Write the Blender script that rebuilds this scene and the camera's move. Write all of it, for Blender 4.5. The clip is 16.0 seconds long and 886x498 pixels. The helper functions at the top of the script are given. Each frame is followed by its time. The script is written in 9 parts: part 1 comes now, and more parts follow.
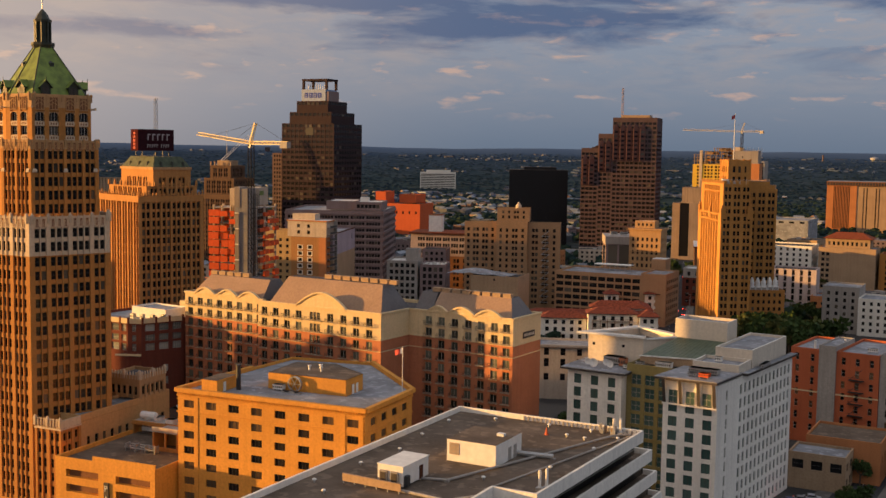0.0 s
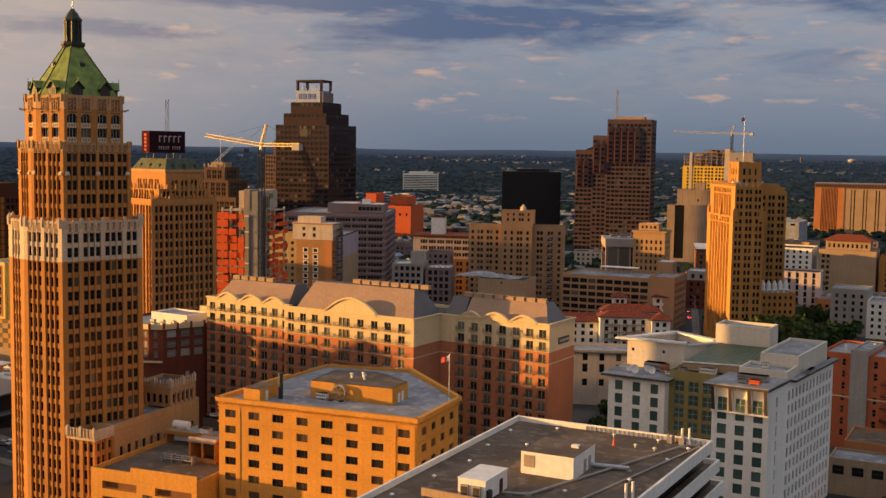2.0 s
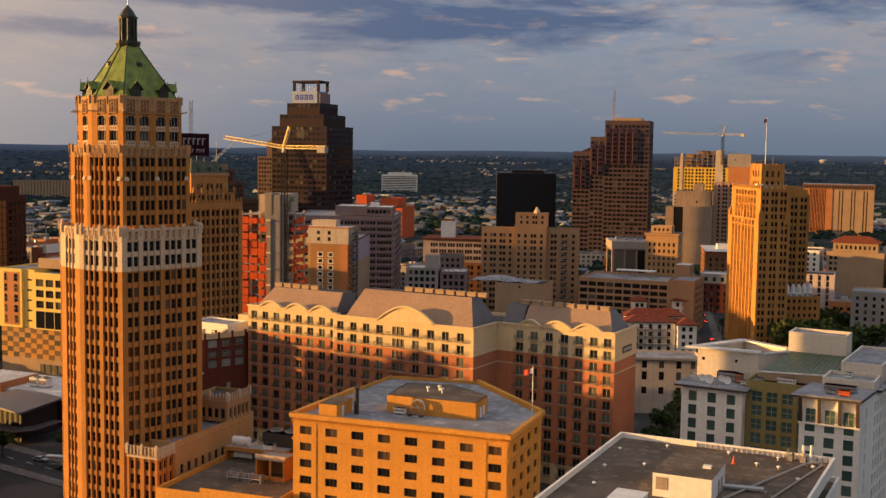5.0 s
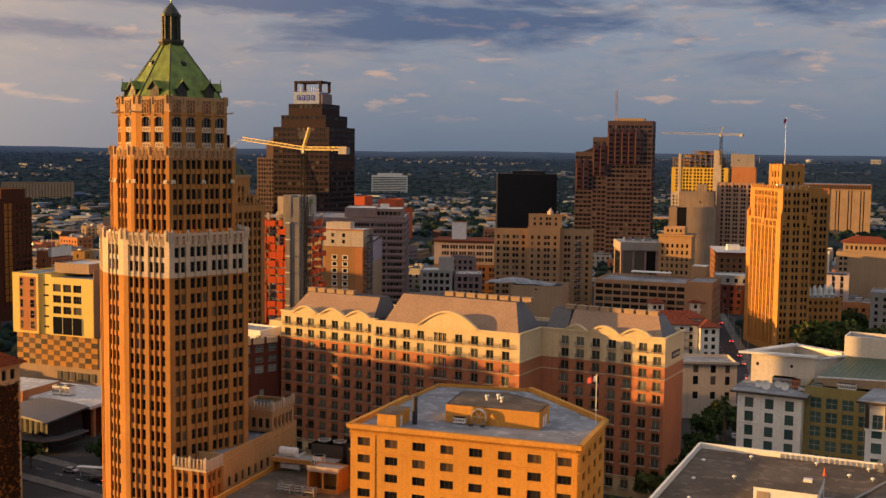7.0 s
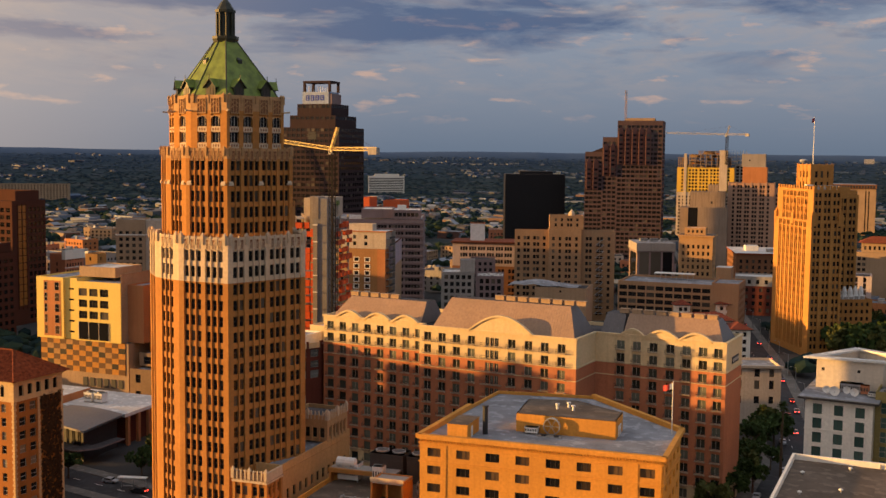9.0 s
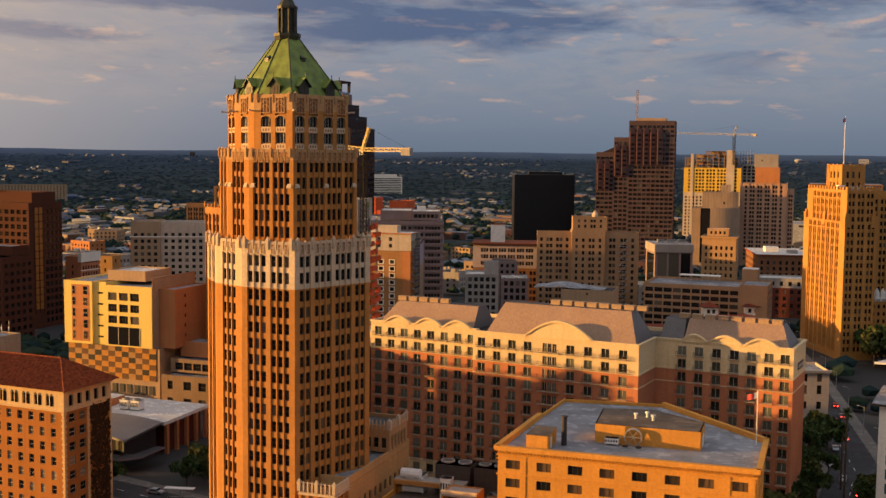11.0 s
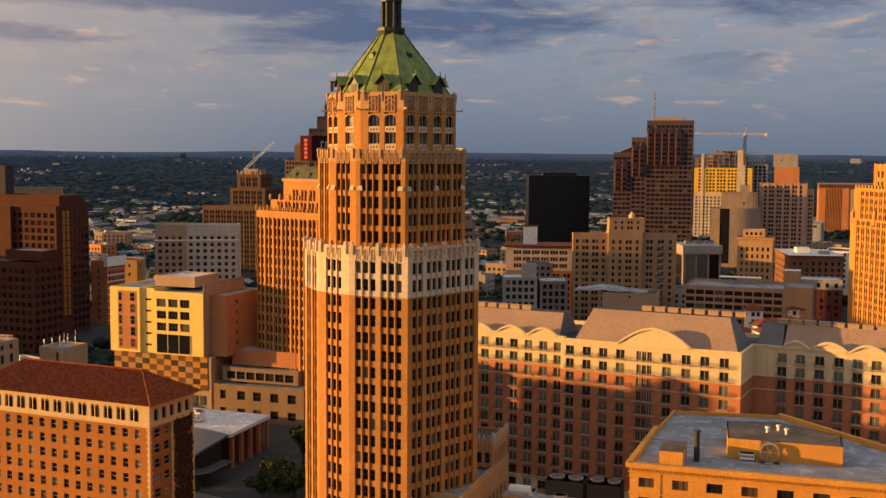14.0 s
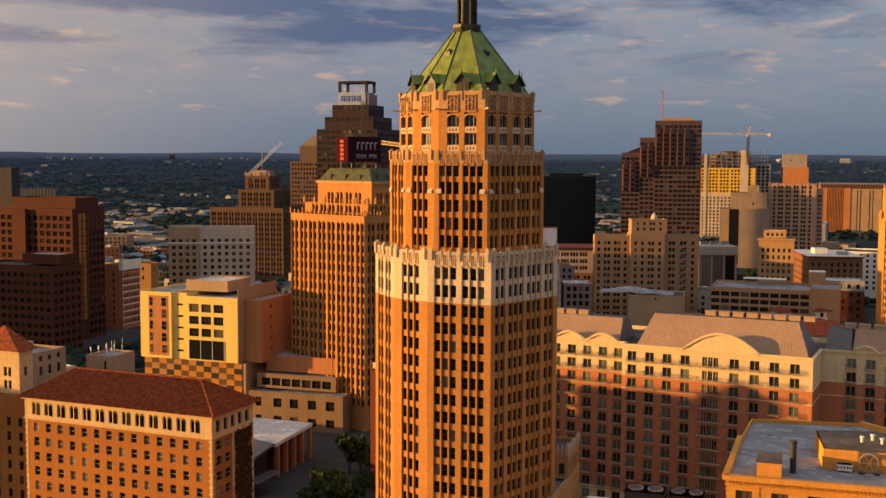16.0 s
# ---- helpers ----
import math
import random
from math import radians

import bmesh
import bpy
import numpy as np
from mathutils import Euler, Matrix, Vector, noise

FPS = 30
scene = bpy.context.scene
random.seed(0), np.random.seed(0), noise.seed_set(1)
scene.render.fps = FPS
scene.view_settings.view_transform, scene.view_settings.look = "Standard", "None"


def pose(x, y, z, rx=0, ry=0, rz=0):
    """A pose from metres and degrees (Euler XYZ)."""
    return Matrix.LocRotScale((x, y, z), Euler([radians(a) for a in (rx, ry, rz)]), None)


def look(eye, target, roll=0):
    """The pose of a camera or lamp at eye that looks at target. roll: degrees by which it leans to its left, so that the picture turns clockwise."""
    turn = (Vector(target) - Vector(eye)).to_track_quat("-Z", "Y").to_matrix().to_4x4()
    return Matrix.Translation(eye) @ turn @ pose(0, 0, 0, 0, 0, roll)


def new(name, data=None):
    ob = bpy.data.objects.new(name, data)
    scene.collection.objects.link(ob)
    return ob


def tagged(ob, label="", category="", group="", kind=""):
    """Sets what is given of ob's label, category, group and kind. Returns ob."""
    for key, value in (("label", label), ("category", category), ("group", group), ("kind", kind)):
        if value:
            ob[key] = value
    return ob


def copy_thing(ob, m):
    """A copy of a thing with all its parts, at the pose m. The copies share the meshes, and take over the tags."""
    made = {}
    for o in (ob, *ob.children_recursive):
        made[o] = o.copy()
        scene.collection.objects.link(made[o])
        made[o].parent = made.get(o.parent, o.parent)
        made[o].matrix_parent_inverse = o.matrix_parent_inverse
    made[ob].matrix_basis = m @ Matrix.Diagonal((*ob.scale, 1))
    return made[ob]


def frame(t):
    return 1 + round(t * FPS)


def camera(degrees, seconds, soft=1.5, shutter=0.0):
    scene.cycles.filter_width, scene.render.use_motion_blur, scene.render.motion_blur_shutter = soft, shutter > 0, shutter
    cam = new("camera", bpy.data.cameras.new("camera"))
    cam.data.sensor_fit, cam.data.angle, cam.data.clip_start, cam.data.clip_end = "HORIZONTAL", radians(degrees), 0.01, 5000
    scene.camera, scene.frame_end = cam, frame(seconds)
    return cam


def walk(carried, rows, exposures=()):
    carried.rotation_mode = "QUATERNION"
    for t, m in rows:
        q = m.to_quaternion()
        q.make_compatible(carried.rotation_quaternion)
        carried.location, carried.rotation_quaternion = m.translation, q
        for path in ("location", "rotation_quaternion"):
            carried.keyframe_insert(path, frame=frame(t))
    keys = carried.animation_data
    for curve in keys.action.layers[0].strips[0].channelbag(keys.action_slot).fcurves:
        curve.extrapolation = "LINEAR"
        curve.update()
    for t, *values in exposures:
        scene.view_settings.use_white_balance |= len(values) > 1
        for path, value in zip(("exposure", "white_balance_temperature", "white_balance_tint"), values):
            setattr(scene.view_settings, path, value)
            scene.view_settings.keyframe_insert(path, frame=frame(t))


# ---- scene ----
cam = camera(43.1, 16.0)
METRES, EYE, TILT, LEAN, TURN = 148.0, 90.0, -1.05, -0.05, 32.1
ROWS = [
    (0.0, 0.0, 0.0, 0.0, 0.05, -3.94, -0.78),
    (0.5, -0.027, 0.0083, 0.0005, -0.28, -3.92, -0.77),
    (1.0, -0.0544, 0.0178, 0.0009, -0.6, -3.9, -0.78),
    (1.5, -0.0822, 0.0279, 0.0014, -0.9, -3.88, -0.8),
    (2.0, -0.1098, 0.0387, 0.0019, -1.19, -3.86, -0.8),
    (2.5, -0.1374, 0.05, 0.0028, -1.47, -3.86, -0.8),
    (3.0, -0.1655, 0.0622, 0.0038, -1.76, -3.86, -0.8),
    (3.5, -0.1937, 0.0744, 0.0049, -2.06, -3.86, -0.81),
    (4.0, -0.2216, 0.0875, 0.0054, -2.32, -3.84, -0.79),
    (6.5, -0.357, 0.1565, 0.0073, -3.49, -3.78, -0.62),
    (7.0, -0.3838, 0.1714, 0.0073, -3.68, -3.77, -0.58),
    (7.5, -0.4109, 0.1869, 0.0074, -3.85, -3.77, -0.54),
    (8.0, -0.4378, 0.2024, 0.0073, -3.98, -3.76, -0.52),
    (8.5, -0.4646, 0.2182, 0.0071, -4.1, -3.75, -0.5),
    (9.0, -0.4912, 0.2343, 0.007, -4.2, -3.74, -0.47),
    (11.5, -0.6303, 0.314, 0.0091, -4.8, -3.73, -0.39),
    (12.0, -0.6587, 0.3302, 0.0096, -4.9, -3.73, -0.36),
    (12.5, -0.6846, 0.3453, 0.0095, -5.0, -3.71, -0.33),
    (13.0, -0.7128, 0.3618, 0.0092, -5.12, -3.7, -0.29),
    (13.5, -0.7409, 0.3775, 0.0089, -5.26, -3.69, -0.25),
    (14.0, -0.7694, 0.3938, 0.0089, -5.43, -3.68, -0.22),
    (14.5, -0.7985, 0.4099, 0.0094, -5.62, -3.68, -0.19),
    (15.0, -0.8278, 0.4258, 0.01, -5.8, -3.68, -0.16),
    (15.5, -0.8572, 0.442, 0.0103, -5.98, -3.66, -0.12),
    (16.0, -0.8862, 0.4587, 0.0108, -6.16, -3.65, -0.08),
]
walk(cam, [(t, pose(0, 0, EYE, TILT, LEAN, TURN) @ pose(METRES * x, METRES * y, METRES * z, 90 + pitch, roll, yaw)) for t, x, y, z, yaw, pitch, roll in ROWS])

# ---- world, sun, exposure ----
SUN_AZ, SUN_EL = -151.5, 4.7          # degrees, from +x towards +y
scene.view_settings.exposure = 1.0

world = bpy.data.worlds.new("evening_sky")
scene.world = world
world.use_nodes = True
wn, wl = world.node_tree.nodes, world.node_tree.links
wn.clear()


def wnode(kind, **kw):
    n = wn.new(kind)
    for k, v in kw.items():
        n.inputs[k].default_value = v
    return n


def wmath(op, a, b=None):
    n = wn.new("ShaderNodeMath")
    n.operation = op
    for i, v in enumerate((a, b)):
        if v is None:
            continue
        if isinstance(v, (int, float)):
            n.inputs[i].default_value = v
        else:
            wl.new(v, n.inputs[i])
    return n.outputs[0]


def wramp(fac, stops):
    n = wn.new("ShaderNodeValToRGB")
    el = n.color_ramp.elements
    while len(el) < len(stops):
        el.new(0.5)
    for e, (p, c) in zip(el, stops):
        e.position, e.color = p, (*c, 1) if len(c) == 3 else c
    wl.new(fac, n.inputs[0])
    return n.outputs[0]


def wmix(fac, a, b):
    n = wn.new("ShaderNodeMix")
    n.data_type = "RGBA"
    for sock, v in ((n.inputs[0], fac), (n.inputs[6], a), (n.inputs[7], b)):
        if isinstance(v, (int, float)):
            sock.default_value = v
        elif isinstance(v, tuple):
            sock.default_value = (*v, 1)
        else:
            wl.new(v, sock)
    return n.outputs[2]


sky = wn.new("ShaderNodeTexSky")
sky.sky_type, sky.sun_disc = "NISHITA", False
sky.sun_elevation = radians(SUN_EL)
sky.sun_rotation = radians(90 - SUN_AZ)
sky.air_density, sky.dust_density, sky.ozone_density = 1.2, 2.0, 2.0
geo = wn.new("ShaderNodeTexCoord")
sep = wn.new("ShaderNodeSeparateXYZ")
wl.new(geo.outputs["Generated"], sep.inputs[0])
zc = wmath("MAXIMUM", sep.outputs[2], 0.0)
# clouds laid out by bearing and height, long and flat
bearing = wmath("ARCTAN2", sep.outputs[1], sep.outputs[0])


def sky_noise(kb, kz, shift, detail, rough, warp):
    comb = wn.new("ShaderNodeCombineXYZ")
    wl.new(wmath("ADD", wmath("MULTIPLY", bearing, kb), shift), comb.inputs[0])
    wl.new(wmath("MULTIPLY", zc, kz), comb.inputs[1])
    n = wnode("ShaderNodeTexNoise", Scale=1.0, Detail=detail, Roughness=rough, Distortion=warp)
    wl.new(comb.outputs[0], n.inputs["Vector"])
    return n.outputs[0]


n1 = sky_noise(8.0, 40.0, 3.4, 9.0, 0.60, 0.35)
n2 = sky_noise(16.0, 62.0, 7.7, 9.0, 0.64, 0.35)
n3 = sky_noise(19.0, 74.0, 2.1, 5.0, 0.55, 0.25)


def bank(b0, z0, wb, wz):
    """1 in the middle of a cloud bank, 0 at its rim."""
    p = wmath("POWER", wmath("DIVIDE", wmath("SUBTRACT", bearing, b0), wb), 2.0)
    q = wmath("POWER", wmath("DIVIDE", wmath("SUBTRACT", zc, z0), wz), 2.0)
    return wmath("MAXIMUM", wmath("SUBTRACT", 1.0, wmath("ADD", p, q)), 0.0)


banks = wmath("ADD", wmath("ADD", bank(2.08, 0.124, 0.26, 0.040), bank(2.42, 0.100, 0.15, 0.009)), wmath("ADD", bank(1.72, 0.145, 0.16, 0.028), bank(2.32, 0.135, 0.16, 0.020)))
over = wramp(zc, [(0.15, (0, 0, 0)), (0.24, (1, 1, 1))])
deck_f = wramp(wmath("ADD", n1, wmath("ADD", wmath("MULTIPLY", banks, 0.27), wmath("MULTIPLY", over, 0.06))), [(0.53, (0, 0, 0)), (0.76, (1, 1, 1))])
deck_f = wmath("MULTIPLY", deck_f, wramp(zc, [(0.05, (0, 0, 0)), (0.10, (1, 1, 1))]))
low = wramp(zc, [(0.0, (0, 0, 0)), (0.035, (0.05, 0.05, 0.05)), (0.085, (0.8, 0.8, 0.8)), (0.12, (1, 1, 1))])
puffs_z = wramp(zc, [(0.025, (0, 0, 0)), (0.05, (1, 1, 1)), (0.12, (1, 1, 1)), (0.3, (0.3, 0.3, 0.3))])
rag_f = wmath("MULTIPLY", wramp(n2, [(0.44, (0, 0, 0)), (0.64, (1, 1, 1))]), low)
puff_f = wmath("MULTIPLY", wramp(n3, [(0.59, (0, 0, 0)), (0.70, (1, 1, 1))]), puffs_z)
grad = wramp(zc, [(0.0, (0.150, 0.198, 0.275)), (0.02, (0.178, 0.225, 0.305)), (0.06, (0.240, 0.280, 0.360)), (0.11, (0.280, 0.322, 0.410)), (0.18, (0.34, 0.375, 0.45)), (0.34, (0.63, 0.66, 0.73)), (1.0, (0.76, 0.79, 0.86))])
side = wmath("MULTIPLY", wmath("MINIMUM", wmath("MAXIMUM", wmath("MULTIPLY", wmath("SUBTRACT", bearing, 2.0), 1.8), 0.0), 1.0), 0.52)
c1 = wmix(wmath("MULTIPLY", side, low), grad, (0.32, 0.235, 0.215))
c1 = wmix(wmath("MULTIPLY", rag_f, 0.54), c1, (0.43, 0.355, 0.34))
c2 = wmix(wmath("MULTIPLY", deck_f, 0.88), c1, (0.072, 0.118, 0.240))
c2 = wmix(wmath("MULTIPLY", wmath("MULTIPLY", puff_f, wmath("SUBTRACT", 1.0, wmath("MULTIPLY", deck_f, 0.7))), 0.7), c2, (0.68, 0.44, 0.34))
# the western sky glows towards the sun
west = wmath("ADD", wmath("MULTIPLY", sep.outputs[0], math.cos(radians(SUN_AZ))), wmath("MULTIPLY", sep.outputs[1], math.sin(radians(SUN_AZ))))
glow = wmath("POWER", wmath("MAXIMUM", west, 0.0), 1.6)
c2 = wmix(glow, c2, (1.25, 0.92, 0.66))
bg_cloud = wnode("ShaderNodeBackground", Strength=0.5)
bg_sky = wnode("ShaderNodeBackground", Strength=0.05)
wl.new(c2, bg_cloud.inputs[0]); wl.new(sky.outputs[0], bg_sky.inputs[0])
both = wn.new("ShaderNodeMixShader")
both.inputs[0].default_value = 0.9
wl.new(bg_sky.outputs[0], both.inputs[1]); wl.new(bg_cloud.outputs[0], both.inputs[2])
outw = wn.new("ShaderNodeOutputWorld")
wl.new(both.outputs[0], outw.inputs[0])

sun = new("sun", bpy.data.lights.new("sun", "SUN"))
sun.data.energy, sun.data.angle, sun.data.color = 4.9, radians(0.6), (1.0, 0.515, 0.14)
az, el = radians(SUN_AZ), radians(SUN_EL)
sun.matrix_world = look((0, 0, 300), Vector((0, 0, 300)) - Vector((math.cos(el) * math.cos(az), math.cos(el) * math.sin(az), math.sin(el))))


# ---- materials ----
def material(name, rough=0.8, metal=0.0):
    m = bpy.data.materials.new(name)
    m.use_nodes = True
    b = m.node_tree.nodes["Principled BSDF"]
    b.inputs["Roughness"].default_value = rough
    b.inputs["Metallic"].default_value = metal
    b.inputs["Specular IOR Level"].default_value = 0.12 if rough > 0.75 and not metal else 0.35
    return m, m.node_tree.nodes, m.node_tree.links, b


def link_mix(n, l, fac, a, b, blend="MIX"):
    x = n.new("ShaderNodeMix")
    x.data_type, x.blend_type = "RGBA", blend
    for sock, v in ((x.inputs[0], fac), (x.inputs[6], a), (x.inputs[7], b)):
        if isinstance(v, (int, float)):
            sock.default_value = v
        elif isinstance(v, tuple):
            sock.default_value = (*v, 1)
        else:
            l.new(v, sock)
    return x.outputs[2]


def noise_fac(n, l, vec, scale, detail, lo, hi, stretch=None):
    if stretch:
        mp = n.new("ShaderNodeMapping")
        mp.inputs["Scale"].default_value = stretch
        l.new(vec, mp.inputs[0])
        vec = mp.outputs[0]
    t = n.new("ShaderNodeTexNoise")
    t.inputs["Scale"].default_value, t.inputs["Detail"].default_value = scale, detail
    l.new(vec, t.inputs["Vector"])
    r = n.new("ShaderNodeMapRange")
    r.inputs[1].default_value, r.inputs[2].default_value = lo, hi
    l.new(t.outputs[0], r.inputs[0])
    return r.outputs[0], t.outputs[0]


def wall_mat(name, col, dirt=0.35, grain=1.6, rough=0.85, bump=0.25, streak=0.5, courses=0.0):
    """Masonry, plaster or concrete: broad blotches, fine grain, weather streaks, faint courses."""
    m, n, l, b = material(name, rough)
    tc = n.new("ShaderNodeTexCoord").outputs["Object"]
    big, _ = noise_fac(n, l, tc, 0.09, 4, 0.35, 0.7)
    fine, raw = noise_fac(n, l, tc, grain, 6, 0.3, 0.75)
    run, _ = noise_fac(n, l, tc, 1.0, 5, 0.48, 0.75, (0.9, 0.9, 0.05))
    dark = tuple(c * (1 - dirt) for c in col)
    lite = tuple(min(1, c * 1.12) for c in col)
    c = link_mix(n, l, fine, tuple(0.5 * (p + q) for p, q in zip(dark, col)), lite)
    f = n.new("ShaderNodeMath"); f.operation = "MULTIPLY"; f.inputs[1].default_value = 0.55
    l.new(big, f.inputs[0])
    c = link_mix(n, l, f.outputs[0], c, dark)
    g = n.new("ShaderNodeMath"); g.operation = "MULTIPLY"; g.inputs[1].default_value = streak * 0.45
    l.new(run, g.inputs[0])
    c = link_mix(n, l, g.outputs[0], c, tuple(x * 0.6 for x in dark))
    if courses:
        w = n.new("ShaderNodeTexWave")
        w.wave_type, w.bands_direction = "BANDS", "Z"
        w.inputs["Scale"].default_value = 0.314 / courses
        w.inputs["Distortion"].default_value = 0.3
        l.new(tc, w.inputs["Vector"])
        k = n.new("ShaderNodeMapRange")
        k.inputs[1].default_value, k.inputs[2].default_value, k.inputs[3].default_value, k.inputs[4].default_value = 0.0, 0.25, 0.35, 0.0
        l.new(w.outputs[1], k.inputs[0])
        c = link_mix(n, l, k.outputs[0], c, dark)
    l.new(c, b.inputs["Base Color"])
    bp = n.new("ShaderNodeBump")
    bp.inputs["Strength"].default_value, bp.inputs["Distance"].default_value = bump, 0.05
    l.new(raw, bp.inputs["Height"])
    l.new(bp.outputs[0], b.inputs["Normal"])
    return m


def glass_mat(name, col=(0.012, 0.012, 0.013), blind=(0.13, 0.11, 0.085), share=0.16, rough=0.08):
    """Dark panes; a share of them has a blind or curtain drawn behind."""
    m, n, l, b = material(name, rough)
    info = n.new("ShaderNodeObjectInfo").outputs["Random"]
    isl = n.new("ShaderNodeNewGeometry").outputs["Random Per Island"]
    add = n.new("ShaderNodeMath"); add.operation = "ADD"
    l.new(info, add.inputs[0]); l.new(isl, add.inputs[1])
    fr = n.new("ShaderNodeMath"); fr.operation = "FRACT"
    l.new(add.outputs[0], fr.inputs[0])
    r = n.new("ShaderNodeMapRange")
    r.inputs[1].default_value, r.inputs[2].default_value = 1 - share, 1.0
    l.new(fr.outputs[0], r.inputs[0])
    c = link_mix(n, l, r.outputs[0], col, blind)
    l.new(c, b.inputs["Base Color"])
    b.inputs["Specular IOR Level"].default_value = 0.3
    return m


def plain_mat(name, col, rough=0.6, metal=0.0, vary=0.25, scale=0.7):
    m, n, l, b = material(name, rough, metal)
    tc = n.new("ShaderNodeTexCoord").outputs["Object"]
    f, raw = noise_fac(n, l, tc, scale, 6, 0.3, 0.75)
    c = link_mix(n, l, f, tuple(x * (1 - vary) for x in col), tuple(min(1, x * (1 + vary * 0.5)) for x in col))
    l.new(c, b.inputs["Base Color"])
    bp = n.new("ShaderNodeBump")
    bp.inputs["Strength"].default_value, bp.inputs["Distance"].default_value = 0.15, 0.04
    l.new(raw, bp.inputs["Height"]); l.new(bp.outputs[0], b.inputs["Normal"])
    return m


def roof_mat(name, col, stain=0.5, rough=0.9, scale=0.12):
    """Flat roofing: puddle stains, patches, grit."""
    m, n, l, b = material(name, rough)
    tc = n.new("ShaderNodeTexCoord").outputs["Object"]
    a, _ = noise_fac(n, l, tc, scale, 6, 0.4, 0.62)
    p, raw = noise_fac(n, l, tc, 1.3, 8, 0.3, 0.75)
    s, _ = noise_fac(n, l, tc, 0.45, 3, 0.56, 0.62)
    c = link_mix(n, l, a, tuple(x * (1 - stain) for x in col), col)
    c = link_mix(n, l, p, c, tuple(x * 0.72 for x in col))
    f = n.new("ShaderNodeMath"); f.operation = "MULTIPLY"; f.inputs[1].default_value = 0.4
    l.new(s, f.inputs[0])
    c = link_mix(n, l, f.outputs[0], c, tuple(min(1, x * 1.5) for x in col))
    l.new(c, b.inputs["Base Color"])
    bp = n.new("ShaderNodeBump")
    bp.inputs["Strength"].default_value, bp.inputs["Distance"].default_value = 0.3, 0.05
    l.new(raw, bp.inputs["Height"]); l.new(bp.outputs[0], b.inputs["Normal"])
    return m


TAN = wall_mat("tan_brick", (0.42, 0.190, 0.054), courses=0.0)
CREAM = wall_mat("cream_terracotta", (0.57, 0.45, 0.32), dirt=0.3, streak=0.7)
GOLDB = wall_mat("golden_brick", (0.62, 0.290, 0.060))
YELST = wall_mat("yellow_stucco", (0.64, 0.50, 0.30), dirt=0.2)
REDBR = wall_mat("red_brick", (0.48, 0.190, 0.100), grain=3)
DKRED = wall_mat("dark_red_brick", (0.085, 0.030, 0.018), grain=3)
WHITE = wall_mat("white_render", (0.80, 0.755, 0.68), dirt=0.2, streak=0.6)
OLIVE = wall_mat("olive_render", (0.26, 0.205, 0.080), dirt=0.2)
CONC = wall_mat("grey_concrete", (0.36, 0.33, 0.30), streak=0.8)
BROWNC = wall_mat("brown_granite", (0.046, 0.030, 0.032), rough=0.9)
TANST = wall_mat("tan_stone", (0.39, 0.270, 0.170))
LILAC = wall_mat("mauve_concrete", (0.24, 0.178, 0.175))
ORANGE = wall_mat("orange_netting", (0.62, 0.105, 0.035), rough=0.9)
LIBRED = wall_mat("orange_red_stucco", (0.52, 0.11, 0.04), dirt=0.15)
YELSH = wall_mat("yellow_sheathing", (0.62, 0.40, 0.06), dirt=0.15)
BLACKG = wall_mat("black_cladding", (0.005, 0.0045, 0.006), rough=0.4)
PINKBR = wall_mat("orange_brick", (0.47, 0.195, 0.080), grain=3)
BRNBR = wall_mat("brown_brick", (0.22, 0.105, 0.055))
GLASS = glass_mat("dark_window_glass")
GLASSC = glass_mat("curtained_glass", blind=(0.16, 0.10, 0.055), share=0.5)
GLASSG = glass_mat("green_glass", col=(0.04, 0.08, 0.072), blind=(0.08, 0.13, 0.115), share=0.6)
FRAMED = plain_mat("dark_frame", (0.05, 0.04, 0.035))
FRAMEL = plain_mat("pale_frame", (0.5, 0.45, 0.38))
TERRAC = wall_mat("buff_terracotta", (0.44, 0.265, 0.130), dirt=0.3)
YELBR = wall_mat("bright_yellow_stucco", (0.70, 0.52, 0.15), dirt=0.15)
HOTBR = wall_mat("burnt_orange_brick", (0.36, 0.138, 0.034), grain=3)
WINEBR = wall_mat("wine_red_brick", (0.15, 0.045, 0.03), grain=3)
NIXB = wall_mat("amber_brick", (0.47, 0.228, 0.066))
PALEC = wall_mat("pale_precast", (0.52, 0.43, 0.34), streak=0.7)
VERDI = plain_mat("dull_verdigris", (0.06, 0.075, 0.04), rough=0.7, vary=0.5)
TERRAWHITE = wall_mat("white_terracotta_panel", (0.74, 0.70, 0.62), dirt=0.15)
COPPER = plain_mat("green_copper_tile", (0.16, 0.22, 0.035), rough=0.55, vary=0.5, scale=0.5)
COPPERD = plain_mat("dark_copper", (0.034, 0.038, 0.024), rough=0.5, vary=0.5)
ROOFG = roof_mat("grey_membrane_roof", (0.30, 0.31, 0.34))
ROOFB = roof_mat("brown_gravel_roof", (0.165, 0.125, 0.095))
ROOFD = roof_mat("dark_tar_roof", (0.09, 0.085, 0.09))
ROOFW = roof_mat("white_membrane_roof", (0.62, 0.60, 0.58), stain=0.25)
SEAM = wall_mat("standing_seam_bronze", (0.36, 0.235, 0.155), rough=0.5, streak=0.3)
SEAMG = wall_mat("standing_seam_grey", (0.14, 0.13, 0.135), rough=0.5, streak=0.3)
CLAY = plain_mat("clay_roof_tile", (0.24, 0.058, 0.020), rough=0.8, vary=0.6, scale=1.4)
STEEL = plain_mat("galvanised_steel", (0.42, 0.42, 0.42), rough=0.45, metal=0.6)
PAINTW = plain_mat("white_paint", (0.72, 0.70, 0.66), rough=0.5, vary=0.15)
CRANEY = plain_mat("crane_yellow", (0.80, 0.58, 0.20), rough=0.5, vary=0.2)
IRON = plain_mat("black_iron", (0.03, 0.03, 0.032), rough=0.5)
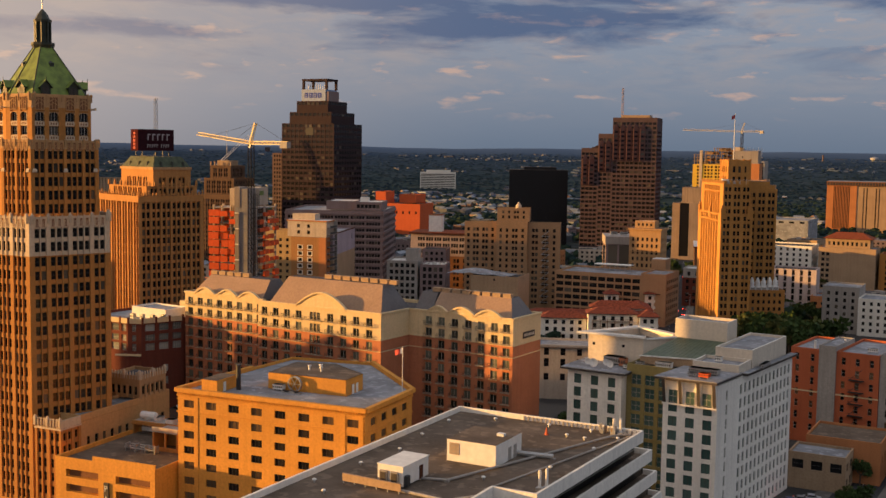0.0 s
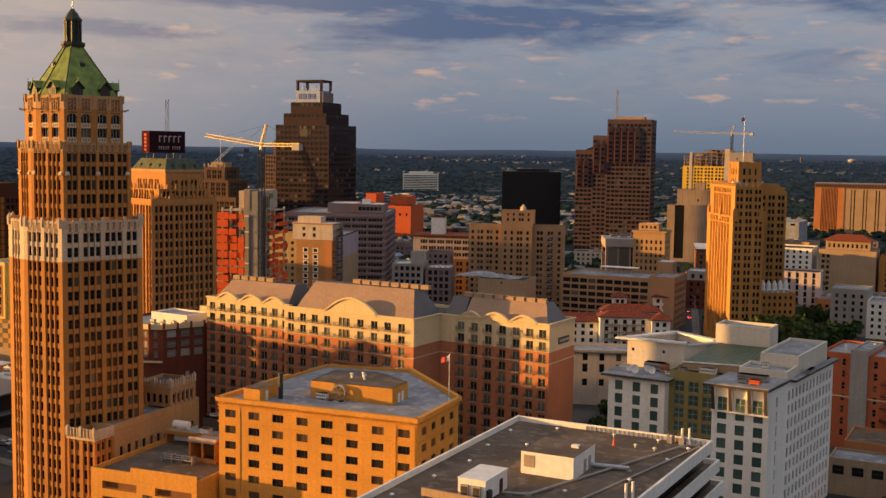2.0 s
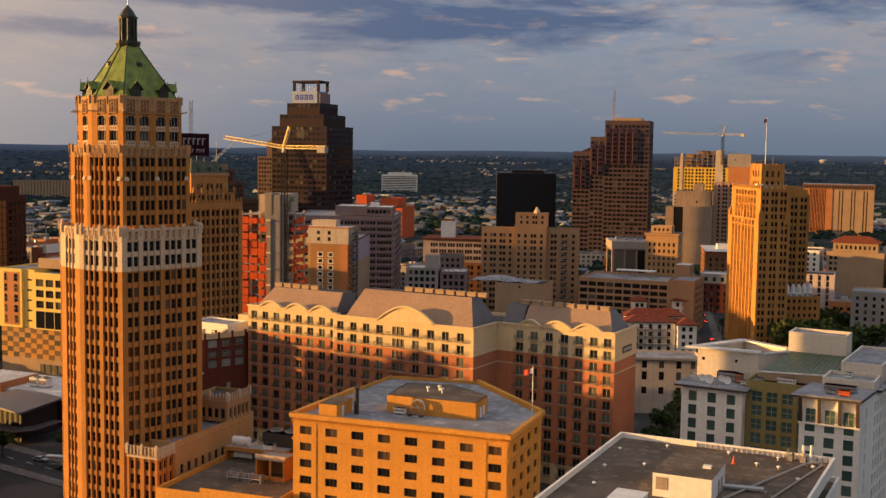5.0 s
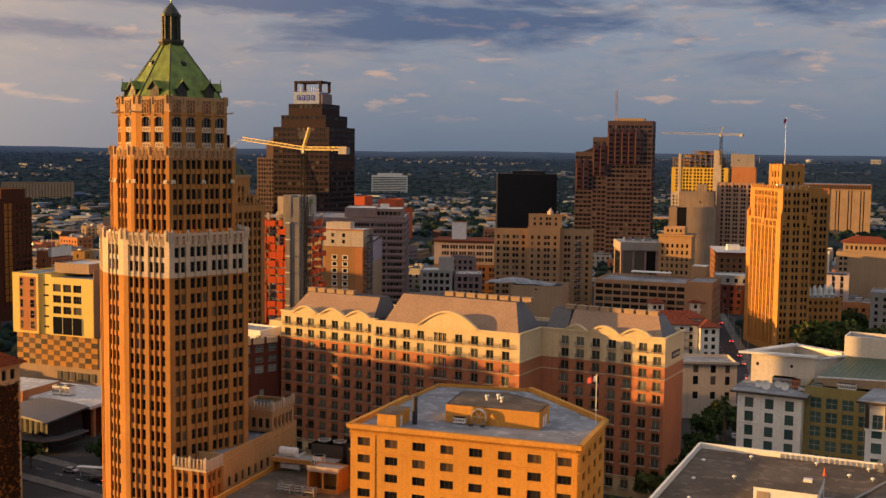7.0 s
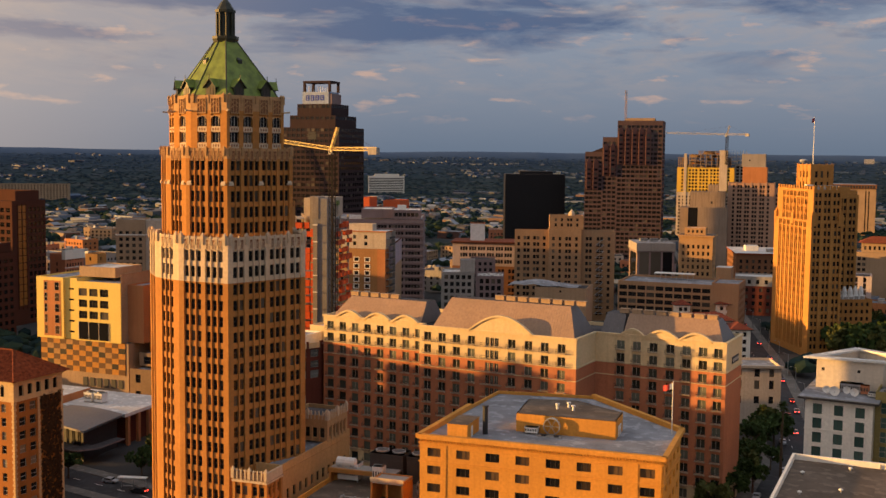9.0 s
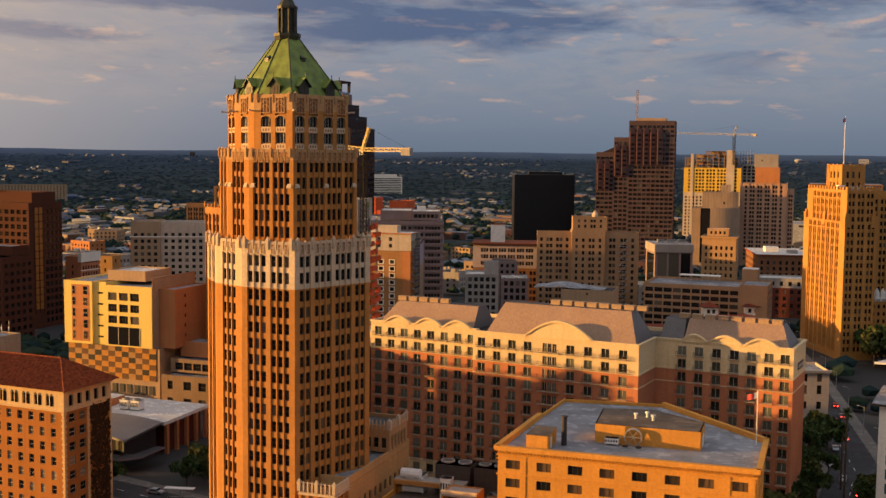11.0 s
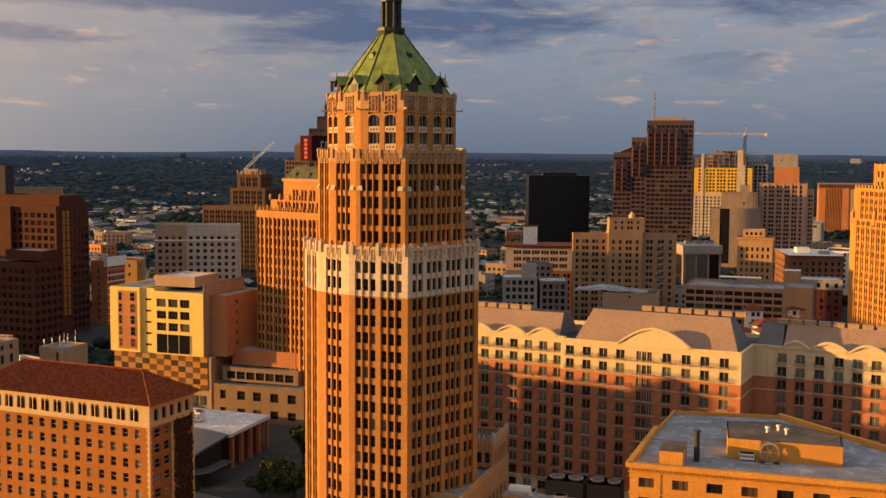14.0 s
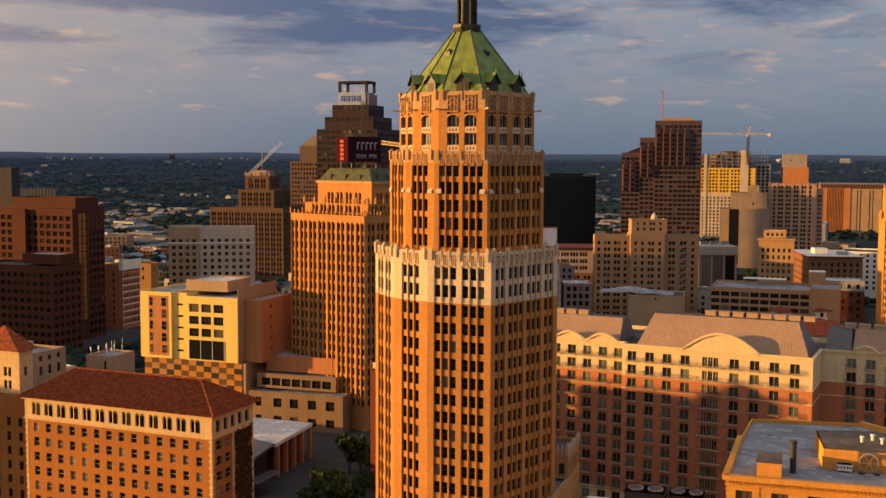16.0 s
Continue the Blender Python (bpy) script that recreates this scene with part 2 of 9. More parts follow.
LEAF = plain_mat("foliage", (0.045, 0.075, 0.022), rough=0.8, vary=0.6, scale=0.35)
BARK = plain_mat("bark", (0.10, 0.075, 0.055), rough=0.9)
ASPH = roof_mat("asphalt", (0.055, 0.055, 0.06), stain=0.3)
PAVE = roof_mat("paving", (0.17, 0.158, 0.145), stain=0.3)


# ---- mesh helpers ----
class Mesher:
    """Collects faces with material slots for one mesh."""

    def __init__(self):
        self.v, self.f, self.s, self.mats = [], [], [], []

    def slot(self, mat):
        if mat not in self.mats:
            self.mats.append(mat)
        return self.mats.index(mat)

    def face(self, pts, mat):
        k = len(self.v)
        self.v += [tuple(p) for p in pts]
        self.f.append(tuple(range(k, k + len(pts))))
        self.s.append(self.slot(mat))

    def poly(self, pts, z0, z1, mat, top=None, bottom=False):
        """Upright prism over a counter-clockwise outline."""
        n = len(pts)
        for i in range(n):
            (ax, ay), (bx, by) = pts[i][:2], pts[(i + 1) % n][:2]
            self.face([(ax, ay, z0), (bx, by, z0), (bx, by, z1), (ax, ay, z1)], mat)
        self.face([(x, y, z1) for x, y in pts], top or mat)
        if bottom:
            self.face([(x, y, z0) for x, y in reversed(pts)], mat)

    def box(self, x0, y0, z0, x1, y1, z1, mat, top=None, bottom=True):
        self.poly([(x0, y0), (x1, y0), (x1, y1), (x0, y1)], z0, z1, mat, top, bottom)

    def obox(self, a, b, s0, s1, z0, z1, out, mat, back=0.0):
        """Box on the face a-b, from s0 to s1 along it, standing out by 'out' (and 'back' behind it)."""
        a, b = Vector(a[:2]), Vector(b[:2])
        u = (b - a).normalized()
        n = Vector((u.y, -u.x))
        p = [a + u * s0 + n * out, a + u * s1 + n * out, a + u * s1 - n * back, a + u * s0 - n * back]
        self.poly([(q.x, q.y) for q in p][::1], z0, z1, mat, None, True)

    def beam(self, p, q, r, mat, n=4):
        p, q = Vector(p), Vector(q)
        d = (q - p).normalized()
        s = d.cross(Vector((0, 0, 1)))
        if s.length < 1e-3:
            s = Vector((1, 0, 0))
        s.normalize()
        t = s.cross(d)
        ring = [(s * math.cos((k + 0.5) * 2 * math.pi / n) + t * math.sin((k + 0.5) * 2 * math.pi / n)) * r for k in range(n)]
        for k in range(n):
            j = (k + 1) % n
            self.face([p + ring[k], p + ring[j], q + ring[j], q + ring[k]], mat)
        self.face([p + c for c in reversed(ring)], mat)
        self.face([q + c for c in ring], mat)

    def mesh(self, name):
        me = bpy.data.meshes.new(name)
        me.from_pydata(self.v, [], self.f)
        for m in self.mats:
            me.materials.append(m)
        me.polygons.foreach_set("material_index", self.s)
        me.update()
        return me


def part(name, mesher, parent, label="", kind=""):
    ob = new(name, mesher.mesh(name))
    ob.parent = parent
    if label:
        ob["label"] = label
    if kind:
        ob["kind"] = kind
    return ob


def thing(name, x, y, yaw, label, category, group="", kind="", z=0.0):
    ob = new(name)
    ob.empty_display_size = 1
    ob.matrix_world = pose(x, y, z, 0, 0, yaw)
    return tagged(ob, label, category, group, kind)


def even(length, n, w, margin=1.0):
    """n openings of width w at an even pitch along a face."""
    pitch = (length - 2 * margin) / n
    return [(margin + pitch * (i + 0.5) - w / 2, margin + pitch * (i + 0.5) + w / 2) for i in range(n)]


def grouped(length, groups, w, gap, pier):
    """Openings in groups, 'gap' between them in a group, 'pier' between groups; centred."""
    total = sum(g * w + (g - 1) * gap for g in groups) + pier * (len(groups) - 1)
    s, out = (length - total) / 2, []
    for g in groups:
        for _ in range(g):
            out.append((s, s + w))
            s += w + gap
        s += pier - gap
    return out


def storeys(z, n, pitch, h):
    return [(z + pitch * i, z + pitch * i + h) for i in range(n)]


def facade(m, slots, a, b, z0, z1, cols, rows, mat, depth=0.35, spandrel=None):
    """A wall face with real openings and reveals; outward is to the right of a-b."""
    a, b = Vector(a[:2]), Vector(b[:2])
    u = (b - a).normalized()
    n = Vector((u.y, -u.x))
    L = (b - a).length

    def P(s, z, d=0.0):
        q = a + u * s - n * d
        return (q.x, q.y, z)

    cols = [c for c in cols if c[0] > 0.02 and c[1] < L - 0.02]
    rows = [r for r in rows if r[0] > z0 + 0.02 and r[1] < z1 - 0.02]
    if not cols or not rows:
        m.face([P(0, z0), P(L, z0), P(L, z1), P(0, z1)], mat)
        return
    edge = z0
    for zl, zh in rows:
        m.face([P(0, edge), P(L, edge), P(L, zl), P(0, zl)], mat)
        s = 0.0
        for c0, c1 in cols:
            m.face([P(s, zl), P(c0, zl), P(c0, zh), P(s, zh)], mat)
            m.face([P(c0, zl), P(c0, zl, depth), P(c0, zh, depth), P(c0, zh)], mat)
            m.face([P(c1, zl, depth), P(c1, zl), P(c1, zh), P(c1, zh, depth)], mat)
            m.face([P(c0, zl), P(c1, zl), P(c1, zl, depth), P(c0, zl, depth)], mat)
            m.face([P(c0, zh, depth), P(c1, zh, depth), P(c1, zh), P(c0, zh)], mat)
            q = a + u * ((c0 + c1) / 2) - n * depth
            slots.append((q.x, q.y, zl, math.atan2(u.y, u.x), c1 - c0, zh - zl))
            s = c1
        m.face([P(s, zl), P(L, zl), P(L, zh), P(s, zh)], mat)
        edge = zh
    m.face([P(0, edge), P(L, edge), P(L, z1), P(0, z1)], mat)


WINDOWS = {}


def window_mesh(w, h, glass, frame, nx, nz, bar=0.07):
    key = (round(w, 2), round(h, 2), glass.name, frame.name, nx, nz)
    if key not in WINDOWS:
        m = Mesher()
        m.face([(-w / 2, 0, 0), (w / 2, 0, 0), (w / 2, 0, h), (-w / 2, 0, h)], glass)
        f = 0.06
        for i in range(nx + 1):
            x = -w / 2 + w * i / nx
            x0, x1 = max(-w / 2, x - bar / 2), min(w / 2, x + bar / 2)
            m.box(x0, -f, 0, x1, -0.004, h, frame, bottom=False)
        for j in range(nz + 1):
            z = h * j / nz
            z0, z1 = max(0, z - bar / 2), min(h, z + bar / 2)
            m.box(-w / 2, -f - 0.004, z0, w / 2, -0.004, z1, frame)
        WINDOWS[key] = m.mesh("window")
    return WINDOWS[key]


VIEW = Vector((-80, -5))


def windows(parent, slots, glass=None, frame=None, nx=1, nz=2, limit=300, label=""):
    """One object a window for the nearest ones; the rest is joined."""
    glass, frame = glass or GLASS, frame or FRAMED
    M = parent.matrix_world
    far = (M.translation.to_2d() - VIEW).length
    limit = min(limit, 30 if far > 800 else 70 if far > 500 else 280)
    slots = sorted(slots, key=lambda s: ((M @ Vector((s[0], s[1], s[2]))).to_2d() - VIEW).length - s[2] * 0.3)
    for x, y, z, a, w, h in slots[:limit]:
        ob = new("window", window_mesh(w, h, glass, frame, nx, nz))
        ob.parent = parent
        ob.matrix_local = pose(x, y, z, 0, 0, math.degrees(a))
        if label:
            ob["label"] = label
    rest = slots[limit:]
    if rest:
        m = Mesher()
        for x, y, z, a, w, h in rest:
            u = Vector((math.cos(a), math.sin(a), 0)) * (w / 2)
            p = Vector((x, y, z))
            m.face([p - u, p + u, p + u + Vector((0, 0, h)), p - u + Vector((0, 0, h))], glass)
            t = u.normalized() * 0.04
            n = Vector((u.y, -u.x, 0)).normalized() * 0.05
            for zz in (h * k / nz for k in range(1, nz)):
                m.face([p - u + n + Vector((0, 0, zz - 0.04)), p + u + n + Vector((0, 0, zz - 0.04)), p + u + n + Vector((0, 0, zz + 0.04)), p - u + n + Vector((0, 0, zz + 0.04))], frame)
        part("window_field", m, parent, kind="stuff")


def roof_on(m, pts, z, roof, wall, parapet=0.9, t=0.35, cap=None):
    """Flat roof behind a parapet of thickness t; the outline is counter-clockwise."""
    n = len(pts)
    P = [Vector(p[:2]) for p in pts]
    inner = []
    for i in range(n):
        e0, e1 = (P[i] - P[i - 1]).normalized(), (P[(i + 1) % n] - P[i]).normalized()
        n0, n1 = Vector((-e0.y, e0.x)), Vector((-e1.y, e1.x))
        k = (n0 + n1)
        inner.append(P[i] + k * (t / max(0.3, 1 + n0.dot(n1))))
    cap = cap or wall
    for i in range(n):
        j = (i + 1) % n
        a, b, c, d = P[i], P[j], inner[j], inner[i]
        m.face([(a.x, a.y, z), (b.x, b.y, z), (c.x, c.y, z), (d.x, d.y, z)], cap)
        m.face([(d.x, d.y, z - parapet), (d.x, d.y, z), (c.x, c.y, z), (c.x, c.y, z - parapet)], wall)
    return [(p.x, p.y) for p in inner], z - parapet


def tower_block(parent, pts, z0, z1, wall, faces, roof=None, parapet=0.9, glass=None, frame=None, nx=1, nz=2, limit=300, depth=0.35, wall_name="wall", cap=None):
    """A mass over an outline. faces: {edge index: (cols function or list, rows)}."""
    m, slots = Mesher(), []
    n = len(pts)
    for i in range(n):
        a, b = pts[i], pts[(i + 1) % n]
        L = math.hypot(b[0] - a[0], b[1] - a[1])
        spec = faces.get(i)
        if spec:
            cols = spec[0](L) if callable(spec[0]) else spec[0]
            facade(m, slots, a, b, z0, z1, cols, spec[1], wall, depth)
        else:
            m.face([(*a, z0), (*b, z0), (*b, z1), (*a, z1)], wall)
    inner, zr = roof_on(m, pts, z1, roof or ROOFD, wall, parapet, cap=cap)
    w = part(wall_name, m, parent)
    r = Mesher()
    r.face([(x, y, zr) for x, y in inner], roof or ROOFD)
    part("roof", r, parent)
    windows(parent, slots, glass, frame, nx, nz, limit)
    return w


def rect(x0, y0, x1, y1):
    return [(x0, y0), (x1, y0), (x1, y1), (x0, y1)]


def cyl(m, x, y, z0, z1, r, mat, n=12, r2=None):
    r2 = r if r2 is None else r2
    c = [(math.cos(2 * math.pi * k / n), math.sin(2 * math.pi * k / n)) for k in range(n)]
    for k in range(n):
        j = (k + 1) % n
        m.face([(x + r * c[k][0], y + r * c[k][1], z0), (x + r * c[j][0], y + r * c[j][1], z0), (x + r2 * c[j][0], y + r2 * c[j][1], z1), (x + r2 * c[k][0], y + r2 * c[k][1], z1)], mat)
    if r2 > 0.01:
        m.face([(x + r2 * p, y + r2 * q, z1) for p, q in c], mat)


# ---- ground and distance ----
def land(x, y):
    """Height of the ground: level downtown, rising to low hills on the horizon."""
    r = math.hypot(x, y)
    t = max(0.0, (r - 2500) / 2450)
    h = 98 * t ** 1.1
    if t > 0.3:
        a = math.atan2(y, x)
        h += (t - 0.3) * (6 * noise.noise((a * 9, r * 0.0011, 0.3)) + 5 * noise.noise((a * 40, r * 0.003, 3)))
        h += max(0.0, t - 0.86) * 40 * (1 + noise.noise((a * 14, 0.2, 5)))
    return max(0.0, h)


g = Mesher()
m_, n_, l_, b_ = material("wooded_city_ground", 0.95)
b_.inputs["Specular IOR Level"].default_value = 0.0
tc_ = n_.new("ShaderNodeTexCoord").outputs["Object"]
f1_, _ = noise_fac(n_, l_, tc_, 0.006, 6, 0.42, 0.6)
f2_, _ = noise_fac(n_, l_, tc_, 0.03, 6, 0.55, 0.62)
c_ = link_mix(n_, l_, f1_, (0.026, 0.042, 0.044), (0.038, 0.056, 0.058))
c_ = link_mix(n_, l_, f2_, c_, (0.055, 0.062, 0.066))
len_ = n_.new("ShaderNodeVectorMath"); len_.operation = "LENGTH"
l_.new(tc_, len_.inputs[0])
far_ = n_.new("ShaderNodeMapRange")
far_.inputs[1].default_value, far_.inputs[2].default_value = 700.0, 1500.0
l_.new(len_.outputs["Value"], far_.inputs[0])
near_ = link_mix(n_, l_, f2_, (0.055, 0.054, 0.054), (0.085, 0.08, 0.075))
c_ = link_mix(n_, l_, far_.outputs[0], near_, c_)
# beyond the suburbs the ground colour takes on painted blue haze
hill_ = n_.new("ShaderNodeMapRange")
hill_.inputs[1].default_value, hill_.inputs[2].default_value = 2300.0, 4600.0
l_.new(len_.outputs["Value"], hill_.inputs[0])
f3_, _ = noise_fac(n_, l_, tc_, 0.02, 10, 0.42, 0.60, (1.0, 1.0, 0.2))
haze_c_ = link_mix(n_, l_, f3_, (0.022, 0.040, 0.070), (0.036, 0.058, 0.098))
c_ = link_mix(n_, l_, hill_.outputs[0], c_, haze_c_)
# the rim is lighter and bluer still, haze as base colour
rim_haze_ = n_.new("ShaderNodeMapRange")
rim_haze_.inputs[1].default_value, rim_haze_.inputs[2].default_value = 4250.0, 4900.0
l_.new(len_.outputs["Value"], rim_haze_.inputs[0])
c_ = link_mix(n_, l_, rim_haze_.outputs[0], c_, (0.070, 0.108, 0.180))
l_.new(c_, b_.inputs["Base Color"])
RS = [0, 300, 700, 1300] + [1900, 2500] + [2500 + 2450 * k / 22 for k in range(1, 23)]
NA = 240
rings = []
for r in RS:
    rings.append([(r * math.cos(2 * math.pi * k / NA), r * math.sin(2 * math.pi * k / NA)) for k in range(NA)])
for i in range(len(RS)):
    g.v += [(x, y, land(x, y)) for x, y in rings[i]]
for i in range(len(RS) - 1):
    for k in range(NA):
        j = (k + 1) % NA
        g.f.append((i * NA + k, (i + 1) * NA + k, (i + 1) * NA + j, i * NA + j))
        g.s.append(g.slot(m_))
tagged(part("ground", g, None), "dark wooded city ground rising to the horizon, blue haze painted far out", "ground", kind="structure")


def ribbed(m, slots, a, b, z0, z1, cols, rows, mat, span=None, d1=0.3, d2=0.3):
    """A wall whose window columns lie in tall recesses between upright piers."""
    span = span or mat
    a, b = Vector(a[:2]), Vector(b[:2])
    u = (b - a).normalized()
    n = Vector((u.y, -u.x))
    L = (b - a).length

    def P(s, z, d=0.0):
        q = a + u * s - n * d
        return (q.x, q.y, z)

    rows = [r for r in rows if r[0] > z0 + 0.02 and r[1] < z1 - 0.02]
    cols = [c for c in cols if c[0] > 0.02 and c[1] < L - 0.02]
    if not rows or not cols:
        m.face([P(0, z0), P(L, z0), P(L, z1), P(0, z1)], mat)
        return
    lo, hi = max(z0, rows[0][0] - 0.9), min(z1, rows[-1][1] + 0.5)
    if lo > z0:
        m.face([P(0, z0), P(L, z0), P(L, lo), P(0, lo)], mat)
    if hi < z1:
        m.face([P(0, hi), P(L, hi), P(L, z1), P(0, z1)], mat)
    s = 0.0
    d = d1 + d2
    for c0, c1 in cols:
        m.face([P(s, lo), P(c0, lo), P(c0, hi), P(s, hi)], mat)
        m.face([P(c0, lo), P(c0, lo, d), P(c0, hi, d), P(c0, hi)], mat)
        m.face([P(c1, lo, d), P(c1, lo), P(c1, hi), P(c1, hi, d)], mat)
        m.face([P(c0, lo), P(c1, lo), P(c1, lo, d1), P(c0, lo, d1)], mat)
        m.face([P(c0, hi, d1), P(c1, hi, d1), P(c1, hi), P(c0, hi)], mat)
        e = lo
        for zl, zh in rows:
            m.face([P(c0, e, d1), P(c1, e, d1), P(c1, zl, d1), P(c0, zl, d1)], span)
            m.face([P(c0, zl, d1), P(c1, zl, d1), P(c1, zl, d), P(c0, zl, d)], span)
            m.face([P(c0, zh, d), P(c1, zh, d), P(c1, zh, d1), P(c0, zh, d1)], span)
            q = a + u * ((c0 + c1) / 2) - n * d
            slots.append((q.x, q.y, zl, math.atan2(u.y, u.x), c1 - c0, zh - zl))
            e = zh
        m.face([P(c0, e, d1), P(c1, e, d1), P(c1, hi, d1), P(c0, hi, d1)], span)
        s = c1
    m.face([P(s, lo), P(L, lo), P(L, hi), P(s, hi)], mat)


MESHES = {}


def shared(name, make, parent, x, y, z, yaw=0, label=""):
    """A part on shared mesh data."""
    if make not in MESHES:
        mm = Mesher()
        make(mm)
        MESHES[make] = mm.mesh(name)
    ob = new(name, MESHES[make])
    ob.parent = parent
    ob.matrix_local = pose(x, y, z, 0, 0, yaw)
    if label:
        ob["label"] = label
    return ob


def along(a, b, s, out=0.0):
    a, b = Vector(a[:2]), Vector(b[:2])
    u = (b - a).normalized()
    q = a + u * s + Vector((u.y, -u.x)) * out
    return q.x, q.y, math.degrees(math.atan2(u.y, u.x))


def seglen(a, b):
    return math.hypot(b[0] - a[0], b[1] - a[1])


# ---- the octagonal tower with the green roof ----
def octagon(k):
    """Outline at scale k: wide flanks, a middle face and short canted faces, alike on both sides."""
    half = [(-9.6 * k, -12.4 * k), (-1.1 * k, -14.8 * k), (11.7 * k, -14.2 * k), (17.3 * k, 5.9 * k)]
    return half + [(-x, -y) for x, y in half]


OCT = thing("octagonal_skyscraper", -240.6, 190.4, 0.0, "tall octagonal tan brick tower with pale crowns and green roof", "skyscraper")
FL = 3.4
GR = {0: [3], 1: [3, 3], 2: [2, 3, 3, 2], 3: [2, 2], 4: [3], 5: [3, 3], 6: [2, 3, 3, 2], 7: [2, 2]}


def spire(m, w, h0, h1, mat, collar):
    m.box(-w, -w, -1.4, w, w, h0, mat)
    if collar:
        m.box(-w - 0.1, -w - 0.1, h0 * 0.3, w + 0.1, w + 0.1, h0 * 0.3 + 0.2, mat)
    for s in ((-w, -w, w, -w), (w, -w, w, w), (w, w, -w, w), (-w, w, -w, -w)):
        m.face([(s[0], s[1], h0), (s[2], s[3], h0), (0, 0, h1)], mat)


def pinnacle(m):
    spire(m, 0.15, 0.35, 0.8, CREAM, False)


def big_pinnacle(m):
    spire(m, 0.34, 0.6, 1.25, CREAM, True)


def buff_pin(m):
    spire(m, 0.13, 0.15, 0.45, TERRAC, False)


def buff_pinnacle(m):
    spire(m, 0.28, 0.3, 0.75, TERRAC, True)


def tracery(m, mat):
    """Blind pointed arch panel on a crown, its recess shade painted by a brown backing."""
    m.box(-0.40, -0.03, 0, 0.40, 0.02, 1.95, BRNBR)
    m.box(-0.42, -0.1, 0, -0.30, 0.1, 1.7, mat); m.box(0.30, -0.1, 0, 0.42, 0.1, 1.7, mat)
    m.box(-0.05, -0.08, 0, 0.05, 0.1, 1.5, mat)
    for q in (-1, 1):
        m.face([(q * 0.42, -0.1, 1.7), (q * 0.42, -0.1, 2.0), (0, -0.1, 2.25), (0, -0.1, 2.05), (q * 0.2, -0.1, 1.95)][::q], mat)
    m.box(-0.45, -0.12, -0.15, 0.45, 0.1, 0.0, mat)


def lancet(m):
    tracery(m, CREAM)


def buff_lancet(m):
    tracery(m, TERRAC)


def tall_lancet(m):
    # brown backing, the dark of the recess as colour
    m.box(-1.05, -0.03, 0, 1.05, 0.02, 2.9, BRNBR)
    for x in (-1.1, -0.42, 0.34, 1.0):
        m.box(x, -0.16, 0, x + 0.12, 0.02, 3.0, TERRAC)
    for z in (0.9, 1.8):
        for q in (-1, 1):
            m.beam((q * 1.0, -0.1, z), (0, -0.1, z + 0.75), 0.07, TERRAC); m.beam((q * 0.4, -0.1, z + 0.75), (q * 1.0, -0.1, z), 0.05, TERRAC)
    m.box(-1.15, -0.2, 2.9, 1.15, 0.02, 3.15, TERRAC); m.box(-1.15, -0.2, -0.2, 1.15, 0.02, 0.0, TERRAC)


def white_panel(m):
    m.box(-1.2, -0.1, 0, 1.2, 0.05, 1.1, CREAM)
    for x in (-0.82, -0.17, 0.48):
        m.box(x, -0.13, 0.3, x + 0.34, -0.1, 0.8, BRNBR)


def tier(k, z0, z1, zband, rows, w, gap, pier, groups, names, crown=None, small=False):
    crown = crown or CREAM
    pts = octagon(k)
    m, mc, slots = Mesher(), Mesher(), []
    for i in range(8):
        a, b = pts[i], pts[(i + 1) % 8]
        L = seglen(a, b)
        cols = grouped(L, groups[i], w, gap, pier)
        ribbed(m, slots, a, b, z0, zband, cols, [r for r in rows if r[1] < zband], TAN)
        ribbed(mc, slots, a, b, zband, z1, cols, [r for r in rows if r[0] > zband], crown)
        edges = [0.0] + [x for c in cols for x in c] + [L]
        for j in range(0, len(edges), 2):
            mid = (edges[j] + edges[j + 1]) / 2
            wide = edges[j + 1] - edges[j] > gap * 1.6
            if 0 < j < len(edges) - 2:
                x, y, q = along(pts[i], pts[(i + 1) % 8], mid, 0.05)
                shared("pinnacle", (buff_pinnacle if small else big_pinnacle) if wide else (buff_pin if small else pinnacle), OCT, x, y, z1 - 0.35 + (0.1 if wide else 0.0), q)
        x, y, q = along(a, b, 0.75, 0.08)
        shared("pinnacle", buff_pinnacle if small else big_pinnacle, OCT, x, y, z1 - 0.2, q)
        x, y, q = along(a, b, L - 0.75, 0.08)
        shared("pinnacle", buff_pinnacle if small else big_pinnacle, OCT, x, y, z1 - 0.2, q)
        if i in (0, 1, 2, 7):
            for c0, c1 in cols:
                x, y, q = along(a, b, (c0 + c1) / 2, 0.04)
                if c1 - c0 > 2:
                    shared("tracery", tall_lancet, OCT, x, y, z1 - 3.7, q)
                else:
                    shared("tracery", buff_lancet if small else lancet, OCT, x, y, z1 - 2.5, q)
    inner, zr = roof_on(mc, pts, z1, ROOFD, crown, 0.9, 0.5)
    mc.face([(x, y, zr) for x, y in inner], ROOFD)
    part(names[0], m, OCT)
    part(names[1], mc, OCT, "pale terracotta crown")
    return slots


rows_main = [(60.4 - FL * i, 62.6 - FL * i) for i in range(18)][::-1] + [(64.0, 66.3), (67.4, 69.6)]
slots = tier(1.0, 0.0, 72.6, 63.0, rows_main, 1.32, 0.28, 1.1, GR, ("shaft_wall", "main_crown"))
windows(OCT, slots, limit=300)
rows2 = [(73.2 + 3.36 * i, 75.5 + 3.36 * i) for i in range(5)]
slots = tier(0.84, 71.6, 91.3, 89.1, rows2, 1.22, 0.2, 0.75, GR, ("upper_wall", "upper_crown"), TERRAC, True)
windows(OCT, slots, limit=150)
rows3 = [(90.3, 91.3), (92.55, 94.7), (95.95, 98.2)]
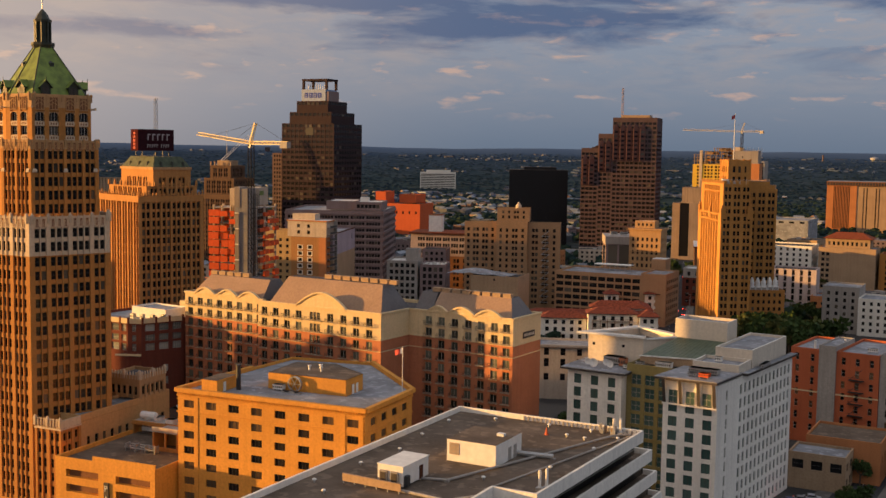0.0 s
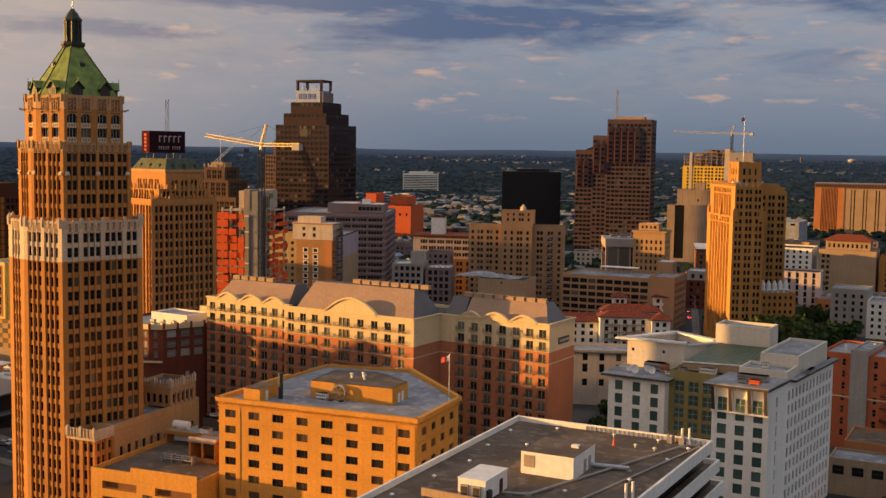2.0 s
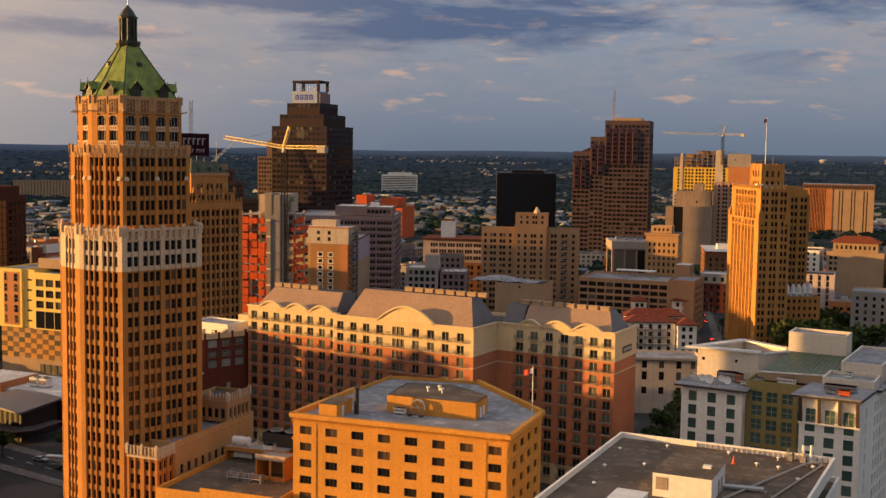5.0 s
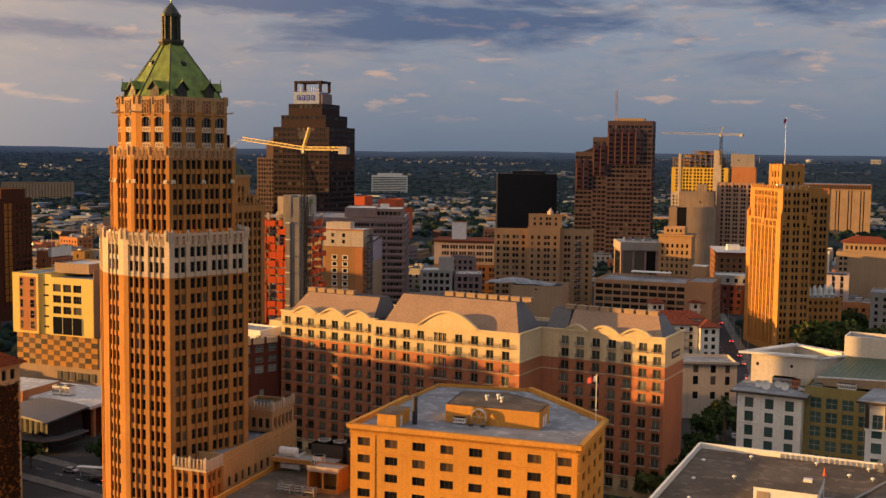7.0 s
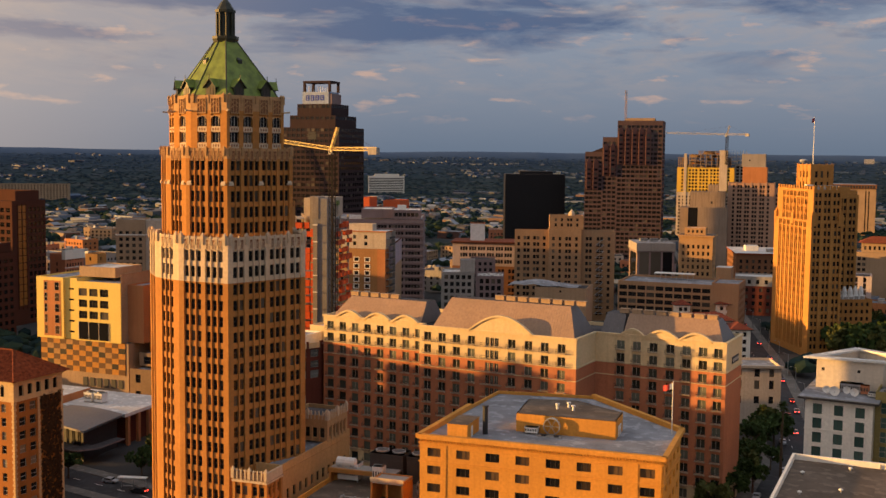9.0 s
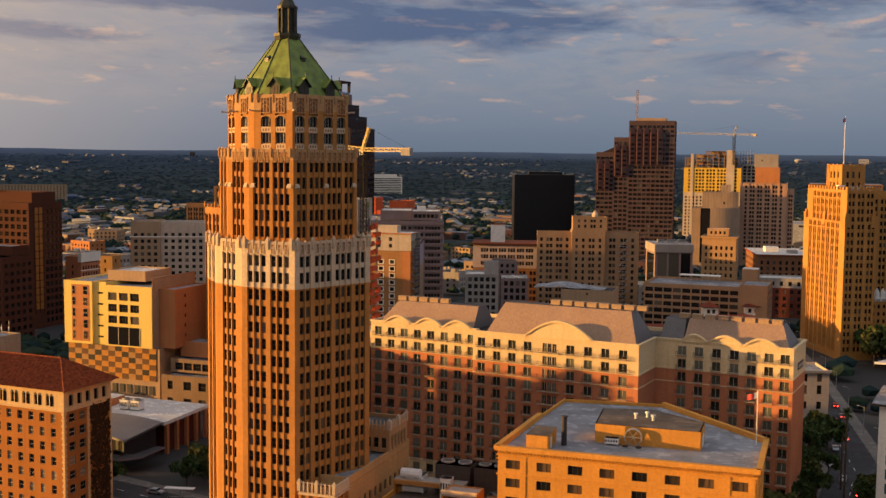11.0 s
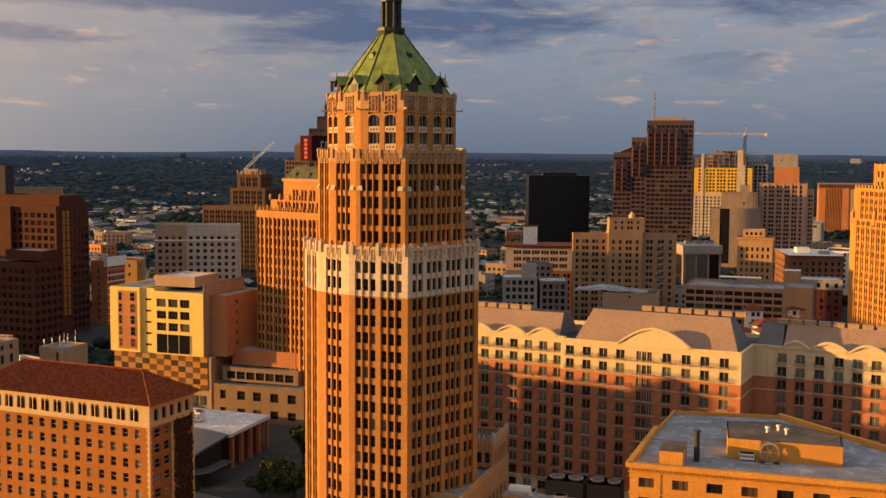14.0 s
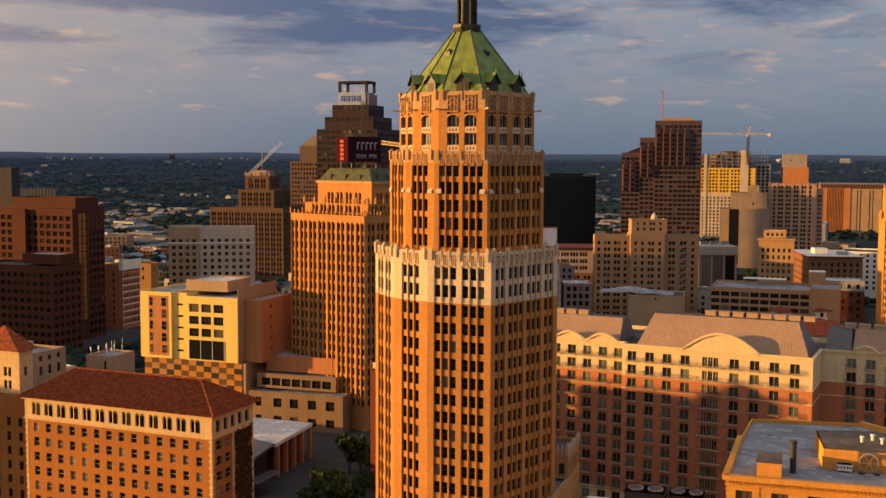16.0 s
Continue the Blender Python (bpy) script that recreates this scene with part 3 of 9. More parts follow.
GR3 = {0: [1], 1: [2], 2: [2, 2], 3: [2], 4: [1], 5: [2], 6: [2, 2], 7: [2]}
slots = tier(0.73, 90.0, 102.6, 99.3, rows3, 2.45, 1.1, 1.75, GR3, ("top_wall", "top_crown"), TERRAC, True)
windows(OCT, slots, frame=FRAMEL, nx=3, nz=1, limit=100)
p3 = octagon(0.73)
for i in (0, 1, 2, 7):
    for c0, c1 in grouped(seglen(p3[i], p3[(i + 1) % 8]), GR3[i], 2.45, 1.1, 1.75):
        for z in (91.35, 94.8):
            x, y, q = along(p3[i], p3[(i + 1) % 8], (c0 + c1) / 2, -0.15)
            shared("spandrel_panel", white_panel, OCT, x, y, z, q, "white terracotta panel")
# arched heads of the top windows
def arch_head(m):
    n = 8
    for k in range(n):
        a0, a1 = math.pi * k / n, math.pi * (k + 1) / n
        m.face([(1.225 * math.cos(a0), -0.06, 0.85 * math.sin(a0)), (1.225 * math.cos(a1), -0.06, 0.85 * math.sin(a1)), (1.225 * math.cos(a1), -0.06, 0.95), (1.225 * math.cos(a0), -0.06, 0.95)], TERRAC)


for i in (0, 1, 2, 7):
    for c0, c1 in grouped(seglen(p3[i], p3[(i + 1) % 8]), GR3[i], 2.45, 1.1, 1.75):
        x, y, q = along(p3[i], p3[(i + 1) % 8], (c0 + c1) / 2, 0.0)
        shared("arch_head", arch_head, OCT, x, y, 97.3, q, "pale arched window head")
# pale caps on the corner piers of the upper stage
def pier_cap(m):
    m.box(-0.55, -0.3, 0, 0.55, 0.2, 0.4, CREAM)
    m.face([(-0.55, -0.3, 0.4), (0.55, -0.3, 0.4), (0.45, 0.0, 0.9), (-0.45, 0.0, 0.9)], CREAM)


p2 = octagon(0.84)
for i in (0, 1, 2, 7):
    a, b = p2[i], p2[(i + 1) % 8]
    for s in (0.95, seglen(a, b) - 0.95) + ((seglen(a, b) / 2,) if i == 2 else ()):
        x, y, q = along(a, b, s, 0.02)
        shared("pier_cap", pier_cap, OCT, x, y, 83.4, q)
# small floodlights on the setback ledges
FLOOD = plain_mat("floodlight_lens", (0.8, 0.5, 0.2), rough=0.4)
fb = FLOOD.node_tree.nodes["Principled BSDF"]
fb.inputs["Emission Color"].default_value, fb.inputs["Emission Strength"].default_value = (1.0, 0.42, 0.09, 1), 38.0


def floodlight(m):
    m.box(-0.2, -0.2, 0, 0.2, 0.2, 0.25, IRON); m.face([(-0.18, -0.14, 0.26), (0.18, -0.14, 0.26), (0.18, 0.18, 0.36), (-0.18, 0.18, 0.36)], FLOOD)


for i in (0, 1, 2, 7):
    a, b = p2[i], p2[(i + 1) % 8]
    n = 4 if i == 2 else 2
    for k in range(n):
        x, y, q = along(a, b, seglen(a, b) * (k + 0.5) / n, 0.7)
        shared("floodlight", floodlight, OCT, x, y, 71.75, q, "small amber floodlight")
# gargoyle spouts
def gargoyle(m):
    m.beam((0, 0.4, 0), (0, -1.1, 0.12), 0.16, CREAM, 5)
    m.box(-0.2, -1.4, -0.05, 0.2, -1.0, 0.32, CREAM)


for i in range(8):
    x, y, q = along(p3[i], p3[(i + 1) % 8], 0.05, 0.0)
    shared("gargoyle", gargoyle, OCT, x, y, 99.2, q - 22)
# steep roof with flared eaves
m = Mesher()
levels = [(0.68, 102.0), (0.62, 103.6), (0.13, 115.2)]
for (k0, z0), (k1, z1) in zip(levels, levels[1:]):
    o0, o1 = octagon(k0), octagon(k1)
    for i in range(8):
        j = (i + 1) % 8
        m.face([(*o0[i], z0), (*o0[j], z0), (*o1[j], z1), (*o1[i], z1)], COPPER)
ROOF8 = part("roof", m, OCT, "steep green tiled roof with seams")
for i in range(8):
    m = Mesher()
    for (k0, z0), (k1, z1) in zip(levels, levels[1:]):
        m.beam((*octagon(k0)[i], z0), (*octagon(k1)[i], z1), 0.16, COPPERD, 5)
    part("ridge", m, ROOF8, "dark ridge roll")


def dormer(m):
    w, h = 1.25, 2.7
    m.poly([(-w, -0.3), (w, -0.3), (w, 4.5), (-w, 4.5)], 0, h, COPPERD)
    m.box(-0.75, -0.36, 0.5, 0.75, -0.29, 2.3, FRAMED); m.box(-0.06, -0.4, 0.5, 0.06, -0.35, 2.3, COPPERD)
    for q in (-1, 1):
        f = [(q * (w + 0.4), -0.8, h - 0.35), (0, -0.8, h + 1.5), (0, 6.5, h + 1.5), (q * (w + 0.4), 6.5, h - 0.35)]
        m.face(f if q > 0 else f[::-1], COPPER)
        g = [(x, y, z - 0.22) for x, y, z in f]
        m.face(g[::-1] if q > 0 else g, COPPERD)
        m.face([f[0], f[1], g[1], g[0]], COPPERD)
    m.face([(-w, -0.31, h), (w, -0.31, h), (0, -0.31, h + 1.3)], COPPERD)
    m.beam((0, -0.7, h + 1.4), (0, -0.7, h + 2.3), 0.08, COPPERD, 4)


def louvre(m):
    m.box(-0.55, -0.3, 0, 0.55, 1.2, 0.9, COPPERD)
    m.face([(-0.7, -0.4, 0.9), (0.7, -0.4, 0.9), (0, 0.9, 1.7)], COPPERD)
    m.face([(-0.7, -0.4, 0.9), (0, 0.9, 1.7), (-0.7, 1.4, 0.9)], COPPERD)
    m.face([(0.7, -0.4, 0.9), (0.7, 1.4, 0.9), (0, 0.9, 1.7)], COPPERD)


e6 = octagon(0.66)
for i in range(8):
    a, b = e6[i], e6[(i + 1) % 8]
    L = seglen(a, b)
    for s in ([L * 0.24, L * 0.76] if i in (2, 6) else [L / 2]):
        x, y, q = along(a, b, s, -0.35)
        shared("dormer", dormer, OCT, x, y, 102.0, q, "green dormer with dark opening")
    if i % 2 == 0:
        o = octagon(0.33)
        x, y, q = along(o[i], o[(i + 1) % 8], seglen(o[i], o[(i + 1) % 8]) / 2, 0.15)
        shared("roof_louvre", louvre, OCT, x, y, 109.7, q)
m = Mesher()
cyl(m, 0, 0, 114.6, 115.4, 2.6, COPPERD, 8, 2.9); cyl(m, 0, 0, 115.4, 116.0, 2.9, COPPERD, 8); cyl(m, 0, 0, 116.0, 121.6, 1.55, COPPERD, 8)
for k in range(8):
    c, s = math.cos(k * math.pi / 4), math.sin(k * math.pi / 4)
    cyl(m, 1.85 * c, 1.85 * s, 116.0, 121.2, 0.28, COPPERD, 6)
    m.box(1.6 * c - 0.12, 1.6 * s - 0.12, 117.2, 1.6 * c + 0.12, 1.6 * s + 0.12, 119.5, IRON)
cyl(m, 0, 0, 121.2, 121.8, 2.25, COPPERD, 8); cyl(m, 0, 0, 121.8, 123.2, 2.0, COPPERD, 8, 1.2); cyl(m, 0, 0, 123.2, 124.4, 1.2, COPPERD, 8, 0.2)
part("lantern", m, OCT, "dark copper lantern")
m = Mesher(); cyl(m, 0, 0, 124.2, 134.0, 0.13, STEEL, 6); part("flagpole", m, OCT)

# ---- podium wing at the tower's foot ----
# wing brick lightened in colour for the light reflected onto it
PODT = wall_mat("lightened_sandy_brick", (0.54, 0.31, 0.13))
POD = thing("podium_wing", -228.0, 176.2, 8.0, "tan brick podium wing with a white crowned corner bay", "building")
m, slots = Mesher(), []
bay = rect(0, 0, 8.2, 7)
for i in range(4):
    ribbed(m, slots, bay[i], bay[(i + 1) % 4], 0, 21.0, grouped(seglen(bay[i], bay[(i + 1) % 4]), [2, 2] if i % 2 == 0 else [2, 1], 1.3, 0.4, 1.0), storeys(1.2, 6, 3.4, 2.2), TAN)
inner, zr = roof_on(m, bay, 21.0, ROOFD, TAN)
part("wall", m, POD)
m = Mesher()
m.poly(rect(-0.15, -0.15, 8.35, 7.15), 21.0, 21.4, CREAM, ROOFD, True)
part("cornice", m, POD)
for s in range(9):
    shared("pinnacle", big_pinnacle if s % 4 == 0 else pinnacle, POD, 0.2 + s * 0.98, -0.1, 23.2)
    if s < 8:
        shared("tracery", lancet, POD, 0.7 + s * 0.98, 0.0, 21.5)
m = Mesher()
m.box(0, 0.1, 21.4, 8.2, 0.5, 23.4, CREAM); m.box(7.8, 0.5, 21.4, 8.2, 7, 23.4, CREAM)
part("parapet", m, POD, "white pierced parapet")
wing = rect(0.5, 7.0, 8.0, 42.0)
ms = Mesher()
facade(ms, slots, wing[1], wing[2], 0, 23.4, even(35, 11, 1.3, 1.5), storeys(15.2, 1, 3.4, 2.3), PODT)
for i in (0, 2, 3):
    ms.face([(*wing[i], 0), (*wing[(i + 1) % 4], 0), (*wing[(i + 1) % 4], 23.4), (*wing[i], 23.4)], PODT)
inner, zr = roof_on(ms, wing, 23.4, ROOFG, PODT, 0.8)
ms.face([(x, y, zr) for x, y in inner], ROOFG)
part("wing_wall", ms, POD)
m = Mesher()
for k in range(30):
    m.box(8.0, 8.0 + k * 1.1, 21.6, 8.12, 8.35 + k * 1.1, 21.9, PODT)
part("putlog_course", m, POD, kind="stuff")
windows(POD, slots, nx=1, nz=2)
# gothic penthouse on the podium roof
GP = thing("gothic_penthouse", -234.5, 205.0, 8.0, "small stone penthouse with a pierced gothic parapet", "building", z=23.0)
m, slots = Mesher(), []
o = rect(0, 0, 10.5, 11)
for i in range(4):
    ribbed(m, slots, o[i], o[(i + 1) % 4], 0, 6.2, grouped(seglen(o[i], o[(i + 1) % 4]), [1] * 5, 1.3, 0.5, 0.6), [(0.9, 3.2)], TERRAC)
inner, zr = roof_on(m, o, 6.2, ROOFD, TERRAC)
m.face([(x, y, zr) for x, y in inner], ROOFD)
part("wall", m, GP)
windows(GP, slots)
for s in range(11):
    shared("pinnacle", big_pinnacle if s % 5 == 0 else pinnacle, GP, 0.3 + s * 0.99, 0.1, 6.6)
    shared("pinnacle", big_pinnacle if s % 5 == 0 else pinnacle, GP, 10.4, 0.3 + s * 1.03, 6.6)

# ---- low parking deck between tower and office block ----
PK = thing("parking_deck", -214.5, 171.3, 9.2, "low golden brick parking deck with long openings", "parking garage")
m, slots = Mesher(), []
o = [(0, 0), (28.6, 0), (28.6, 38), (6, 38), (0, 30)]
facade(m, slots, o[0], o[1], 0, 17.2, [(3.2, 12.6), (17.6, 27.3)], storeys(2.0, 4, 3.55, 1.8), GOLDB, 1.2)
for i in range(1, 5):
    m.face([(*o[i], 0), (*o[(i + 1) % 5], 0), (*o[(i + 1) % 5], 17.2), (*o[i], 17.2)], GOLDB)
inner, zr = roof_on(m, o, 17.2, ROOFB, GOLDB, 1.1)
m.face([(x, y, zr) for x, y in inner], ROOFB)
m.obox(o[0], o[1], 11, 28.6, 17.2, 18.3, 0.0, GOLDB, 0.4)
part("wall", m, PK)
# a brown sheet in each opening stands for the shaded parking inside
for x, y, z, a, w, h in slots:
    m = Mesher(); m.face([(x - w / 2, y, z), (x + w / 2, y, z), (x + w / 2, y, z + h), (x - w / 2, y, z + h)], BRNBR); part("opening_shade", m, PK, "dark brown sheet painted as shade in a parking opening")
m = Mesher()
m.box(14.4, -0.35, 3.0, 15.8, 0, 12.6, FRAMED)
PS = part("blade_sign", m, PK, "dark vertical letter sign")
for k, ch in enumerate("PA"):
    cu = bpy.data.curves.new("letter", "FONT")
    cu.body, cu.size, cu.extrude, cu.align_x = ch, 1.9, 0.03, "CENTER"
    dg = new("letter_source", cu)
    me = bpy.data.meshes.new_from_object(dg)
    bpy.data.objects.remove(dg)
    me.materials.clear(); me.materials.append(PAINTW)
    lt = new("letter", me)
    lt.parent = PS
    lt.matrix_local = pose(15.1, -0.4, 10.6 - 2.4 * k, 90, 0, 0)
# plant on the deck
def plant_box(name, x, y, z, w, d, h, mat, label, yaw=9.2, legs=0.4, fans=0):
    t = thing(name, x, y, yaw, label, "rooftop plant", "rooftop plant", z=z)
    m = Mesher()
    m.box(0, 0, legs, w, d, h, mat)
    m.box(-0.08, -0.08, h - 0.12, w + 0.08, d + 0.08, h, mat)
    n = max(2, int(w / 0.5))
    part("casing", m, t)
    m = Mesher()
    for k in range(n):
        m.box(w * (k + 0.15) / n, -0.04, legs + 0.25 * h, w * (k + 0.7) / n, 0.0, h * 0.8, FRAMED)
    part("louvre_field", m, t, kind="stuff")
    for lx, ly in ((0.1, 0.1), (w - 0.25, 0.1), (0.1, d - 0.25), (w - 0.25, d - 0.25)):
        m = Mesher(); m.box(lx, ly, 0, lx + 0.15, ly + 0.15, legs + 0.02, STEEL); part("leg", m, t)
    for k in range(fans):
        m = Mesher(); cyl(m, w * (k + 0.5) / fans, d / 2, h, h + 0.35, min(d, w / fans) * 0.4, STEEL, 14)
        cyl(m, w * (k + 0.5) / fans, d / 2, h + 0.2, h + 0.36, min(d, w / fans) * 0.34, IRON, 14); part("fan", m, t)
    return t


ER = thing("roof_plant_room", -202.5, 190.5, 9.2, "open brick plant room with pale parapet on the parking deck", "plant room", z=16.1)
m = Mesher()
m.box(0, 0, 0, 0.4, 6, 5.2, TAN); m.box(7, 0, 0, 7.4, 6, 5.2, TAN); m.box(0.4, 5.6, 0, 7, 6, 5.2, TAN); m.box(0, 0, 4.6, 7.4, 6, 5.0, CONC); m.box(-0.1, -0.1, 5.0, 7.5, 0.4, 5.8, CREAM)
m.box(3.5, 0, 0, 3.9, 0.4, 4.6, TAN); m.box(0.4, 0, 0, 7, 0.3, 1.0, TAN)
part("shell", m, ER)
for x, y, w, d, h, mt, f in ((-218, 201.5, 5.0, 3.0, 4.2, PAINTW, 0), (-211.5, 205.0, 8, 5.5, 6.5, FRAMED, 2), (-203.0, 207.0, 7, 5.5, 6.3, FRAMED, 2), (-207.5, 199.5, 2.4, 2.0, 5.2, PAINTW, 0), (-197, 201, 3.5, 2.5, 2.6, CONC, 1)):
    plant_box("cooling_unit", x, y, 16.1, w, d, h, mt, "weathered metal cooling unit on the parking deck", fans=f)
DS = thing("deck_slab", -219, 199.0, 9.2, "raised brown concrete service platform", "platform", z=18.6)
m = Mesher(); m.box(0, 0, 0, 16, 0.8, 0.9, TAN); m.box(0, 0.8, 0.4, 16, 5, 0.8, CONC); m.box(0.2, 0.2, -2.6, 0.6, 4.6, 0, TAN); m.box(15.4, 0.2, -2.6, 15.8, 4.6, 0, TAN); part("slab", m, DS)

TNK = thing("storage_tank", -218.2, 201.8, 9.2, "white horizontal storage tank on the service platform", "tank", z=19.4)
m = Mesher()
for k in range(10):
    a0, a1 = k * math.pi / 5, (k + 1) * math.pi / 5
    p, q = (math.cos(a0), 1.2 + math.sin(a0)), (math.cos(a1), 1.2 + math.sin(a1))
    m.face([(0, *p), (4.4, *p), (4.4, *q), (0, *q)], PAINTW); m.face([(-0.4, 0, 1.2), (0, *p), (0, *q)], PAINTW); m.face([(4.4, *p), (4.8, 0, 1.2), (4.4, *q)], PAINTW)
part("shell", m, TNK)
for x in (0.7, 3.4):
    m = Mesher(); m.box(x, -0.8, 0, x + 0.3, 0.8, 0.6, STEEL); part("saddle", m, TNK)
DP = thing("deck_pipe_rack", -208.0, 186.5, 9.2, "rusty pipe rack in front of the plant room", "pipe rack", z=16.1)
for k in range(3):
    m = Mesher(); m.beam((0, k * 0.6, 0.9 + 0.35 * k), (9.5, k * 0.6, 0.9 + 0.35 * k), 0.14, CONC, 6); part("pipe", m, DP)
for x in (0.5, 3.3, 6.2, 9.0):
    m = Mesher(); m.box(x, -0.2, 0, x + 0.2, 1.5, 1.9, STEEL); part("stand", m, DP)

# ---- golden office block ----
OB = thing("golden_office_block", -186.7, 183.6, 9.2, "golden brick office block with grey flat roof and bracketed cornice", "office building")
OBP = [(0, 0), (48.3, 0), (48.6, 23.5), (25.5, 49.0), (3.0, 46.5), (1.5, 29.0)]
obr = storeys(1.6, 9, 3.6, 1.75)
tower_block(OB, OBP, 0, 34.6, GOLDB, {0: (grouped(48.3, [1] * 8, 2.8, 0, 3.25), obr), 1: (grouped(23.5, [1] * 4, 2.6, 0, 2.6), obr), 2: (grouped(34.4, [1] * 5, 2.6, 0, 3), obr)}, ROOFG, 0.7, GLASSC, FRAMED, 3, 1)
for i, (nm, z0, z1, out) in enumerate((("cornice", 34.0, 34.9, 0.75), ("frieze", 33.0, 33.25, 0.25), ("string_course", 29.2, 29.45, 0.2), ("pilaster_band", 32.2, 32.4, 0.12))):
    m = Mesher()
    for e in (0, 1, 2, 5):
        a, b = OBP[e], OBP[(e + 1) % 6]
        m.obox(a, b, -out * 0.6 if e else -0.3, seglen(a, b) + out * 0.6, z0, z1, out, GOLDB, 0.3 if i == 0 else 0.0)
    part(nm, m, OB)
m = Mesher()
for e in (0, 1):
    a, b = OBP[e], OBP[e + 1]
    L = seglen(a, b)
    for k in range(int(L / 0.62)):
        m.obox(a, b, 0.15 + k * 0.62, 0.45 + k * 0.62, 33.45, 34.0, 0.5, GOLDB)
part("dentil_course", m, OB, kind="stuff")
for s in (5.2, 43.2, 47.6):
    m = Mesher(); m.obox(OBP[0], OBP[1], s - 0.35, s + 0.35, 0, 33.0, 0.14, GOLDB); part("pilaster", m, OB)


def on(parent_thing, lx, ly):
    """World plan place of a point given in a thing's own plan."""
    v = parent_thing.matrix_world @ Vector((lx, ly, 0))
    return v.x, v.y


PH = thing("roof_penthouse", *on(OB, 16.5, 12.5), 9.2, "gold rendered roof penthouse with stained flat roof", "penthouse", z=33.9)
m = Mesher()
pp = [(0, 0), (20.5, 0), (20.5, 8.5), (9.0, 16.5), (-1.0, 14)]
m.poly(pp, 0, 3.4, GOLDB, ROOFB)
inner, zr = roof_on(m, pp, 3.75, ROOFB, GOLDB, 0.35, 0.25)
m.poly(pp, 3.4, 3.75, GOLDB, ROOFB)
part("wall", m, PH)
for x, y in ((7, 7), (9, 9), (10.5, 6.5)):
    m = Mesher(); cyl(m, x, y, 3.7, 4.6, 0.28, PAINTW, 10); cyl(m, x, y, 4.6, 4.9, 0.45, PAINTW, 10); part("vent_cowl", m, PH)
m = Mesher(); m.box(20.45, 3.0, 0, 20.62, 4.0, 2.2, PAINTW); part("door", m, PH)
m = Mesher(); m.box(20.45, 5.0, 0, 20.62, 6.0, 2.2, PAINTW); part("door", m, PH)
ST = thing("roof_stair_house", *on(OB, 5.0, 2.2), 9.2, "gold rendered stair house on the roof", "stair house", z=33.9)
m = Mesher(); m.box(0, 0, 0, 4.2, 8.0, 2.8, GOLDB, ROOFB); m.box(-0.1, -0.1, 2.8, 4.3, 8.1, 2.95, GOLDB, ROOFB); part("wall", m, ST)
m = Mesher(); m.box(4.18, 2.5, 0, 4.3, 3.5, 2.2, PAINTW); part("door", m, ST)
CH = thing("roof_flue", *on(OB, 11.2, 8.0), 9.2, "tall dark metal flue on the roof", "chimney", z=33.9)
m = Mesher(); cyl(m, 0, 0, 0, 5.6, 0.55, IRON, 12); cyl(m, 0, 0, 5.6, 5.9, 0.7, IRON, 12); part("pipe", m, CH)
plant_box("air_handler", *on(OB, 18.8, 10.6), 33.9, 2.6, 1.6, 1.5, PAINTW, "white air handling unit on the grey roof")
EF = thing("exhaust_fan", *on(OB, 24.2, 11.2), 9.2, "round steel exhaust fan standing on the roof", "fan", z=33.9)
m = Mesher()
for k in range(20):
    a0, a1 = 2 * math.pi * k / 20, 2 * math.pi * (k + 1) / 20
    for r0, r1 in ((1.55, 1.75),):
        m.face([(r0 * math.cos(a0), 0, 1.9 + r0 * math.sin(a0)), (r1 * math.cos(a0), 0, 1.9 + r1 * math.sin(a0)), (r1 * math.cos(a1), 0, 1.9 + r1 * math.sin(a1)), (r0 * math.cos(a1), 0, 1.9 + r0 * math.sin(a1))], STEEL)
        m.face([(r1 * math.cos(a0), 0, 1.9 + r1 * math.sin(a0)), (r1 * math.cos(a0), 0.8, 1.9 + r1 * math.sin(a0)), (r1 * math.cos(a1), 0.8, 1.9 + r1 * math.sin(a1)), (r1 * math.cos(a1), 0, 1.9 + r1 * math.sin(a1))], STEEL)
for k in range(6):
    a0 = math.pi * k / 3
    m.beam((0, 0.1, 1.9), (1.6 * math.cos(a0), 0.1, 1.9 + 1.6 * math.sin(a0)), 0.07, STEEL)
part("housing", m, EF)
m = Mesher(); m.box(-2.4, -1.9, 0, 2.4, -0.5, 0.25, STEEL); cyl(m, -1.3, -1.2, 0.25, 0.5, 0.6, IRON); cyl(m, 1.3, -1.2, 0.25, 0.5, 0.6, IRON); part("base", m, EF)
FP = thing("flagpole", *on(OB, 47.0, 21.5), 9.2, "white flagpole with a red flag", "flagpole", z=33.9)
m = Mesher(); cyl(m, 0, 0, 0, 11.0, 0.09, PAINTW, 8); part("pole", m, FP)
FLAGR = plain_mat("red_flag_cloth", (0.45, 0.05, 0.05))
m = Mesher()
for k in range(6):
    f = lambda q: (-0.35 * q, 0.25 * math.sin(q * 1.4), 10.6 - 0.12 * q)
    p, q = f(k), f(k + 1)
    m.face([(p[0], p[1], p[2] - 1.2), (q[0], q[1], q[2] - 1.2), q, p], FLAGR if k > 1 else PAINTW)
part("flag", m, FP)

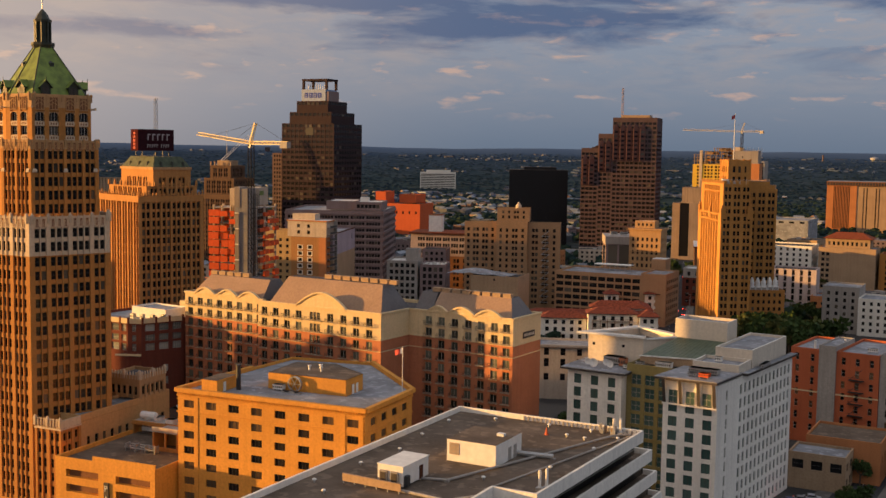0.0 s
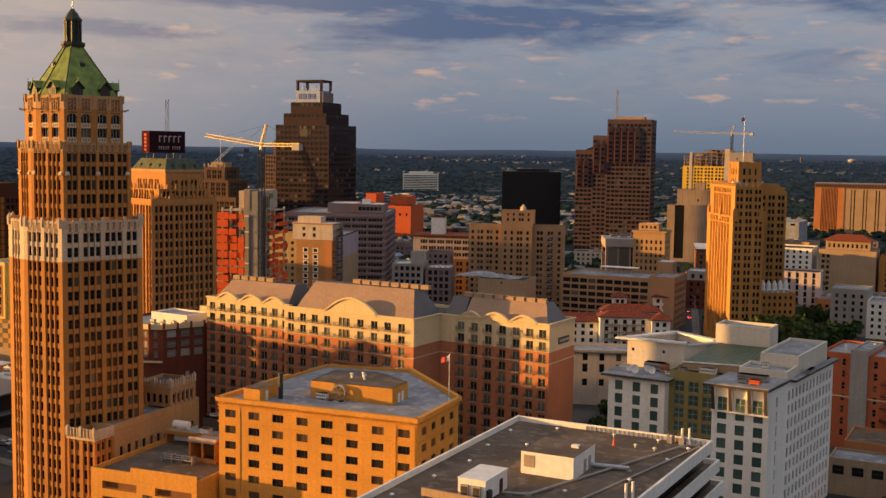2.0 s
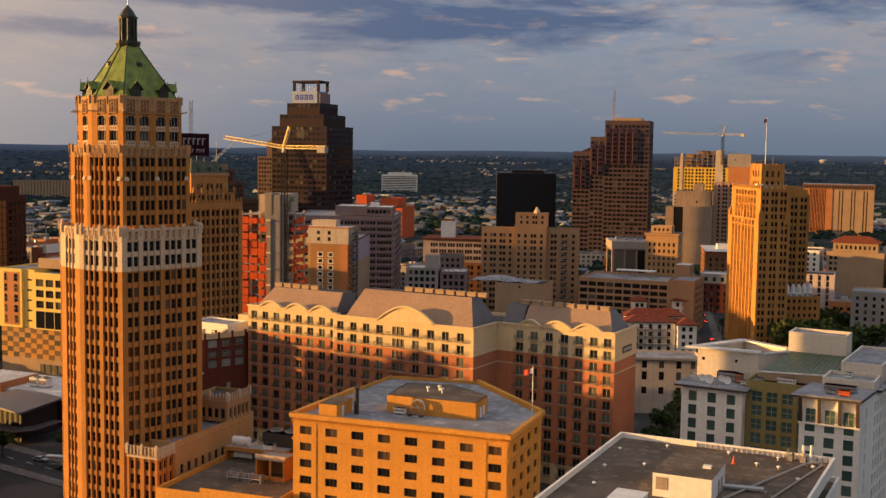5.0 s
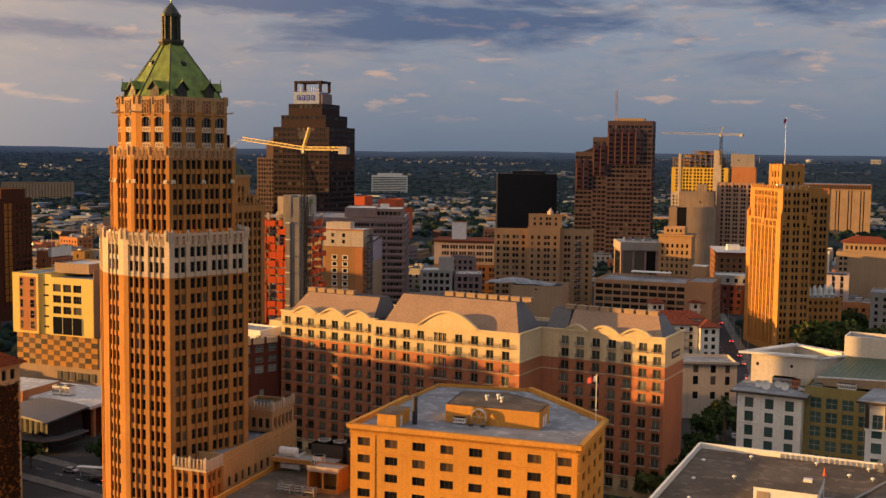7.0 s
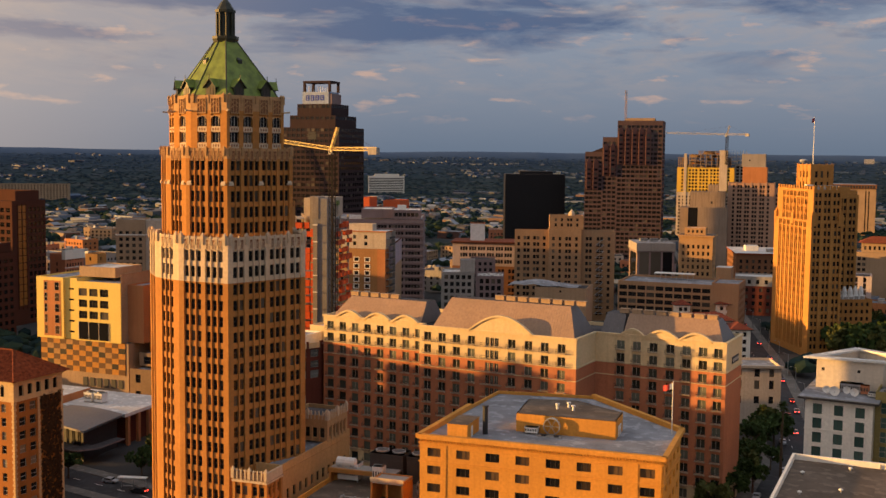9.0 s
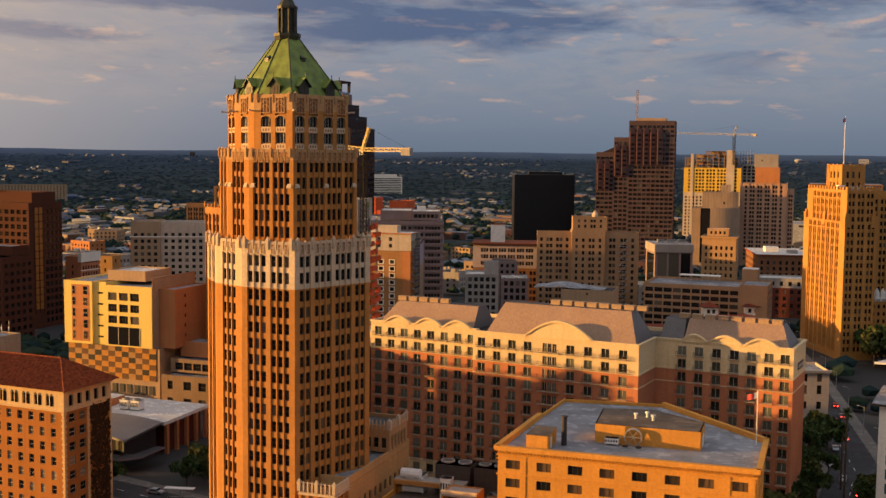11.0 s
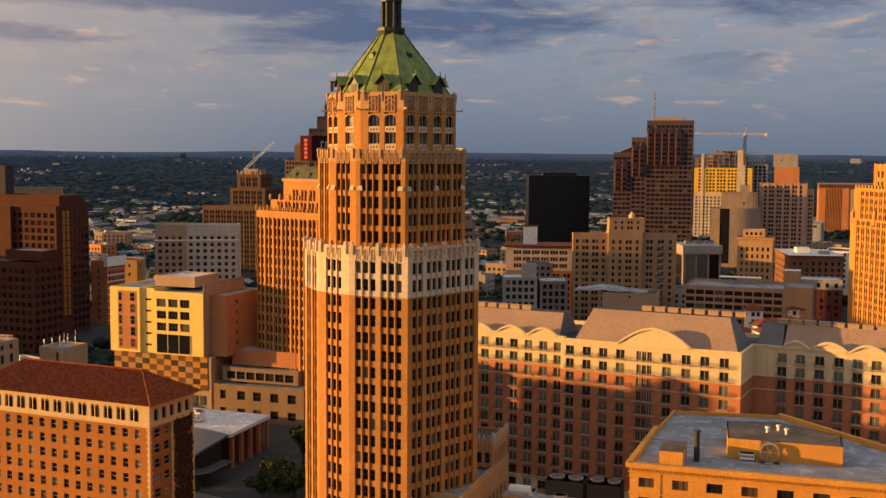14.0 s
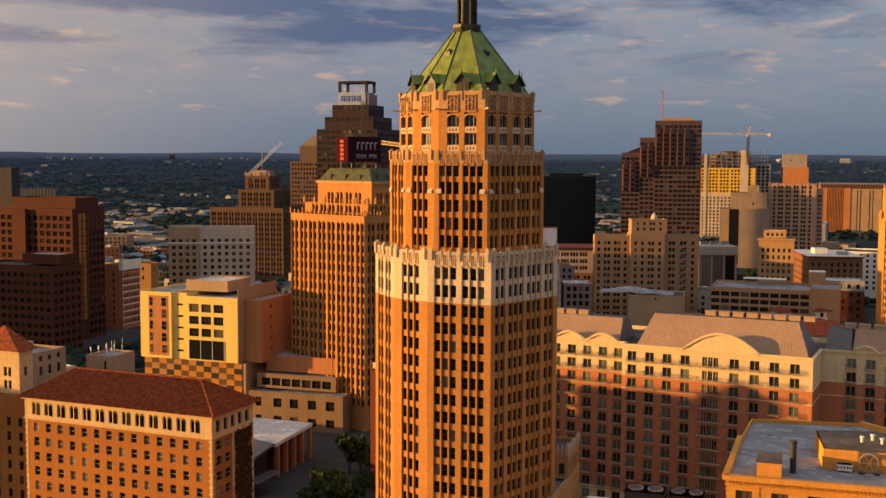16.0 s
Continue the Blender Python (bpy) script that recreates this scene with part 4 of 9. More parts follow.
# ---- foreground office slab ----
FR = thing("banded_office_slab", -116.1, 192.4, 4.0, "white banded office slab with brown gravel roof", "office building")
for k in range(8):
    z1 = 38.4 - 4.5 * k
    e = 0.0 if k == 0 else 2.2 + 1.9 * k
    oo = [(0, -110), (29.8, -110), (29.8, -46.5), (37.2 + 0.5 * min(k, 3), -46.5), (38.8 + 0.5 * min(k, 3), e), (0, 0.0 if k == 0 else 0.02 * k)]
    if k:
        oo = oo[:5] + [(12, e), (12, 0.0), (0, 0.0)]
    m = Mesher()
    n = len(oo)
    for i in range(n):
        m.face([(*oo[i], z1 - 2.2), (*oo[(i + 1) % n], z1 - 2.2), (*oo[(i + 1) % n], z1), (*oo[i], z1)], WHITE)
    inner, zr = roof_on(m, oo, z1, ROOFB, WHITE, 1.0, 0.45)
    m.face([(x, y, z1 - 2.2) for x, y in reversed(oo)], WHITE)
    if k:
        m.face([(x, y, zr) for x, y in inner], ROOFB)
    part("floor_band", m, FR, "white spandrel band")
    if k == 0:
        r = Mesher(); r.face([(x, y, zr) for x, y in inner], ROOFB); part("roof", r, FR, "brown gravel roof")
    m = Mesher()
    gi = [(x + (1.3 if x < 1 else -1.3), y - (1.3 if y > -50 else -1.3)) for x, y in oo]
    for i in range(n):
        m.face([(*gi[i], z1 - 4.5), (*gi[(i + 1) % n], z1 - 4.5), (*gi[(i + 1) % n], z1 - 2.2), (*gi[i], z1 - 2.2)], GLASS)
    part("window_band", m, FR, "dark recessed window band")
ZR = 37.42
# coping of the parapet and its inner posts
m = Mesher()
for k in range(26):
    m.box(14.5 + k * 0.92, -0.72, ZR, 14.75 + k * 0.92, -0.45, ZR + 0.75, CONC)
part("parapet_brace", m, FR, kind="stuff")
RB = thing("roof_plant_house", *on(FR, 15.0, -33.8), 4.0, "white metal plant house on the gravel roof", "plant house", z=ZR)
m = Mesher(); m.box(0, 0, 0, 9.2, 10.5, 3.6, PAINTW, ROOFB); m.box(-0.06, -0.06, 3.6, 9.26, 10.56, 3.75, PAINTW, ROOFB); part("wall", m, RB)
m = Mesher(); m.box(0.5, -0.06, 1.2, 2.4, 0, 3.2, TANST)
for k in range(8):
    m.box(0.55, -0.1, 1.3 + k * 0.23, 2.35, -0.05, 1.42 + k * 0.23, CONC)
part("louvre", m, RB)
for y in (5.0, 7.2):
    m = Mesher(); m.box(9.18, y, 0.1, 9.3, y + 1.1, 2.3, CONC); part("door", m, RB)
m = Mesher(); m.box(6.5, 6, 3.75, 7.8, 7, 4.2, PAINTW); part("roof_vent", m, RB)
RC = thing("rooftop_cabin", *on(FR, 12.3, -52.0), 4.0, "white rooftop plant cabin with side door", "plant cabin", z=ZR)
m = Mesher(); m.box(0, 0, 0.3, 4.6, 8.2, 3.4, PAINTW, PAINTW); m.box(-0.1, -0.1, 3.4, 4.7, 8.3, 3.55, PAINTW); part("wall", m, RC)
for x in (0.6, 2.6):
    m = Mesher(); m.box(x, -0.5, 0.5, x + 1.3, 0, 2.6, CONC); m.box(x + 0.15, -0.55, 0.7, x + 1.15, -0.5, 2.4, FRAMED); part("vent_hood", m, RC)
m = Mesher(); m.box(4.58, 5.2, 0.3, 4.7, 6.3, 2.5, DKRED); part("door", m, RC)
m = Mesher(); m.box(4.6, 0.3, 0.3, 5.2, 1.3, 2.0, IRON); part("meter_box", m, RC)
for nm, pts, r, mt in (("roof_conduit", [(11, -52.8), (16.5, -46.2), (21.0, -45.0), (34.3, -4.2), (36.5, -2.0)], 0.22, CONC), ("roof_duct", [(24.2, -25.0), (30.5, -24.0)], 0.42, STEEL), ("roof_pipe", [(11.0, -53.0), (26.0, -54.5), (29.0, -50.0)], 0.25, CONC), ("roof_conduit", [(28.4, -46.0), (37.0, -3.2)], 0.16, CONC)):
    t = thing(nm, *on(FR, 0, 0), 4.0, "long grey service run lying on the gravel roof", "roof pipe", z=ZR)
    m = Mesher()
    for p, q in zip(pts, pts[1:]):
        m.beam((*p, r + 0.08), (*q, r + 0.08), r, mt, 8)
    part("run", m, t)
    for p in pts:
        m = Mesher(); m.box(p[0] - 0.4, p[1] - 0.3, 0, p[0] + 0.4, p[1] + 0.3, 0.25, CONC); part("support", m, t)
vent = None
rv = random.Random(4)
for lx, ly in ((2.8, -10), (3.6, -22), (5.2, -33), (4.1, -44), (10.0, -4), (21, -3.2), (29.5, -3.0), (30.5, -9), (34.5, -15), (32.5, -30), (25.5, -41), (9.5, -18), (7.5, -60), (18, -62), (35.8, -6), (26.8, -8.5), (3.0, -56)):
    if vent is None:
        vent = thing("roof_vent", *on(FR, lx, ly), 4, "small white mushroom vent on the gravel roof", "roof vent", "roof vents", z=ZR)
        m = Mesher(); cyl(m, 0, 0, 0, 0.45, 0.16, STEEL, 8); part("pipe", m, vent)
        m = Mesher(); cyl(m, 0, 0, 0.42, 0.55, 0.36, PAINTW, 10); cyl(m, 0, 0, 0.55, 0.7, 0.36, PAINTW, 10, 0.1); part("cap", m, vent)
    else:
        copy_thing(vent, pose(*on(FR, lx, ly), ZR, 0, 0, 4))
stack = None
for lx, ly, h in ((35.5, -41.5, 3.2), (36.3, -40.6, 3.4), (33.6, -2.0, 3.0), (34.9, -1.8, 3.1)):
    stack = thing("roof_stack", *on(FR, lx, ly), 4, "pale vertical antenna stack on the roof edge", "antenna", "roof stacks", z=ZR)
    m = Mesher(); cyl(m, 0, 0, 0, h, 0.24, PAINTW, 10); part("tube", m, stack)
    m = Mesher(); m.box(-0.5, -0.5, 0, 0.5, 0.5, 0.5, STEEL); part("base", m, stack)
AN = thing("antenna_cluster", *on(FR, 32.0, -1.6), 4, "cluster of antenna boxes and struts at the parapet", "antenna", z=ZR)
for k in range(7):
    m = Mesher(); x, y = rv.uniform(-1.5, 2), rv.uniform(-1.2, 0.6); m.box(x, y, 0, x + 0.5, y + 0.4, rv.uniform(0.6, 1.6), (STEEL, CONC, TANST)[k % 3]); part("cabinet", m, AN)
    m = Mesher(); m.beam((x, y, 0), (x + rv.uniform(-.6, .6), y, 2.2), 0.05, STEEL); part("strut", m, AN)
CONEM = plain_mat("orange_cone_plastic", (0.55, 0.10, 0.03))
CO = thing("traffic_cone", *on(FR, 22.9, -8.9), 4, "orange traffic cone on the gravel roof", "cone", z=ZR)
m = Mesher(); m.box(-0.4, -0.4, 0, 0.4, 0.4, 0.06, CONEM); cyl(m, 0, 0, 0.06, 1.4, 0.33, CONEM, 12, 0.06); part("cone", m, CO)
RL = thing("roof_screen", *on(FR, 7.0, -54.0), 1.0, "low rusty screen beside the plant cabin", "screen", z=ZR)
m = Mesher(); m.box(0, 0, 0.4, 11, 0.2, 1.5, TANST); m.box(0, -0.1, 1.5, 11, 0.3, 1.62, TANST)
part("panel", m, RL)
for k in range(6):
    m = Mesher(); m.box(0.1 + k * 2.1, 0.0, 0, 0.25 + k * 2.1, 0.2, 0.42, STEEL); part("post", m, RL)

# ---- brick hotel with balconies ----
GLASSB = glass_mat("balcony_door_glass", col=(0.02, 0.022, 0.02), blind=(0.15, 0.16, 0.13), share=0.6)
FRAMEB = plain_mat("pale_door_frame", (0.58, 0.54, 0.46))
BALC = wall_mat("dull_balcony_slab", (0.42, 0.34, 0.25))
BH = thing("brick_hotel", -262.0, 258.4, 0.0, "brick hotel with cream upper floors, balconies and bronze mansard roofs", "hotel")
BHW = [("front_left", (0, 2.7), (33.5, 2.7)), ("front_centre", (33.5, 0), (79.5, 0)), ("return", (79.5, 0), (79.5, 14.2)), ("front_right", (79.5, 14.2), (114.5, 14.2)), ("end", (114.5, 14.2), (114.5, 31)), ("rear", (114.5, 31), (0, 31)), ("side", (0, 31), (0, 2.7)), ("step", (33.5, 2.7), (33.5, 0))]
col_l = [(s - 1.1, s + 1.1) for s in (2.4, 6.6, 10.8, 15.0, 19.2, 23.4, 27.6, 31.6)]
col_c = [(s - 1.1, s + 1.1) for s in (2.5, 7.0, 11.4, 15.9)] + [(20.1, 21.3), (21.5, 22.6), (22.8, 24.0)] + [(s - 1.1, s + 1.1) for s in (27.8, 32.6, 37.2, 41.9)]
col_r = [(s - 1.1, s + 1.1) for s in (7.0, 11.4, 15.9, 20.4, 24.7, 29.0, 32.9)]
bh_rows = [(39.7 - 3.4 * k, 42.0 - 3.4 * k) for k in range(12)][::-1]
slots = []
zones = ((0, 5.6, YELST), (5.6, 36.1, REDBR), (36.1, 43.8, YELST))
for nm, a, b in BHW:
    m = Mesher()
    cols = {"front_left": col_l, "front_centre": col_c, "front_right": col_r}.get(nm, [])
    for z0, z1, mt in zones:
        facade(m, slots, a, b, z0, z1, cols, [r for r in bh_rows if r[0] >= z0 and r[1] <= z1], mt, 0.3)
    part("wall", m, BH)
windows(BH, slots, GLASSB, FRAMEB, 2, 1, limit=300)
bho = [(0, 2.7), (33.5, 2.7), (33.5, 0), (79.5, 0), (79.5, 14.2), (114.5, 14.2), (114.5, 31), (0, 31)]
m = Mesher()
inner, zr = roof_on(m, bho, 43.8, ROOFD, YELST, 1.0, 0.5)
m.face([(x, y, zr) for x, y in inner], ROOFD)
part("roof_deck", m, BH)
for nm, z0, z1, out, mt in (("cornice", 43.3, 43.85, 0.35, YELST), ("belt_course", 35.85, 36.25, 0.22, YELST), ("belt_course", 32.5, 32.75, 0.15, YELST), ("base_course", 5.4, 5.8, 0.2, YELST)):
    m = Mesher()
    for _, a, b in BHW[:5]:
        m.obox(a, b, 0.0 if nm != "cornice" else -0.2, seglen(a, b), z0, z1, out, mt)
    part(nm, m, BH)


def balcony(m):
    m.box(-1.35, -1.05, -0.14, 1.35, 0.0, 0.0, BALC)
    for z in (0.45, 0.95):
        m.box(-1.32, -1.02, z, 1.32, -0.98, z + 0.06, IRON)
        m.box(-1.32, -1.0, z, -1.27, 0.0, z + 0.06, IRON); m.box(1.27, -1.0, z, 1.32, 0.0, z + 0.06, IRON)
    for k in range(7):
        m.box(-1.32 + k * 0.43, -1.02, 0, -1.27 + k * 0.43, -0.97, 0.95, IRON, bottom=False)
    m.box(-1.1, -0.1, -0.5, -0.9, 0, -0.22, YELST); m.box(0.9, -0.1, -0.5, 1.1, 0, -0.22, YELST)


def wide_balcony(m):
    m.box(-3.0, -1.2, -0.14, 3.0, 0.0, 0.0, BALC)
    for z in (0.45, 0.95):
        m.box(-2.98, -1.17, z, 2.98, -1.13, z + 0.06, IRON)
    for k in range(14):
        m.box(-2.98 + k * 0.45, -1.17, 0, -2.93 + k * 0.45, -1.12, 0.95, IRON, bottom=False)


for nm, a, b in BHW:
    cols = {"front_left": col_l, "front_centre": col_c, "front_right": col_r}.get(nm, [])
    for c0, c1 in cols:
        if c1 - c0 < 1.5:
            continue
        for k, (zl, zh) in enumerate(bh_rows):
            x, y, q = along(a, b, (c0 + c1) / 2, 0.0)
            shared("balcony", balcony, BH, x, y, zl - 0.02, q)
    if nm == "front_centre":
        for zl, zh in bh_rows:
            x, y, q = along(a, b, 22.05, 0.0)
            shared("balcony", wide_balcony, BH, x, y, zl - 0.02, q)


def pediment(cx, y, w, rise, z, name="arched_parapet"):
    """Segmental arch standing on the parapet, with a raised rim."""
    m = Mesher()
    n = 16
    P = []
    for k in range(n + 1):
        t = -1 + 2 * k / n
        P.append((cx + t * w / 2, z + rise * (math.cos(t * 1.25) - math.cos(1.25)) / (1 - math.cos(1.25))))
    for (x0, z0), (x1, z1) in zip(P, P[1:]):
        m.face([(x0, y, z - 0.1), (x1, y, z - 0.1), (x1, y, z1), (x0, y, z0)], YELST)
        m.face([(x1, y + 0.6, z - 0.1), (x0, y + 0.6, z - 0.1), (x0, y + 0.6, z0), (x1, y + 0.6, z1)], YELST)
        m.face([(x0, y - 0.4, z0), (x1, y - 0.4, z1), (x1, y + 0.7, z1), (x0, y + 0.7, z0)], YELST)
        t0, t1 = z0 - 0.55, z1 - 0.55
        m.face([(x0, y - 0.4, max(z - 0.1, t0)), (x1, y - 0.4, max(z - 0.1, t1)), (x1, y - 0.4, z1), (x0, y - 0.4, z0)], YELST)
        m.face([(x0, y, t0), (x1, y, t1), (x1, y - 0.4, t1), (x0, y - 0.4, t0)], YELST)
    part(name, m, BH, "cream arched parapet")


pediment(58.0, -0.1, 18.8, 4.4, 43.8)
for cx in (8.8, 18.4, 27.4):
    pediment(cx, 2.6, 8.4, 1.9, 43.8)
for cx in (97.6, 106.6):
    pediment(cx, 14.1, 8.6, 1.9, 43.8)
pediment(89.6, 14.1, 6.4, 1.6, 43.8)


def mansard(x0, x1, y0, y1, z0, z1, run, hip_l, hip_r, mat, matside, name="mansard_roof"):
    m, ms = Mesher(), Mesher()
    A, B = (x0, y0, z0), (x1, y0, z0)
    C, D = (x1 - hip_r, y0 + run, z1), (x0 + hip_l, y0 + run, z1)
    m.face([A, B, C, D], mat)
    E_, F_ = (x1, y1, z0), (x0, y1, z0)
    G_, H_ = (x1 - hip_r, y1 - run, z1), (x0 + hip_l, y1 - run, z1)
    m.face([B, E_, G_, C], matside); m.face([F_, A, D, H_], matside); m.face([E_, F_, H_, G_], matside); m.face([D, C, G_, H_], ROOFD)
    n = int((x1 - x0) / 0.75)
    for k in range(1, n):
        x = x0 + (x1 - x0) * k / n
        t = min(1, (x - x0) / max(0.01, hip_l)) if hip_l else 1
        t = min(t, (x1 - x) / hip_r) if hip_r else t
        ms.beam((x, y0 - 0.01, z0), (x, y0 + run * t, z0 + (z1 - z0) * t), 0.07, mat, 4)
    part("seam_field", ms, part(name, m, BH, "standing seam metal mansard"), kind="stuff")


mansard(36.5, 78.4, 1.6, 17, 43.0, 51.0, 5.5, 3.2, 3.4, SEAM, SEAMG)
mansard(2.0, 31.5, 4.0, 18, 43.0, 49.0, 4.6, 3.8, 0.5, SEAM, SEAMG)
mansard(86.4, 113.2, 15.9, 29.0, 43.0, 48.6, 4.2, 0.4, 2.6, SEAM, SEAMG)
mansard(79.9, 86.2, 16.4, 29.0, 43.0, 48.4, 3.8, 0.6, 0.3, SEAMG, SEAMG)
for x0, x1, y, z in ((5, 20, 9.5, 49.0), (52, 77, 9.2, 51.0), (84, 108, 20.0, 48.5)):
    k = x0
    while k < x1:
        t = thing("ridge_unit", *on(BH, k, y), 0, "small tan roof plant box behind the mansard ridge", "roof plant", "ridge units", z=z)
        m = Mesher(); m.box(0, 0, 0, 2.6, 1.6, 1.1, TANST); m.box(-0.1, -0.1, 1.1, 2.7, 1.7, 1.2, TANST); part("box", m, t)
        k += 3.4
m = Mesher(); m.box(114.5, 20.0, 37.4, 114.65, 27.0, 39.2, FRAMED); SG = part("sign_board", m, BH, "dark rectangular wall sign")
m = Mesher()
for k in range(5):
    m.box(114.65, 20.6 + k * 1.25, 37.9, 114.7, 21.5 + k * 1.25, 38.7, FRAMEL)
part("sign_mark", m, SG, kind="stuff")
# low flank block to the left of the hotel
CF = thing("cream_flank_block", -272.5, 263.5, 0, "plain cream flank block beside the brick hotel", "building")
tower_block(CF, rect(0.5, 5, 8.8, 22), 0, 39.0, YELST, {}, ROOFW, 0.8)

# ---- white hotel ----
LEANG = plain_mat("pale_green_metal_roof", (0.10, 0.13, 0.085), rough=0.45)
WH = thing("white_hotel", -124.5, 249.0, 0.0, "white rendered hotel with olive centre and stepped roofs", "hotel")


def roof_slab(pts, z, label="thin projecting roof slab"):
    """A thin roof slab with a dark edge and a pale coping over an outline."""
    m = Mesher()
    m.poly(pts, z, z + 0.5, FRAMED, ROOFG, True)
    c = Vector((sum(p[0] for p in pts) / len(pts), sum(p[1] for p in pts) / len(pts)))
    m.poly([tuple(c + (Vector(p) - c) * 0.985) for p in pts], z + 0.5, z + 0.66, CONC, ROOFG)
    part("roof_slab", m, WH, label)


# set-back wing, olive centre, long wing
lwr = [(30.0 - 3.45 * k, 32.5 - 3.45 * k) for k in range(9)][::-1]
tower_block(WH, rect(-2.0, 15.5, 13.2, 36), 0, 33.6, WHITE, {0: (grouped(15.2, [1, 1, 1], 2.1, 0, 2.7), lwr), 1: (grouped(20.5, [1, 1], 2, 0, 4), lwr), 3: (grouped(20.5, [1, 1], 2, 0, 4), lwr)}, ROOFG, 0.1, GLASSG, FRAMED, 2, 1)
roof_slab(rect(-3.6, 14.0, 14.6, 37.4), 33.6)
m = Mesher(); m.box(-2.12, 15.35, 26.2, 13.3, 15.5, 26.5, WHITE); part("string_course", m, WH)
for x in (-2.0, 2.6, 7.4, 12.6):
    m = Mesher(); m.box(x, 15.42, 0, x + 0.6, 15.5, 33.6, WHITE); part("pilaster", m, WH)
olr = [(31.0 - 3.45 * k, 33.6 - 3.45 * k) for k in range(9)][::-1]
tower_block(WH, rect(13.3, 18.5, 29.6, 34), 0, 36.2, OLIVE, {0: (grouped(16.3, [1, 1, 1, 1], 2.6, 0, 1.1), olr)}, ROOFG, 0.8, GLASSG, FRAMEL, 2, 2)
rwp = [(29.5, 2.2), (42.6, 2.6), (46.0, 54.0), (32.9, 54.0)]
rwr = [(32.6 - 3.45 * k, 35.0 - 3.45 * k) for k in range(10)][::-1]
rws = [r for r in rwr if r[0] < 30]
tower_block(WH, rwp, 0, 36.6, WHITE, {0: (grouped(13.1, [1, 1, 1], 2.2, 0, 2.0), rws), 1: ([(5.2, 6.1)] + [(14.0 + 2.85 * k, 15.3 + 2.85 * k) for k in range(13)], [(a - 0.4, b - 0.4) for a, b in rwr]), 3: (grouped(50, [1, 1], 2, 0, 6), rws)}, ROOFG, 0.4, GLASSG, FRAMED, 2, 1)
roof_slab([(27.6, 0.4), (42.9, 0.8), (44.0, 17.0), (29.0, 17.0)], 37.0, "projecting roof slab over the front bays")
roof_slab([(43.3, 18.2), (44.9, 18.2), (47.2, 54.8), (45.4, 54.8)], 36.6, "thin eaves slab")
m = Mesher(); m.box(29.3, 1.9, 30.9, 42.7, 2.2, 31.3, WHITE); part("string_course", m, WH)
for x in (29.5, 33.6, 38.0, 41.8):
    m = Mesher()
    f = [(x, 2.25, 31.3), (x, 1.85, 31.3), (x, 0.7, 37.0), (x, 2.25, 37.0)]
    g = [(p[0] + 0.8, p[1], p[2]) for p in f]
    m.face(f, WHITE); m.face(g[::-1], WHITE)
    m.face([f[1], g[1], g[2], f[2]], FRAMED); m.face([f[0], g[0], g[1], f[1]], WHITE)
    part("bracket", m, WH, "flared white bracket")
windows(WH, [(x, 2.1, 31.6, 0.0, 2.2, 2.9) for x in (32.0, 36.2, 40.2)], GLASSG, FRAMEL, 2, 2)
# white render toned to cream, standing for shade on the raised walls
WHC = wall_mat("shaded_roof_render", (0.62, 0.54, 0.44), dirt=0.2)
# raised roofs behind the front bays
tower_block(WH, rect(31.8, 15.5, 43.4, 25.3), 36.0, 39.5, WHC, {}, ROOFG, 0.8, wall_name="screen_wall", cap=PAINTW)
tower_block(WH, [(34.2, 25.4), (43.6, 25.4), (44.4, 53.2), (34.6, 53.2)], 36.0, 41.8, WHC, {}, ROOFG, 0.7, wall_name="plant_wall", cap=PAINTW)
tower_block(WH, rect(19.2, 36.8, 33.4, 45.0), 30, 46.3, WHC, {}, ROOFG, 0.7, wall_name="lift_tower_wall", cap=PAINTW)
# sunk roof with high parapets over the stair block
tower_block(WH, [(-1.6, 27.0), (13.7, 28.2), (19.0, 36.8), (6.0, 44.4)], 30, 41.4, WHC, {0: ([(1.2, 1.9), (9.5, 10.2)], [(38.4, 39.2)])}, ROOFB, 1.7, wall_name="stair_block_wall", cap=PAINTW)
m = Mesher()
m.poly([(-4.6, 25.6), (14.4, 27.4), (13.9, 29.4), (-0.6, 28.2), (6.2, 43.0), (5.0, 46.0)], 41.4, 41.9, PAINTW, ROOFW, True)
m.poly([(13.8, 29.2), (14.6, 28.6), (20.0, 36.4), (19.0, 37.0)], 41.0, 41.4, PAINTW, ROOFW, True)
m.poly([(5.4, 46.0), (6.2, 43.2), (18.6, 36.6), (19.8, 38.2)], 41.4, 41.9, PAINTW, ROOFW, True)
part("roof_rim", m, WH, "thin white roof rim")
m = Mesher()
m.face([(15.6, 21.5, 38.0), (33.4, 23.2, 38.4), (33.6, 36.7, 41.2), (20.0, 36.7, 41.2)], LEANG); m.face([(15.6, 21.5, 36.0), (33.4, 23.2, 36.0), (33.4, 23.2, 38.4), (15.6, 21.5, 38.0)], TANST)
m.face([(15.6, 21.5, 36.0), (15.6, 21.5, 38.0), (20.0, 36.7, 41.2), (20.0, 36.7, 36.0)], WHITE)
GLR = part("green_lean_roof", m, WH, "green metal lean-to roof")
m = Mesher()
for k in range(1, 14):
    t = k / 14
    m.beam((15.6 + 17.8 * t, 21.5 + 1.7 * t, 38.03 + 0.4 * t), (20.0 + 13.6 * t, 36.6, 41.23), 0.07, LEANG, 4)
part("seam_field", m, GLR, kind="stuff")
m = Mesher(); m.beam((15.4, 21.3, 38.05), (33.5, 23.0, 38.45), 0.22, PAINTW, 4); part("roof_edge", m, GLR)
